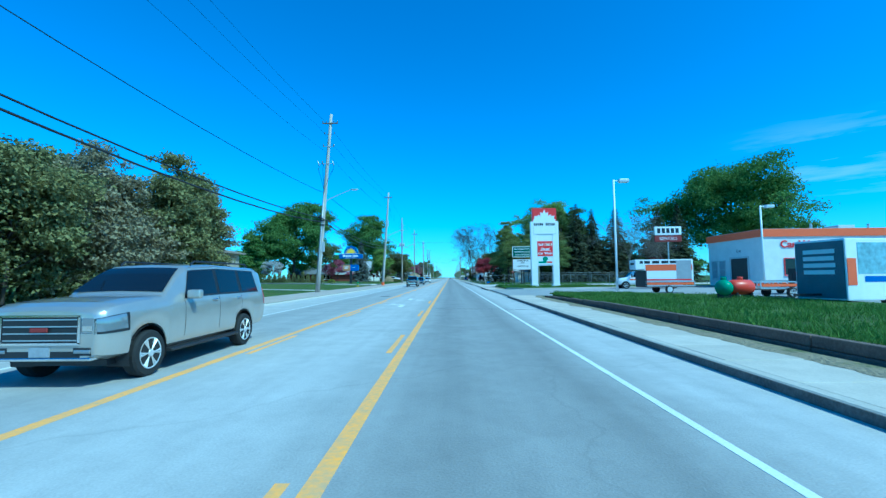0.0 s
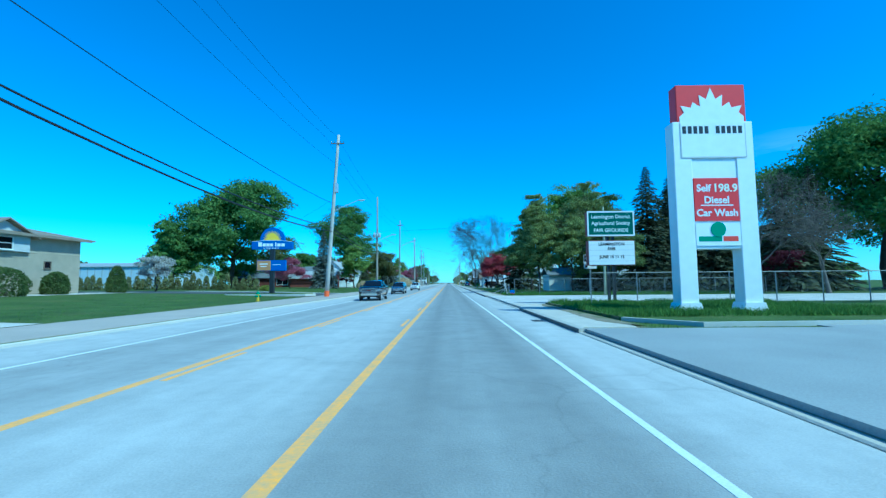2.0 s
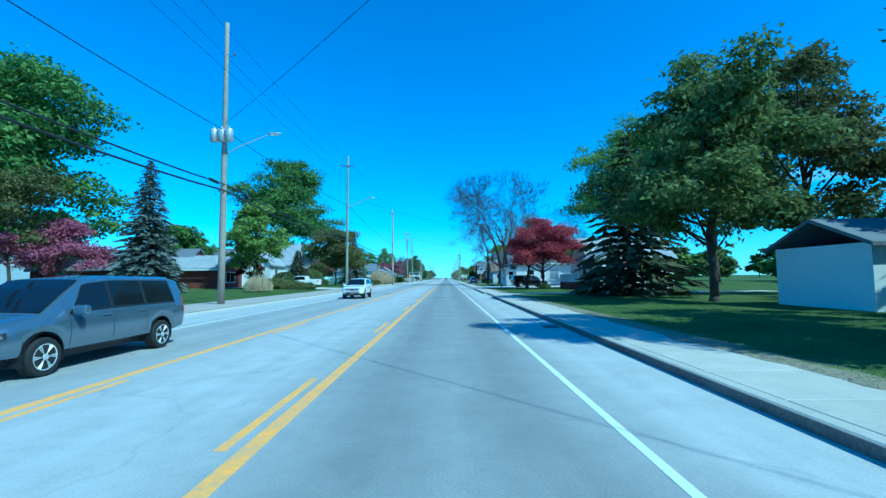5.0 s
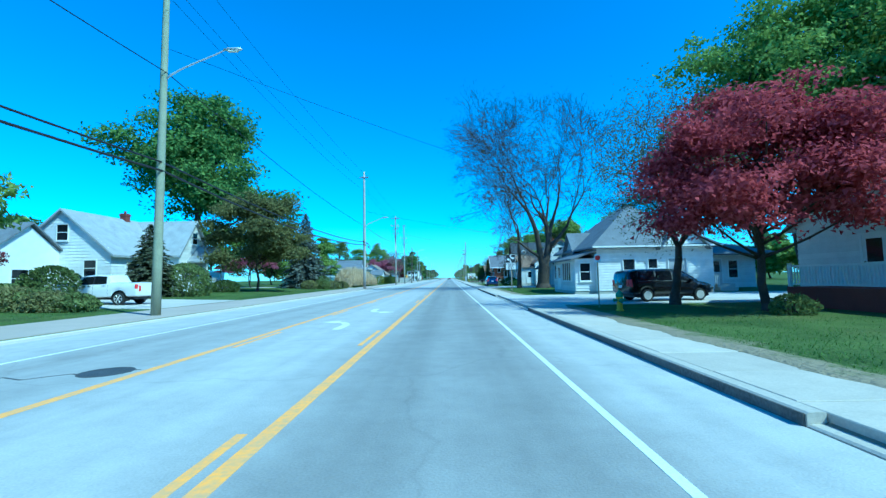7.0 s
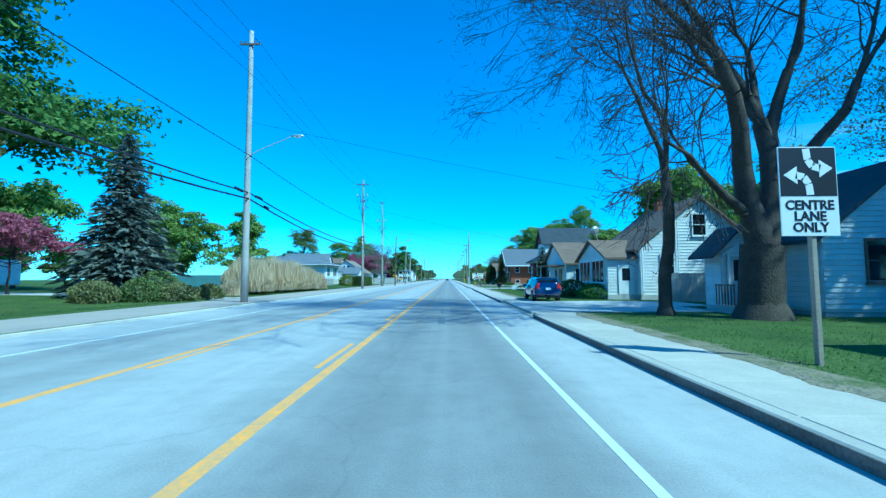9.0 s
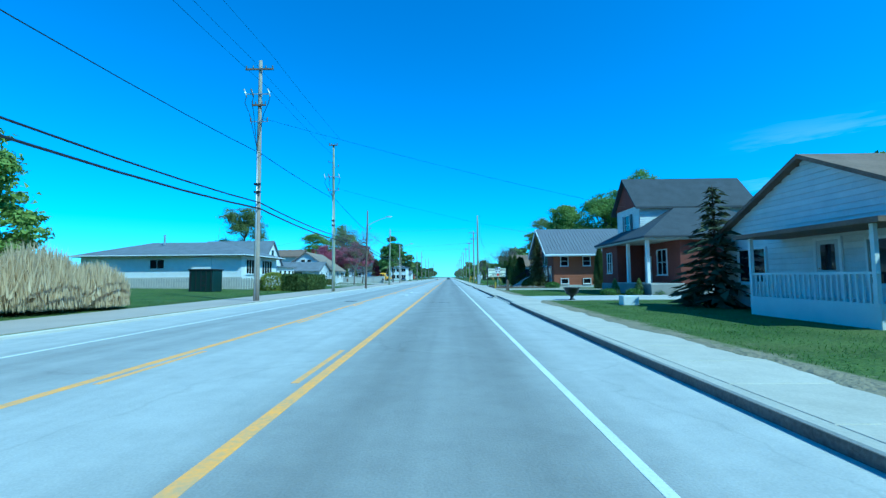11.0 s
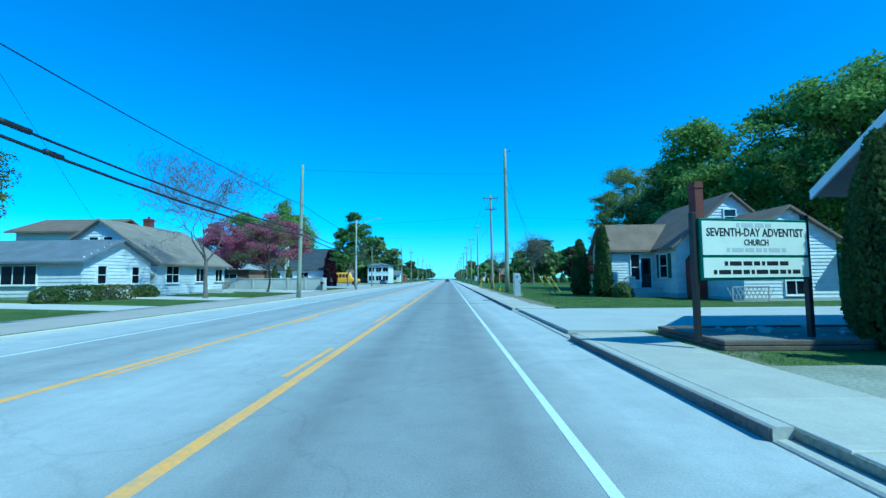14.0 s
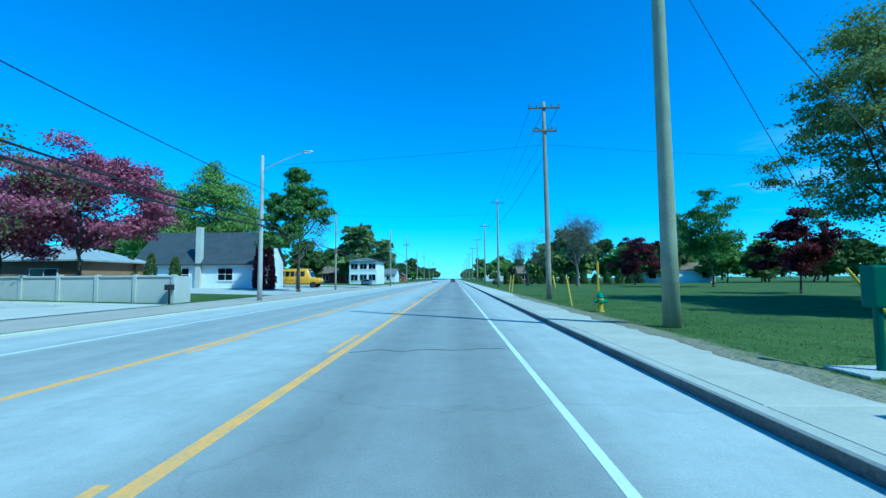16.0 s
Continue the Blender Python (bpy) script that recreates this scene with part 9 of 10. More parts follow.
part("chassis", boxes((-0.5, 0.5, -5.1, 0.4, 0.5, 0.75)), BLACK, tr)
for s in (-1, 1):
    part("orange_band", boxes((min(s * 1.22, s * 1.226), max(s * 1.22, s * 1.226), -5.1, -0.1, 2.05, 2.75)), ORANGE, tr, "orange painted band")
    for k, (a, b) in enumerate(((-0.6, 0.0), (0.15, 0.5), (-1.6, -0.85), (-2.6, -1.85), (-3.4, -2.75))):
        part("lettering_bar", boxes((min(s * 1.22, s * 1.228), max(s * 1.22, s * 1.228), a, b, 2.88, 3.18)), SIGN_BLACK, tr, "plain black lettering bar")
    part("picture_panel", boxes((min(s * 1.22, s * 1.227), max(s * 1.22, s * 1.227), -5.0, -3.4, 1.1, 3.2)), CURTAIN, tr, "grey mountain picture panel")
part("lettering_bar", boxes((-0.8, 0.8, 1.0, 1.008, 2.75, 3.0)), SIGN_BLACK, tr, "plain black lettering bar")
part("skirt_band", boxes((-1.23, -1.222, -5.0, -0.1, 0.8, 1.1), (1.222, 1.23, -5.0, -0.1, 0.8, 1.1)), RED, tr)

# enclosed cargo trailer and flat trailers
ct = thing("cargo_trailer", 16.6, 14.6, 0.135, "grey and white enclosed cargo trailer with orange stripe", "trailer", "trailers", 8)
part("box", bevelled(boxes((0, 5.2, 0, 2.4, 0.32, 3.1)), 0.06), SIGN_WHITE, ct)
part("side_panel", boxes((-0.012, 0.004, 0.06, 2.34, 0.40, 3.0)), mat("trailer_grey", (0.12, 0.14, 0.17), 0.5), ct, "dark grey advertising end panel")
for k in range(4):
    part("lettering_bar", boxes((-0.02, -0.012, 0.45 + 0.05 * (k % 2), 1.95, 2.45 - 0.32 * k, 2.65 - 0.32 * k)), SIGN_WHITE, ct, "plain white lettering bar")
part("picture_panel", boxes((0.6, 4.8, -0.012, 0.004, 1.5, 2.9)), mat("picture_teal", (0.30, 0.45, 0.50), 0.4, 0.4, 1.5, 4), ct, "teal landscape picture panel")
part("stripe", boxes((0.05, 0.5, -0.014, 0.004, 1.0, 2.2)), ORANGE, ct, "orange stripe")
part("lettering_bar", boxes((0.9, 4.4, -0.016, -0.012, 1.15, 1.4)), SIGN_BLUE, ct, "plain blue lettering bar")
for a in (2.2, 3.1):
    road_wheel(ct, 0, 0, 0.34, 1, 0.2)
    w = ct.children[-1]
    w.matrix_basis = pose(a, 0.1, 0.34, 0, 0, -90)
part("drawbar", boxes((-1.4, 0.1, 1.15, 1.25, 0.5, 0.6)), BLACK, ct)


def flat_trailer(x, y, rz, length, label):
    t = thing("utility_trailer", x, y, 0.135, label, "trailer", "trailers", rz)
    part("deck", boxes((0, length, -0.9, 0.9, 0.5, 0.58)), TIMBER, t)
    for s in (-1, 1):
        part("side_rail", boxes((0, length, s * 0.9 - 0.03, s * 0.9 + 0.03, 0.98, 1.06), (0, length, s * 0.9 - 0.03, s * 0.9 + 0.03, 0.58, 0.66), *[(length * k / 6 - 0.03, length * k / 6 + 0.03, s * 0.9 - 0.03, s * 0.9 + 0.03, 0.58, 1.06) for k in range(7)]), GALV, t)
        part("stripe", boxes((0.1, length - 0.1, s * 0.94 - 0.005, s * 0.94 + 0.005, 0.72, 0.9)), ORANGE, t)
    road_wheel(t, 0, 0, 0.33, -1, 0.2)
    t.children[-1].matrix_basis = pose(length * 0.55, -1.05, 0.33, 0, 0, 90)
    road_wheel(t, 0, 0, 0.33, 1, 0.2)
    t.children[-1].matrix_basis = pose(length * 0.55, 1.05, 0.33, 0, 0, 90)
    bm = bmesh.new()
    tube(bm, [(-1.2, 0, 0.5), (0, 0.5, 0.52)], 0.05, 0.05, 6)
    tube(bm, [(-1.2, 0, 0.5), (0, -0.5, 0.52)], 0.05, 0.05, 6)
    part("drawbar", bm, BLACK, t)
    gate = part("tailgate", boxes((length - 0.04, length + 0.02, -0.88, 0.88, 0.58, 1.9)), BLACK, t, "folded black mesh tailgate")
    for k in range(7):
        part("bar", boxes((length - 0.05, length + 0.03, -0.9 + 0.3 * k, -0.86 + 0.3 * k, 0.58, 1.95)), BLACK, gate)


flat_trailer(19.9, 33.2, 183, 4.2, "flat steel utility trailer with orange stripes")
flat_trailer(19.2, 24.5, 4, 3.6, "flat steel utility trailer with orange stripes")
flat_trailer(23.5, 28.5, 10, 3.6, "flat steel utility trailer with orange stripes")


def gas_tank(x, y, material, label, rz):
    t = thing("gas_tank", x, y, 0.42, label, "tank", "tanks", rz)
    bm = bmesh.new()
    pr = [(0.05, -0.75), (0.26, -0.70), (0.40, -0.52), (0.42, 0.0), (0.40, 0.52), (0.26, 0.70), (0.05, 0.75)]
    wheel_disc(bm, pr, 18, (0, 0, 0.55))
    part("shell", bm, material, t, smooth=True)
    part("stand", boxes((-0.5, -0.4, -0.3, 0.3, 0, 0.35), (0.4, 0.5, -0.3, 0.3, 0, 0.35)), BLACK, t)
    bm = bmesh.new()
    lathe(bm, [(0.14, 0.9), (0.14, 1.08), (0.1, 1.12)], 12)
    part("valve_cap", bm, material, t)


gas_tank(13.6, 18.4, HYDRANT_GREEN, "small green gas tank on the grass", 60)
gas_tank(15.0, 19.2, TANK_RED, "red gas tank on the grass", 10)

# school bus in the yard
bus = thing("school_bus", -31.5, 361.0, 0.3, "yellow school bus with black window band", "bus", "", -90)
BUS = [(0.0, 0.65, 1.55, 2.9, 1.18, 1.02), (0.1, 0.6, 1.6, 3.0, 1.2, 1.05), (8.6, 0.6, 1.6, 3.02, 1.2, 1.05), (8.95, 0.6, 1.6, 2.6, 1.18, 1.0), (9.3, 0.6, 1.5, 1.65, 1.1, 1.0), (10.5, 0.62, 1.35, 1.5, 1.0, 0.9), (10.7, 0.7, 1.2, 1.3, 0.9, 0.8)]
bs = Shell(BUS)
part("body", bs.body(), BUS_YELLOW, bus, smooth=True)
for k in range(10):
    for s in (-1, 1):
        part("side_window", bs.panel(0.4 + 0.8 * k, 1.06 + 0.8 * k, 6.15, 6.75, s, 0.01), GLASS, bus)
for s in (-1, 1):
    part("black_rail", bs.panel(0.1, 9.0, 4.2, 4.32, s, 0.012), BLACK, bus)
    for a in (2.2, 9.6):
        road_wheel(bus, s * 1.08, a, 0.48, s, 0.3, 6, BLACK)
part("windscreen", bs.slope(9.28, 8.7, 1.0, 0.9), GLASS, bus)
part("bumper", bevelled(boxes((-1.1, 1.1, 10.6, 10.85, 0.55, 0.8)), 0.03), BLACK, bus)

# ---- signs, fences and small street things ----
# tall fuel-station pylon
py = thing("fuel_sign", 12.0, 53.6, 0.1, "tall white and red fuel-station pylon sign", "sign")
for s in (-1, 1):
    part("leg", bevelled(boxes((s * 1.45 - 0.42, s * 1.45 + 0.42, -0.35, 0.35, 0, 9.0)), 0.03, 1), SIGN_WHITE, py)
    bm = bmesh.new()
    prism(bm, [(s * 1.45 - 0.62, 0), (s * 1.45 + 0.62, 0), (s * 1.45 + 0.44, 0.55), (s * 1.45 - 0.44, 0.55)], "y", -0.45, 0.45)
    part("foot", bm, SIGN_WHITE, py)
part("panel", bevelled(boxes((-1.05, 1.05, -0.3, 0.3, 3.0, 9.0)), 0.02, 1), SIGN_WHITE, py)
part("top_board", bevelled(boxes((-1.62, 1.62, -0.32, 0.32, 8.6, 10.8)), 0.03, 1), RED, py, "red top board with white leaf shape")
leaf = [(0, 10.65), (0.22, 10.1), (0.55, 10.3), (0.5, 9.72), (0.85, 9.95), (0.95, 9.68), (1.42, 9.78), (1.28, 9.45), (1.5, 9.25), (1.5, 8.95), (-1.5, 8.95), (-1.5, 9.25), (-1.28, 9.45), (-1.42, 9.78), (-0.95, 9.68), (-0.85, 9.95), (-0.5, 9.72), (-0.55, 10.3), (-0.22, 10.1)]
part("leaf_shape", prism(bmesh.new(), leaf, "y", -0.345, -0.325), SIGN_WHITE, py, "white jagged leaf shape")
part("name_board", boxes((-1.5, 1.5, -0.37, -0.3, 7.3, 8.95)), SIGN_WHITE, py)
part("board_edge", boxes((-1.5, 1.5, -0.375, -0.36, 7.26, 7.32), (-1.52, -1.48, -0.375, -0.36, 7.3, 8.9), (1.48, 1.52, -0.375, -0.36, 7.3, 8.9)), GREY_TRIM, py)
for k in range(11):
    if k != 5:
        part("lettering_bar", boxes((-1.42 + 0.26 * k, -1.24 + 0.26 * k, -0.376, -0.37, 8.42, 8.78)), SIGN_BLACK, py, "plain dark lettering bar")
pr = part("price_board", boxes((-1.02, 1.02, -0.36, -0.3, 4.3, 6.3)), RED, py, "red price board with white words")
part("divider", boxes((-0.75, 0.75, -0.368, -0.36, 5.0, 5.05)), SIGN_WHITE, py)
put = lambda w, s, x, z, m: text_part(w, s, Matrix.Translation((x, -0.366, z)) @ FACING_US, m, py, bold=0.012)
put("Self", 0.46, -0.58, 5.82, SIGN_WHITE)
put("198.9", 0.52, 0.42, 5.82, SIGN_CREAM)
put("Diesel", 0.46, 0, 5.26, SIGN_WHITE)
put("Car Wash", 0.46, 0, 4.66, SIGN_WHITE)
part("snack_board", boxes((-1.02, 1.02, -0.35, -0.3, 3.15, 4.2)), SIGN_WHITE, py)
bm = bmesh.new()
lathe(bm, [(0.26, 0), (0.34, 0.004), (0.34, 0.02), (0.26, 0.02)], 22)
o = part("ring_mark", bm, HYDRANT_GREEN, py, "green and red ring mark")
o.matrix_basis = pose(0, -0.36, 3.9, 90, 0, 0)
part("lettering_bar", boxes((-0.9, 0.15, -0.358, -0.35, 3.35, 3.58)), HYDRANT_GREEN, py, "plain green lettering bar")
part("lettering_bar", boxes((0.22, 0.9, -0.358, -0.35, 3.35, 3.58)), TANK_RED, py, "plain red lettering bar")

# rental sign on a pole
us = thing("rental_sign", 30.4, 57.0, 0.12, "white and maroon rental sign on a post", "sign")
part("post", tube(bmesh.new(), [(0, 0, 0), (0, 0, 8.2)], 0.1, 0.09, 10), GALV, us)
part("board", bevelled(boxes((-1.9, 1.9, -0.14, 0.14, 7.3, 8.5)), 0.03, 1), SIGN_WHITE, us)
part("board", bevelled(boxes((-1.9, 1.9, -0.12, 0.12, 6.3, 7.2)), 0.03, 1), MAROON, us)
for k in range(5):
    part("lettering_bar", boxes((-1.55 + 0.65 * k, -1.1 + 0.65 * k, -0.15, -0.14, 7.55, 8.25)), SIGN_BLACK, us, "plain black lettering bar")
text_part("RENTALS", 0.62, Matrix.Translation((0, -0.126, 6.75)) @ FACING_US, SIGN_WHITE, us)

# fairground sign
fs = thing("fairground_sign", 10.4, 62.3, 0.12, "green fairground sign above a white letter board", "sign")
fs.matrix_basis = pose(10.45, 62.3, 0.12) @ Matrix.Diagonal((0.90, 0.90, 0.955, 1))
for s in (-0.2, 0.2):
    part("post", boxes((s - 0.09, s + 0.09, -0.06, 0.12, 0, 6.3)), BLACK, fs)
part("box", bevelled(boxes((-1.72, 1.72, -0.22, 0.34, 4.78, 6.5)), 0.02, 1), MAROON, fs)
part("rim", boxes((-1.74, 1.74, -0.27, -0.22, 6.42, 6.52), (-1.74, 1.74, -0.27, -0.22, 4.76, 4.86), (-1.74, -1.64, -0.27, -0.22, 4.86, 6.42), (1.64, 1.74, -0.27, -0.22, 4.86, 6.42)), SIGN_WHITE, fs)
part("face", boxes((-1.64, 1.64, -0.245, -0.22, 4.86, 6.42)), SIGN_GREEN, fs)
for w, z, s in (("Leamington District", 6.12, 0.36), ("Agricultural Society", 5.66, 0.36), ("FAIR GROUNDS", 5.16, 0.36)):
    text_part(w, s, Matrix.Translation((0, -0.248, z)) @ FACING_US, SIGN_WHITE, fs, bold=0.006)
part("letter_box", bevelled(boxes((-1.72, 1.72, -0.22, 0.34, 2.72, 4.45)), 0.02, 1), MAROON, fs)
part("letter_board", boxes((-1.68, 1.68, -0.25, -0.22, 2.76, 4.41)), SIGN_WHITE, fs)
for k in range(4):
    part("letter_rail", boxes((-1.66, 1.66, -0.256, -0.25, 3.0 + 0.38 * k, 3.02 + 0.38 * k)), GREY_TRIM, fs)
for w, z in (("LEAMINGTON", 4.18), ("FAIR", 3.86), ("JUNE 10 11 12", 3.3)):
    text_part(w, 0.30, Matrix.Translation((0, -0.254, z)) @ FACING_US, SIGN_BLACK, fs, bold=0.008)


def bike_sign(x, y, label):
    b = thing("bike_lane_sign", x, y, 0.12, label, "traffic sign", "bike lane signs")
    part("post", boxes((-0.03, 0.03, 0.01, 0.06, 0, 3.45)), GALV, b)
    part("plate", bevelled(boxes((-0.45, 0.45, -0.012, 0.008, 2.45, 3.45)), 0.004, 1), SIGN_WHITE, b)
    part("black_field", boxes((-0.42, 0.02, -0.018, -0.012, 2.95, 3.42)), SIGN_BLACK, b)
    part("diamond", prism(bmesh.new(), [(-0.2, 3.0), (-0.08, 3.18), (-0.2, 3.37), (-0.32, 3.18)], "y", -0.024, -0.018), SIGN_WHITE, b)
    part("diamond_core", prism(bmesh.new(), [(-0.2, 3.06), (-0.12, 3.18), (-0.2, 3.31), (-0.28, 3.18)], "y", -0.028, -0.024), SIGN_BLACK, b)
    for xx in (0.13, 0.33):
        bm = bmesh.new()
        lathe(bm, [(0.065, 0), (0.085, 0), (0.085, 0.006), (0.065, 0.006)], 16)
        o = part("bike_wheel", bm, SIGN_BLACK, b)
        o.matrix_basis = pose(xx, -0.012, 3.12, 90, 0, 0)
    bm = bmesh.new()
    for p, q in (((0.13, 3.12), (0.19, 3.25)), ((0.19, 3.25), (0.30, 3.25)), ((0.30, 3.25), (0.33, 3.12)), ((0.13, 3.12), (0.23, 3.12)), ((0.23, 3.12), (0.30, 3.25)), ((0.30, 3.25), (0.29, 3.31))):
        tube(bm, [(p[0], -0.015, p[1]), (q[0], -0.015, q[1])], 0.011, 0.011, 4)
    part("bike_frame", bm, SIGN_BLACK, b)
    part("arrow", prism(bmesh.new(), [(-0.36, 2.52), (-0.16, 2.56), (-0.22, 2.62), (-0.06, 2.80), (-0.12, 2.86), (-0.28, 2.68), (-0.34, 2.73)], "y", -0.018, -0.012), SIGN_BLACK, b)
    for k in range(2):
        part("lettering_bar", boxes((0.1, 0.4, -0.016, -0.012, 2.62 + 0.13 * k, 2.70 + 0.13 * k)), SIGN_BLACK, b, "plain black lettering bar")
    return b


bike_sign(9.75, 64.4, "white bicycle lane sign on a steel post")
b2 = bike_sign(6.35, 260.6, "white bicycle lane sign with a round plate below")
b2.matrix_basis = pose(6.45, 260.6, 0.1) @ Matrix.Diagonal((0.74, 1, 0.80, 1))
bm = bmesh.new()
lathe(bm, [(0.05, 0), (0.22, 0.0), (0.22, 0.012), (0.05, 0.012)], 20)
o = part("round_plate", bm, SIGN_WHITE, b2)
o.matrix_basis = pose(0.0, -0.005, 2.2, 90, 0, 0)
bm = bmesh.new()
lathe(bm, [(0.16, 0), (0.215, 0.0), (0.215, 0.006), (0.16, 0.006)], 20)
o = part("red_ring", bm, RED, b2)
o.matrix_basis = pose(0.0, -0.018, 2.2, 90, 0, 0)

# motel sign
ds = thing("motel_sign", -21.5, 84.5, 0.35, "blue motel sign with a yellow sunburst on a black post", "sign", "", 4)
part("post", bevelled(boxes((-0.25, 0.25, -0.25, 0.25, 0, 5.6)), 0.04, 1), BLACK, ds)
bm = bmesh.new()
arch = [(2.4 - 0.24 * k, 6.34 + 0.16 * math.sin(math.pi * k / 20)) for k in range(21)]
prism(bm, [(-2.4, 5.42), (2.4, 5.42)] + arch, "y", -0.3, 0.3)
part("name_board", bevelled(bm, 0.03, 1), SIGN_BLUE, ds)
bm = bmesh.new()
prism(bm, [(2.32 - 0.232 * k, 6.36 + 0.16 * math.sin(math.pi * k / 20)) for k in range(21)] + [(-2.32 + 0.232 * k, 6.31 + 0.16 * math.sin(math.pi * k / 20)) for k in range(21)], "y", -0.312, -0.302)
part("trim_line", bm, SIGN_WHITE, ds, "thin white line along the top of the board")
bm = bmesh.new()
prism(bm, [(1.45 * math.cos(a), 6.4 + 1.66 * math.sin(a)) for a in np.linspace(0, math.pi, 25)], "y", -0.26, 0.26)
part("dome", bm, SIGN_BLUE, ds, "blue half-round top board")
bm = bmesh.new()
prism(bm, [(0.72 * math.cos(a), 6.52 + 0.76 * math.sin(a)) for a in np.linspace(0, math.pi, 17)], "y", -0.29, -0.26)
for k in range(17):
    a = math.pi * (k + 0.5) / 17
    d = 0.085
    prism(bm, [(0.71 * math.cos(a - d), 6.52 + 0.75 * math.sin(a - d)), (1.16 * math.cos(a), 6.52 + 1.26 * math.sin(a)), (0.71 * math.cos(a + d), 6.52 + 0.75 * math.sin(a + d))], "y", -0.285, -0.26)
part("sunburst", bm, SIGN_YELLOW, ds, "yellow half-sun with rays")
for a, b in ((-1.62, -1.18), (-1.1, -0.72), (-0.66, -0.3), (-0.24, 0.1), (0.36, 0.5), (0.6, 1.0), (1.08, 1.48)):
    part("lettering_bar", boxes((a, b, -0.32, -0.3, 5.76, 6.26 if (a < -1.5 or a == 0.36) else 6.12)), SIGN_WHITE, ds, "plain white lettering bar")
for k in range(6):
    part("lettering_bar", boxes((-1.0 + 0.32 * k, -0.78 + 0.32 * k, -0.316, -0.3, 5.52, 5.61)), SIGN_WHITE, ds, "plain white lettering bar")
part("screen", bevelled(boxes((-1.75, 1.6, -0.28, 0.28, 2.85, 4.12)), 0.03, 1), SIGN_BLUE, ds, "blue and orange message screen")
part("screen_half", boxes((-1.7, -0.1, -0.29, -0.28, 2.9, 4.07)), mat("screen_tan", (0.45, 0.24, 0.10), 0.4, 0.2), ds, "tan half of the message screen")
part("lettering_bar", boxes((-1.4, -0.45, -0.296, -0.29, 3.6, 3.73)), SIGN_WHITE, ds, "plain white lettering bar")
part("lettering_bar", boxes((-1.3, -0.6, -0.296, -0.29, 3.32, 3.43)), SIGN_WHITE, ds, "plain white lettering bar")
part("lettering_bar", boxes((0.15, 1.05, -0.286, -0.28, 3.55, 3.62)), SIGN_WHITE, ds, "plain white lettering bar")
mb = thing("sign_bed", -21.5, 84.0, 0.2, "low stone-edged flower bed round a sign", "flower bed")
bm = bmesh.new()
prism(bm, [(-4.6, -1.3), (4.6, -1.3), (5.4, 0), (4.6, 1.6), (-4.6, 1.6), (-5.4, 0)], "z", 0, 0.28)
part("edging", bm, CONCRETE, mb)
bm = bmesh.new()
prism(bm, [(-4.4, -1.1), (4.4, -1.1), (5.1, 0), (4.4, 1.4), (-4.4, 1.4), (-5.1, 0)], "z", 0.28, 0.34)
part("soil", bm, LAWN, mb)

# centre-lane sign
cs = thing("centre_lane_sign", 6.65, 175.7, -0.02, "black and white centre lane sign on a wooden post", "traffic sign")
part("post", bevelled(boxes((0.02, 0.12, 0.0, 0.1, 0, 2.95)), 0.01, 1), POLE_WOOD, cs)
part("plate", bevelled(boxes((-0.52, 0.52, -0.03, -0.01, 2.4, 4.02)), 0.006, 1), SIGN_WHITE, cs)
part("black_field", boxes((-0.5, 0.5, -0.036, -0.03, 3.12, 4.0)), SIGN_BLACK, cs)
for sx in (1, -1):
    bm = bmesh.new()
    c = 3.56
    pts = [(-0.02, 0.42), (0.0, 0.22), (0.08, 0.10), (0.22, 0.06)]
    for (xa, za), (xb, zb) in zip(pts, pts[1:]):
        d = Vector((xb - xa, zb - za)).normalized() * 0.065
        prism(bm, [(sx * (xa - d.y), c + sx * (za + d.x)), (sx * (xa + d.y), c + sx * (za - d.x)), (sx * (xb + d.y), c + sx * (zb - d.x)), (sx * (xb - d.y), c + sx * (zb + d.x))], "y", -0.042, -0.036)
    prism(bm, [(sx * 0.2, c + sx * 0.22), (sx * 0.2, c - sx * 0.10), (sx * 0.44, c + sx * 0.06)], "y", -0.042, -0.036)
    part("arrow", bm, SIGN_WHITE, cs, "white curved turn arrow")
for w, z in (("CENTRE", 2.95), ("LANE", 2.75), ("ONLY", 2.55)):
    text_part(w, 0.235, Matrix.Translation((0, -0.034, z)) @ FACING_US, SIGN_BLACK, cs, bold=0.006)

# small no-parking sign and other posts
ps = thing("parking_sign", 7.0, 149.6, 0.1, "small white no-parking sign on a green post", "traffic sign")
part("post", boxes((-0.025, 0.025, 0, 0.04, 0, 2.5)), POLE_GREEN, ps)
part("plate", bevelled(boxes((-0.16, 0.16, -0.015, 0.0, 2.15, 2.5)), 0.004, 1), SIGN_WHITE, ps)
bm = bmesh.new()
lathe(bm, [(0.09, 0), (0.12, 0.0), (0.12, 0.006), (0.09, 0.006)], 18)
part("red_ring", bm, RED, ps).matrix_basis = pose(0, -0.015, 2.34, 90, 0, 0)
ps = thing("parking_sign", 7.2, 92.0, 0.1, "small white sign on a steel post", "traffic sign")
part("post", boxes((-0.025, 0.025, 0, 0.04, 0, 2.5)), GALV, ps)
part("plate", bevelled(boxes((-0.16, 0.16, -0.015, 0.0, 2.15, 2.5)), 0.004, 1), SIGN_WHITE, ps)
ps = thing("garden_sign", -41.0, 64.5, 0.7, "small white sign on a short post", "sign")
part("post", boxes((-0.03, 0.03, 0, 0.05, 0, 1.2)), GALV, ps)
part("plate", boxes((-0.2, 0.2, -0.02, 0, 0.9, 1.5)), SIGN_WHITE, ps)


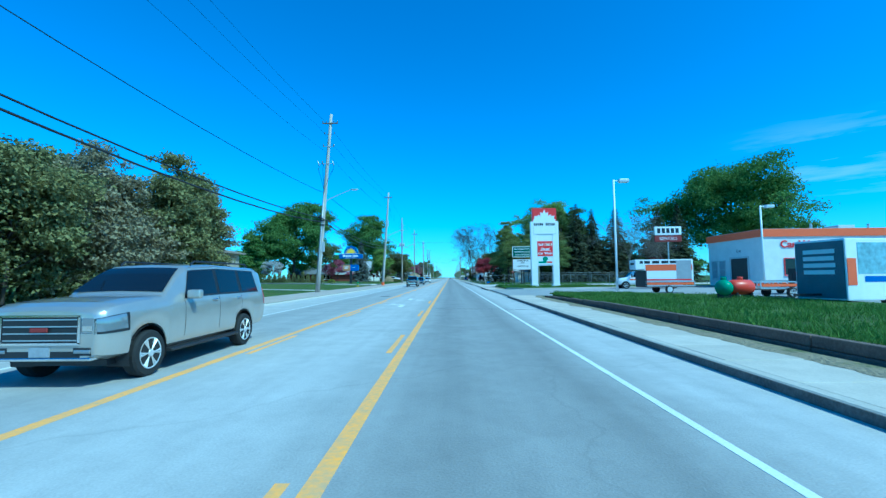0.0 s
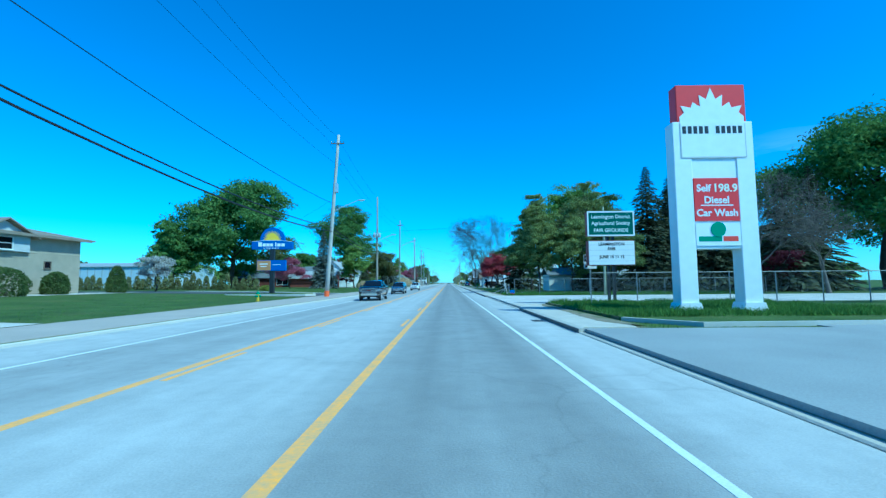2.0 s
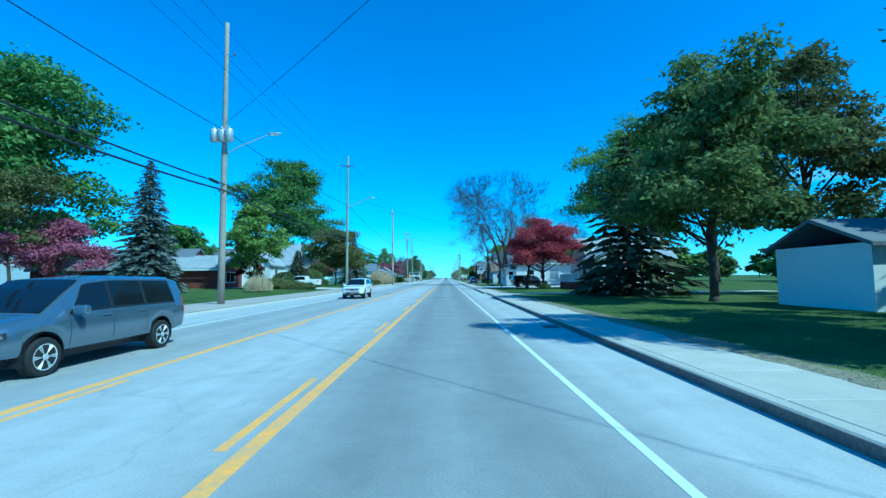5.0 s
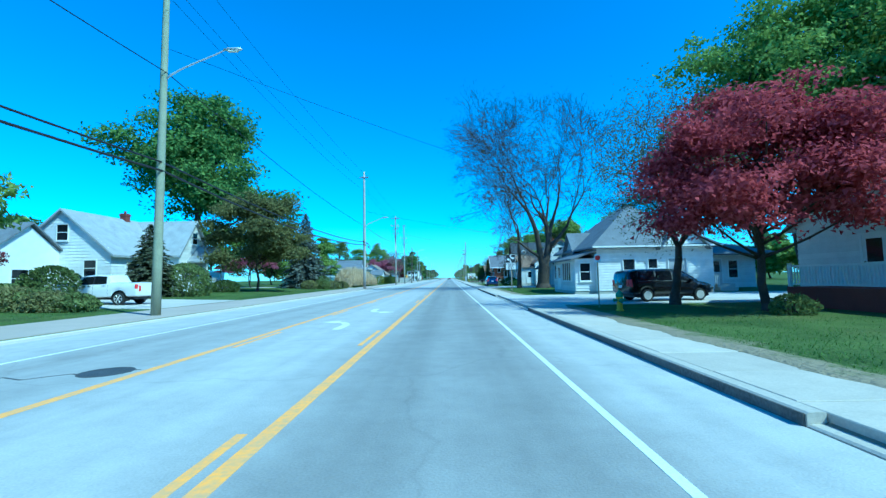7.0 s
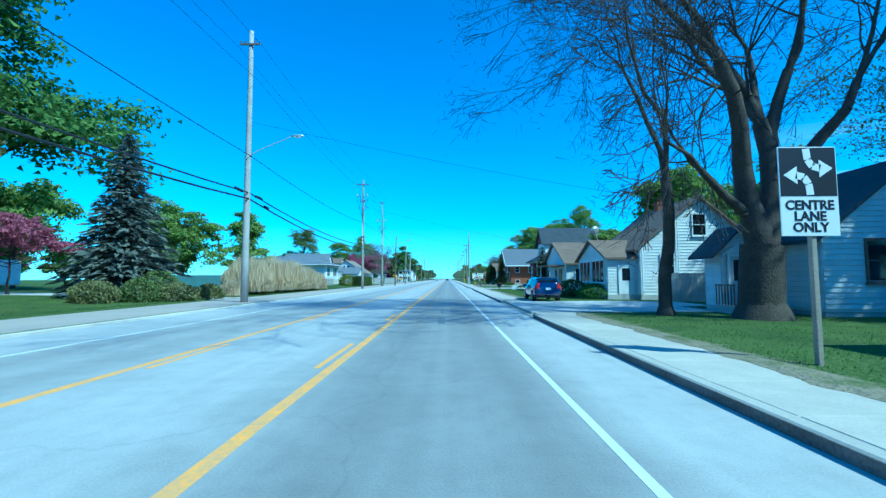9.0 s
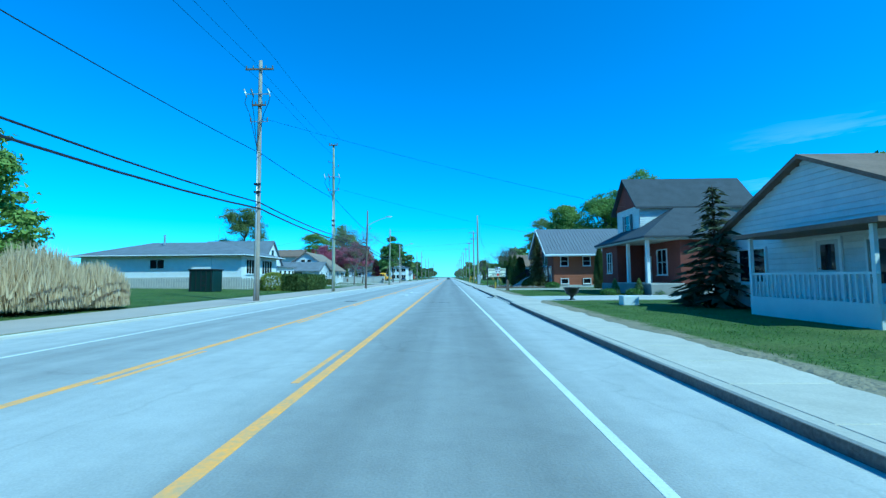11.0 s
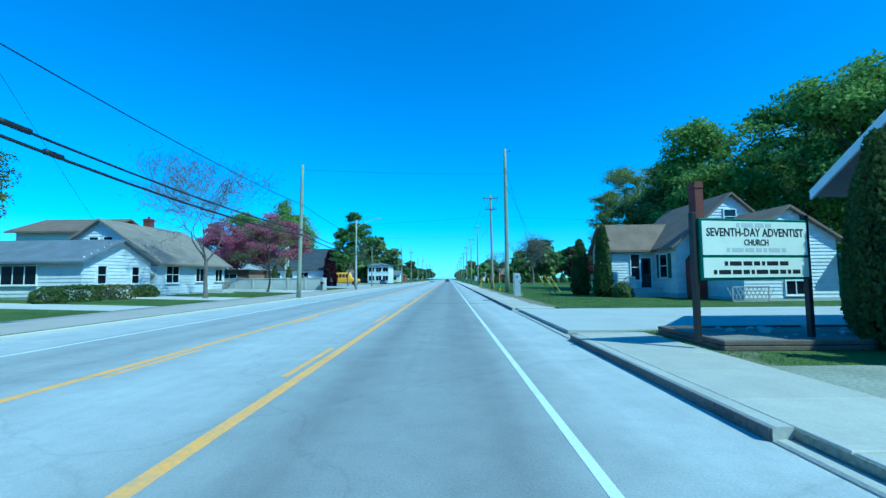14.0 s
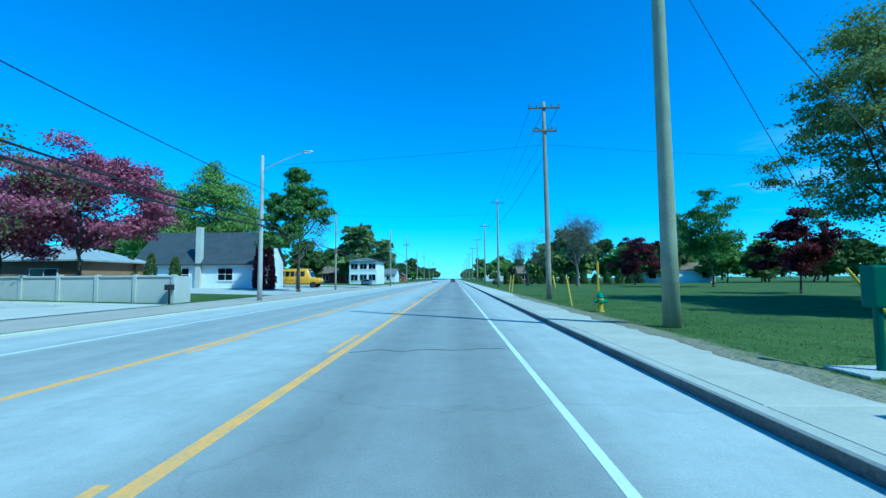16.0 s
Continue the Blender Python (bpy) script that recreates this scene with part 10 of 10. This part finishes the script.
def hydrant(x, y, body, cap, label, marker=False):
    hy = thing("fire_hydrant", x, y, ground_z(x), label, "fire hydrant", "fire hydrants")
    bm = bmesh.new()
    lathe(bm, [(0.17, 0), (0.17, 0.05), (0.12, 0.07), (0.11, 0.50), (0.15, 0.52), (0.15, 0.58), (0.12, 0.60)], 16)
    part("barrel", bm, body, hy, smooth=False)
    bm = bmesh.new()
    lathe(bm, [(0.15, 0.60), (0.15, 0.66), (0.12, 0.76), (0.06, 0.82), (0.03, 0.84), (0.03, 0.90)], 16)
    part("bonnet", bm, cap, hy)
    for s in (-1, 1):
        bm = bmesh.new()
        wheel_disc(bm, [(0.06, 0), (0.06, s * 0.10), (0.075, s * 0.10), (0.075, s * 0.15), (0.03, s * 0.17)], 12, (s * 0.10, 0, 0.46))
        part("nozzle", bm, cap, hy)
    bm = bmesh.new()
    lathe(bm, [(0.08, 0), (0.08, 0.10), (0.095, 0.10), (0.095, 0.15), (0.03, 0.17)], 12)
    part("pumper_nozzle", bm, cap, hy).matrix_basis = pose(0, -0.08, 0.44, 90, 0, 0)
    if marker:
        part("marker_post", tube(bmesh.new(), [(0, 0.2, 0), (0, 0.2, 2.2)], 0.05, 0.05, 8), HYDRANT_YELLOW, hy, "yellow marker post")


hydrant(-17.15, 71.0, HYDRANT_YELLOW, HYDRANT_GREEN, "yellow fire hydrant with green top on the lawn")
hydrant(7.2, 147.7, HYDRANT_YELLOW, HYDRANT_GREEN, "yellow fire hydrant with green top by the pavement")
hydrant(6.8, 311.4, HYDRANT_YELLOW, HYDRANT_GREEN, "yellow fire hydrant with marker post on the lawn", True)

# raised grass bed with timber wall at the forecourt
bed = thing("grass_bed", 0, 0, 0, "raised grass bed behind a low timber wall", "grass bed", kind="structure")
bm = bmesh.new()
prism(bm, [(6.35, -60), (17.5, -60), (17.5, 18), (15.5, 24), (12.5, 29.0), (8.2, 29.6), (6.9, 28.2), (6.35, 20)], "z", 0.0, 0.40)
part("turf", bm, LAWN, bed)
k = 0
y = -20.0
while y < 27.0:
    yb = min(y + 2.4, 27.4)
    zt = 0.46 if y < 14 else 0.46 - 0.018 * (y - 14)
    part("timber", bevelled(boxes((6.12, 6.34, y + 0.01, yb - 0.01, 0.0, zt * 0.5)), 0.015, 1), TIMBER, bed)
    part("timber", bevelled(boxes((6.13 + 0.01 * (k % 2), 6.35, y + 0.01, yb - 0.01, zt * 0.5 + 0.01, zt)), 0.015, 1), TIMBER, bed)
    y = yb + 0.0
    k += 1
    if yb >= 27.4:
        break
bed2 = thing("grass_island", 0, 0, 0, "grass island with a concrete edge below a tall sign", "grass bed", kind="structure")
bm = bmesh.new()
prism(bm, [(6.4, 50.5), (8.2, 48.3), (14.5, 48.6), (17.0, 50.2), (48, 56), (48, 63.2), (6.2, 63.2)], "z", 0.0, 0.24)
part("turf", bm, LAWN, bed2)
bm = bmesh.new()
prism(bm, [(6.25, 50.4), (8.1, 48.12), (14.6, 48.4), (17.1, 50.05), (48, 55.8), (48, 56.0), (17.0, 50.22), (14.5, 48.6), (8.2, 48.3), (6.4, 50.5)], "z", 0.0, 0.26)
part("edging", bm, CONCRETE, bed2)

# chain-link fences
def chain_link(x0, x1, y, h, label, gate=False, y1=None):
    f = thing("chain_link_fence", 0, 0, 0.1, label, "fence", "chain-link fences")
    y1 = y if y1 is None else y1
    n = max(2, round(abs(x1 - x0) / 3.0))
    at = lambda t: (x0 + (x1 - x0) * t, y + (y1 - y) * t)
    for k in range(n + 1):
        a, b = at(k / n)
        part("post", tube(bmesh.new(), [(a, b, 0), (a, b, h + 0.05)], 0.035, 0.035, 8), FENCE_STEEL, f)
    a, b = at(0), at(1)
    part("top_rail", tube(bmesh.new(), [(*a, h), (*b, h)], 0.026, 0.026, 6), FENCE_STEEL, f)
    V, F = [], []
    L = math.hypot(x1 - x0, y1 - y)
    s = 0.16
    m = int(L / s)
    for d in (-1, 1):
        for k in range(-int(h / s), m + int(h / s)):
            u0, u1 = k * s, k * s + d * h
            z0, z1 = 0.05, h
            if d > 0:
                c0, c1 = max(0.0, -u0), max(0.0, u1 - L)
            else:
                c0, c1 = max(0.0, u0 - L), max(0.0, -u1)
            if c0 + c1 >= h - 0.1 or u0 + d * c0 < -0.01 or u0 + d * c0 > L + 0.01:
                continue
            ua, ub, za, zb = u0 + d * c0, u1 - d * c1, z0 + c0, z1 - c1
            i = len(V)
            for u, z, o in ((ua, za, -0.0025), (ua, za, 0.0025), (ub, zb, 0.0025), (ub, zb, -0.0025)):
                p = at(u / L)
                V.append((p[0] + o, p[1] + 0.002 * d, z))
            F.append((i, i + 1, i + 2, i + 3))
    me = bpy.data.meshes.new("mesh_wire")
    me.from_pydata(V, [], F)
    me.materials.append(FENCE_STEEL)
    o = new("mesh_wire", me)
    o.parent = f
    o["kind"] = "stuff"


chain_link(8.7, 47.0, 61.2, 2.1, "chain-link fence behind a grass strip")
chain_link(7.6, 38.0, 86.0, 1.9, "sagging chain-link fence beside a gravel lot")

# box and broken gate by the gravel lot
bx = thing("stacked_bins", 7.0, 83.9, 0.12, "blue plastic bin stacked on a red one", "bin")
part("red_bin", bevelled(boxes((-0.24, 0.24, -0.18, 0.18, 0, 0.24)), 0.03), TANK_RED, bx)
part("red_rim", bevelled(boxes((-0.27, 0.27, -0.21, 0.21, 0.20, 0.25)), 0.015, 1), TANK_RED, bx)
part("blue_bin", bevelled(boxes((-0.26, 0.26, -0.19, 0.19, 0.25, 0.56)), 0.03), plain("bin_blue", (0.01, 0.16, 0.55), 0.4), bx)
part("blue_rim", bevelled(boxes((-0.29, 0.29, -0.22, 0.22, 0.53, 0.58)), 0.015, 1), plain("bin_blue_rim", (0.01, 0.18, 0.6), 0.4), bx)
gt = thing("broken_gate", 6.6, 86.3, 0.12, "leaning broken wooden gate posts", "gate")
part("leaning_post", tube(bmesh.new(), [(0, -1.5, 0), (-0.35, -0.9, 1.75)], 0.07, 0.06, 8), POLE_GREY, gt)
part("brace", tube(bmesh.new(), [(-1.6, 1.2, 0.1), (0.4, 0.2, 0.9)], 0.05, 0.05, 6), POLE_GREY, gt)
part("brace", tube(bmesh.new(), [(-0.6, 1.6, 0.0), (0.3, 0.6, 1.2)], 0.05, 0.05, 6), POLE_GREY, gt)
part("brace", tube(bmesh.new(), [(0.4, 0.2, 0.0), (0.4, 0.2, 1.3)], 0.06, 0.06, 6), POLE_GREY, gt)

ws = thing("wooden_stand", -23.2, 40.2, 0.28, "small weathered wooden post stand on the lawn", "stand")
part("post", bevelled(boxes((-0.16, 0.16, -0.16, 0.16, 0, 1.9)), 0.03, 1), POLE_GREY, ws)
for k in range(4):
    a = k * 1.5708
    part("leg", tube(bmesh.new(), [(0.7 * math.cos(a), 0.7 * math.sin(a), 0), (0.12 * math.cos(a), 0.12 * math.sin(a), 0.8)], 0.07, 0.06, 6), POLE_GREY, ws)

# urn, stump, bollard, planter and church sign
ur = thing("stone_urn", 7.85, 232.3, 0.1, "dark stone urn planter with a footed base", "planter")
bm = bmesh.new()
lathe(bm, [(0.22, 0), (0.22, 0.06), (0.12, 0.10), (0.09, 0.22), (0.14, 0.30), (0.34, 0.42), (0.44, 0.62), (0.46, 0.72), (0.52, 0.76), (0.52, 0.82), (0.44, 0.82), (0.42, 0.74), (0.02, 0.70)], 24)
part("bowl", bm, BLACK, ur, smooth=True)
bm = bmesh.new()
lathe(bm, [(0.42, 0.74), (0.2, 0.8), (0.02, 0.82)], 20)
part("soil", bm, TIMBER, ur)
for k, (x, y) in enumerate(((13.6, 240.2), (15.0, 239.0))):
    shrub("topiary", x, y, 0.42, 0.42, 1.25, LEAF_OLIVE, "small clipped conical topiary by a path", 900, 0.06, "cone", 600 + k, group="topiaries")
for k, (x, y) in enumerate(((12.6, 239.0), (16.2, 238.4), (14.3, 238.4))):
    shrub("low_shrub", x, y, 0.6, 0.5, 0.5, LEAF_GREEN, "low green shrub in a flower bed", 700, 0.06, "dome", 610 + k, group="bed shrubs")
st = thing("stone_pedestal", 6.6, 252.6, 0.1, "dark weathered wooden pedestal by the lawn", "post")
bm = bmesh.new()
prism(bm, [(-0.17, 0), (0.17, 0), (0.12, 1.1), (0.0, 1.2), (-0.12, 1.1)], "y", -0.16, 0.16)
part("shaft", bm, TIMBER, st)
part("cap", bevelled(boxes((-0.15, 0.15, -0.19, 0.19, 0.92, 0.98)), 0.01, 1), TIMBER, st)
bo = thing("bollard", 6.0, 259.5, 0.1, "short yellow steel bollard", "bollard")
part("post", lathe(bmesh.new(), [(0.07, 0), (0.07, 0.72), (0.05, 0.78), (0.01, 0.80)], 12), HYDRANT_YELLOW, bo)


BED_SOIL = mat("stony_soil", (0.27, 0.24, 0.20), 0.95, 0.35, 1.2, 16, 0.8, dist=0.05)


def timber_bed(x0, x1, y0, y1, h, label):
    t = thing("timber_bed", 0, 0, 0.1, label, "planter", "timber beds")
    for k in range(2):
        z0, z1 = h * k / 2, h * (k + 1) / 2 - 0.01
        part("sleeper", bevelled(boxes((x0, x1, y0, y0 + 0.16, z0, z1)), 0.015, 1), TIMBER, t)
        part("sleeper", bevelled(boxes((x0, x1, y1 - 0.16, y1, z0, z1)), 0.015, 1), TIMBER, t)
        part("sleeper", bevelled(boxes((x0, x0 + 0.16, y0 + 0.17, y1 - 0.17, z0, z1)), 0.015, 1), TIMBER, t)
        part("sleeper", bevelled(boxes((x1 - 0.16, x1, y0 + 0.17, y1 - 0.17, z0, z1)), 0.015, 1), TIMBER, t)
    part("gravel", boxes((x0 + 0.16, x1 - 0.16, y0 + 0.16, y1 - 0.16, 0, h - 0.05)), BED_SOIL, t)
    rng = random.Random(int(x0 * 10 + y0))
    for k in range(26):
        bm = bmesh.new()
        bmesh.ops.create_icosphere(bm, subdivisions=1, radius=rng.uniform(0.05, 0.16))
        for v in bm.verts:
            v.co *= rng.uniform(0.7, 1.2)
            v.co.z *= 0.6
        o = part("stone", bm, CONCRETE, t)
        o.location = (rng.uniform(x0 + 0.4, x1 - 0.4), rng.uniform(y0 + 0.3, y1 - 0.3), h - 0.03)


timber_bed(6.2, 12.6, 267.6, 270.4, 0.22, "low timber bed of gravel below the church sign")
timber_bed(5.9, 13.4, 260.6, 262.6, 0.22, "low timber bed of gravel by the church yard")
ch = thing("church_sign", 9.2, 271.2, 0.0, "illuminated cream church sign on two black posts", "sign", "", 12)
ch.matrix_basis = pose(7.15, 268.0, 0.28, 0, 0, 12) @ Matrix.Diagonal((0.69, 0.69, 0.82, 1))
for s in (-2.1, 2.1):
    part("post", bevelled(boxes((s - 0.08, s + 0.08, -0.08, 0.08, 0, 3.3)), 0.01, 1), BLACK, ch)
part("frame", bevelled(boxes((-2.02, 2.02, -0.16, 0.16, 1.55, 3.15)), 0.02, 1), SIGN_GREEN, ch)
part("face", boxes((-1.94, 1.94, -0.185, -0.16, 2.2, 3.08)), SIGN_CREAM, ch)
part("letter_board", boxes((-1.94, 1.94, -0.185, -0.16, 1.62, 2.13)), SIGN_CREAM, ch)
for w, z, s in (("SEVENTH-DAY ADVENTIST", 2.78, 0.30), ("CHURCH", 2.52, 0.22)):
    text_part(w, s, Matrix.Translation((0, -0.19, z)) @ FACING_US, SIGN_BLACK, ch, bold=0.004)
for z, a in ((2.98, 0.7), (2.33, 1.1), (1.98, 1.2), (1.76, 1.6)):
    x = -a
    k = 0
    while x < a - 0.1:
        w = 0.12 + 0.1 * ((k * 7) % 4)
        part("lettering_bar", boxes((x, min(a, x + w), -0.19, -0.185, z - 0.055, z + 0.055)), SIGN_BLACK if z < 2.2 else GREY_TRIM, ch, "plain lettering bar")
        x += w + 0.07
        k += 1

# entrance steps of the church
es = thing("entrance_steps", 9.2, 265.0, 0.0, "concrete entrance steps with black rails before the church", "steps")
for k in range(8):
    part("step", bevelled(boxes((0.3 * k, 0.3 * k + 0.33 if k < 7 else 3.42, 0, 1.9, 0.0, 0.30 + 0.19 * k)), 0.012, 1), CONCRETE, es)
for y in (0.06, 1.84):
    rail = part("handrail", tube(bmesh.new(), [(0.1, y, 1.25), (2.2, y, 2.58), (3.35, y, 2.58)], 0.025, 0.025, 6), BLACK, es)
    for k in range(9):
        zf = 0.30 + 0.19 * k if k < 7 else 1.63
        x = 0.13 + 0.3 * k
        part("baluster", tube(bmesh.new(), [(x, y, zf - 0.01), (x, y, 1.25 + 0.633 * (x - 0.1) if x < 2.2 else 2.58)], 0.012, 0.012, 5), BLACK, rail)

# utility cabinet, pedestals and guy guards on the lawn
mc = thing("utility_cabinet", 6.45, 296.0, 0.1, "tall pale grey utility cabinet with meter boxes", "cabinet", "", 4)
mc.scale = (0.62, 0.8, 0.95)
part("body", bevelled(boxes((-0.40, 0.42, -0.28, 0.35, 0.0, 2.05)), 0.02, 1), LAMP_METAL, mc)
part("door_panel", bevelled(boxes((-0.36, 0.34, -0.30, -0.28, 0.75, 1.98)), 0.008, 1), LAMP_METAL, mc)
part("door_lock", boxes((0.22, 0.30, -0.33, -0.30, 1.2, 1.34)), BLACK, mc)
bm = bmesh.new()
lathe(bm, [(0.01, 0), (0.11, 0), (0.11, 0.008), (0.01, 0.008)], 18)
part("badge", bm, SIGN_BLUE, mc).matrix_basis = pose(-0.02, -0.30, 1.72, 90, 0, 0)
part("meter_box", bevelled(boxes((0.42, 0.66, -0.2, 0.25, 0.92, 1.35)), 0.02, 1), LAMP_METAL, mc)
part("meter_box", bevelled(boxes((0.42, 0.58, -0.15, 0.15, 1.45, 1.75)), 0.02, 1), LAMP_METAL, mc)
bm = bmesh.new()
lathe(bm, [(0.10, 0), (0.12, 0.03), (0.11, 0.10), (0.05, 0.13)], 16)
part("meter", bm, GLASS, mc, smooth=True).matrix_basis = pose(0.54, -0.2, 1.14, 90, 0, 0)
part("conduit", tube(bmesh.new(), [(0.54, 0, 0), (0.54, 0, 0.95)], 0.04, 0.04, 8), GALV, mc)
part("plinth", bevelled(boxes((-0.5, 0.7, -0.38, 0.45, -0.05, 0.05)), 0.01, 1), CONCRETE, mc)
pd = thing("cable_pedestal", 7.0, 299.4, 0.1, "green cable pedestal on a concrete pad", "pedestal")
part("pad", bevelled(boxes((-0.55, 0.55, -0.4, 0.4, 0, 0.05)), 0.01, 1), CONCRETE, pd)
part("post", tube(bmesh.new(), [(0, 0, 0), (0, 0, 1.1)], 0.06, 0.06, 10), SIGN_GREEN, pd)
part("head", bevelled(boxes((-0.13, 0.13, -0.12, 0.12, 1.0, 1.65)), 0.03), SIGN_GREEN, pd)
for k, (x, y, dx, dy, h) in enumerate(((10.2, 299.4, -1.0, 0.5, 1.75), (10.45, 298.2, -1.0, 0.5, 1.75), (12.4, 304.4, -1.0, 0.4, 1.7), (5.95, 315.2, -0.15, 0.6, 1.6), (6.45, 314.6, -0.1, 0.6, 1.6))):
    g = thing("guy_guard", x, y, 0.1, "yellow plastic guard on a guy wire", "guy wire", "guy guards")
    part("sleeve", tube(bmesh.new(), [(0, 0, 0), (dx, dy, h)], 0.045, 0.045, 8), HYDRANT_YELLOW, g)
for k, (x, y) in enumerate(((6.5, 340), (6.6, 338.5))):
    g = thing("guy_guard", x, y, 0.1, "yellow plastic guard on a guy wire", "guy wire", "guy guards")
    part("sleeve", tube(bmesh.new(), [(0, 0, 0), (0.3, 0.6, 1.8)], 0.045, 0.045, 8), HYDRANT_YELLOW, g)
bm = bmesh.new()
tube(bm, [(9.2, 299.9, 1.8), (6.95, 305.5, 13.8)], 0.012, 0.012, 4)
tagged(part("guy_wire", bm, CABLE), "thin steel guy wire of a pole", "guy wire")
bm = bmesh.new()
tube(bm, [(11.4, 304.8, 1.8), (6.95, 305.5, 12.0)], 0.012, 0.012, 4)
tagged(part("guy_wire", bm, CABLE), "thin steel guy wire of a pole", "guy wire")

# garden wall of concrete panels
gw = thing("panel_wall", 0, 0, 0.1, "pale grey concrete panel wall with posts", "wall")
x = -39.9
while x < -17.8:
    part("panel", bevelled(boxes((x + 0.12, x + 2.38, 319.5, 319.62, 0, 1.72)), 0.015, 1), CONCRETE, gw)
    part("coping", bevelled(boxes((x + 0.06, x + 2.44, 319.42, 319.70, 1.72, 1.84)), 0.015, 1), CONCRETE, gw)
    part("post", bevelled(boxes((x - 0.12, x + 0.12, 319.40, 319.72, 0, 1.9)), 0.015, 1), CONCRETE, gw)
    x += 2.5
part("post", bevelled(boxes((x - 0.12, x + 0.12, 319.40, 319.72, 0, 1.9)), 0.015, 1), CONCRETE, gw)
part("end_panel", bevelled(boxes((x - 0.06, x + 0.06, 319.72, 321.2, 0, 1.8)), 0.015, 1), CONCRETE, gw)
part("letter_box", bevelled(boxes((x - 0.2, x + 0.2, 318.9, 319.3, 0.9, 1.25)), 0.03), BLACK, gw)
part("letter_box_post", boxes((x - 0.04, x + 0.04, 319.06, 319.14, 0, 0.9)), BLACK, gw)

# picket fence and dark shed by the white bungalow
f = thing("picket_fence", 0, 0, 0.3, "grey wooden picket fence before a bungalow", "fence")
for k in range(74):
    a = -46.0 + 0.305 * k
    part("picket", boxes((a, a + 0.2, 256.6, 256.63, 0, 1.45 + 0.03 * (k % 2))), POLE_GREY, f)
part("rail", boxes((-46, -23.5, 256.63, 256.68, 0.35, 0.45)), POLE_GREY, f)
part("rail", boxes((-46, -23.5, 256.63, 256.68, 1.0, 1.1)), POLE_GREY, f)
sd = thing("waste_container", -24.2, 249.2, 0.33, "dark green steel waste container on the lawn", "container")
part("body", bevelled(boxes((-2.0, 0.45, -0.9, 0.9, 0.0, 2.2)), 0.04, 1), mat("container_green", (0.012, 0.03, 0.025), 0.5), sd)
part("lid", bevelled(boxes((-2.1, 0.55, -1.0, 1.0, 2.2, 2.34)), 0.03, 1), BLACK, sd)
for k in range(5):
    part("rib", boxes((-1.85 + 0.52 * k, -1.77 + 0.52 * k, -0.96, -0.9, 0.15, 2.15)), BLACK, sd)
for z in (0.6, 1.1, 1.5):
    part("slot", boxes((-0.75, -0.35, -0.93, -0.9, z, z + 0.14)), BLACK, sd)
wf = thing("teal_fence", 0, 0, 0.4, "teal board fence behind the reeds", "fence")
for k in range(40):
    part("board", boxes((-34 + 0.32 * k, -33.7 + 0.32 * k, 216.0, 216.04, 0, 1.7)), mat("teal_boards", (0.16, 0.28, 0.30), 0.8) if k == 0 else bpy.data.materials["teal_boards"], wf)
tr2 = thing("white_trailer", -47, 209.5, 0.6, "white caravan parked behind the trees", "caravan", "", 6)
part("body", bevelled(boxes((-4.0, 4.0, -1.2, 1.2, 0.5, 3.0)), 0.25), SIGN_WHITE, tr2)
for k in range(3):
    part("window", boxes((-3.0 + 2.2 * k, -1.8 + 2.2 * k, -1.23, -1.2, 1.6, 2.3)), GLASS, tr2)
for a in (-0.6, 0.4):
    part("tyre", wheel_disc(bmesh.new(), [(0.3, -0.1), (0.3, 0.1)], 18, (a, 0, 0)), RUBBER, tr2).matrix_basis = pose(a, -1.1, 0.3, 0, 0, 90)

# house bins, blocks and garden bits
for k, (x, y, z, m) in enumerate(((9.4, 227.5, 0.1, SIGN_WHITE), (15.5, 197.5, 0.1, CONCRETE))):
    g = thing("garden_block", x, y, z, "small pale garden block by a drive", "block")
    part("body", bevelled(boxes((-0.4, 0.4, -0.3, 0.3, 0, 0.5)), 0.05), m, g)
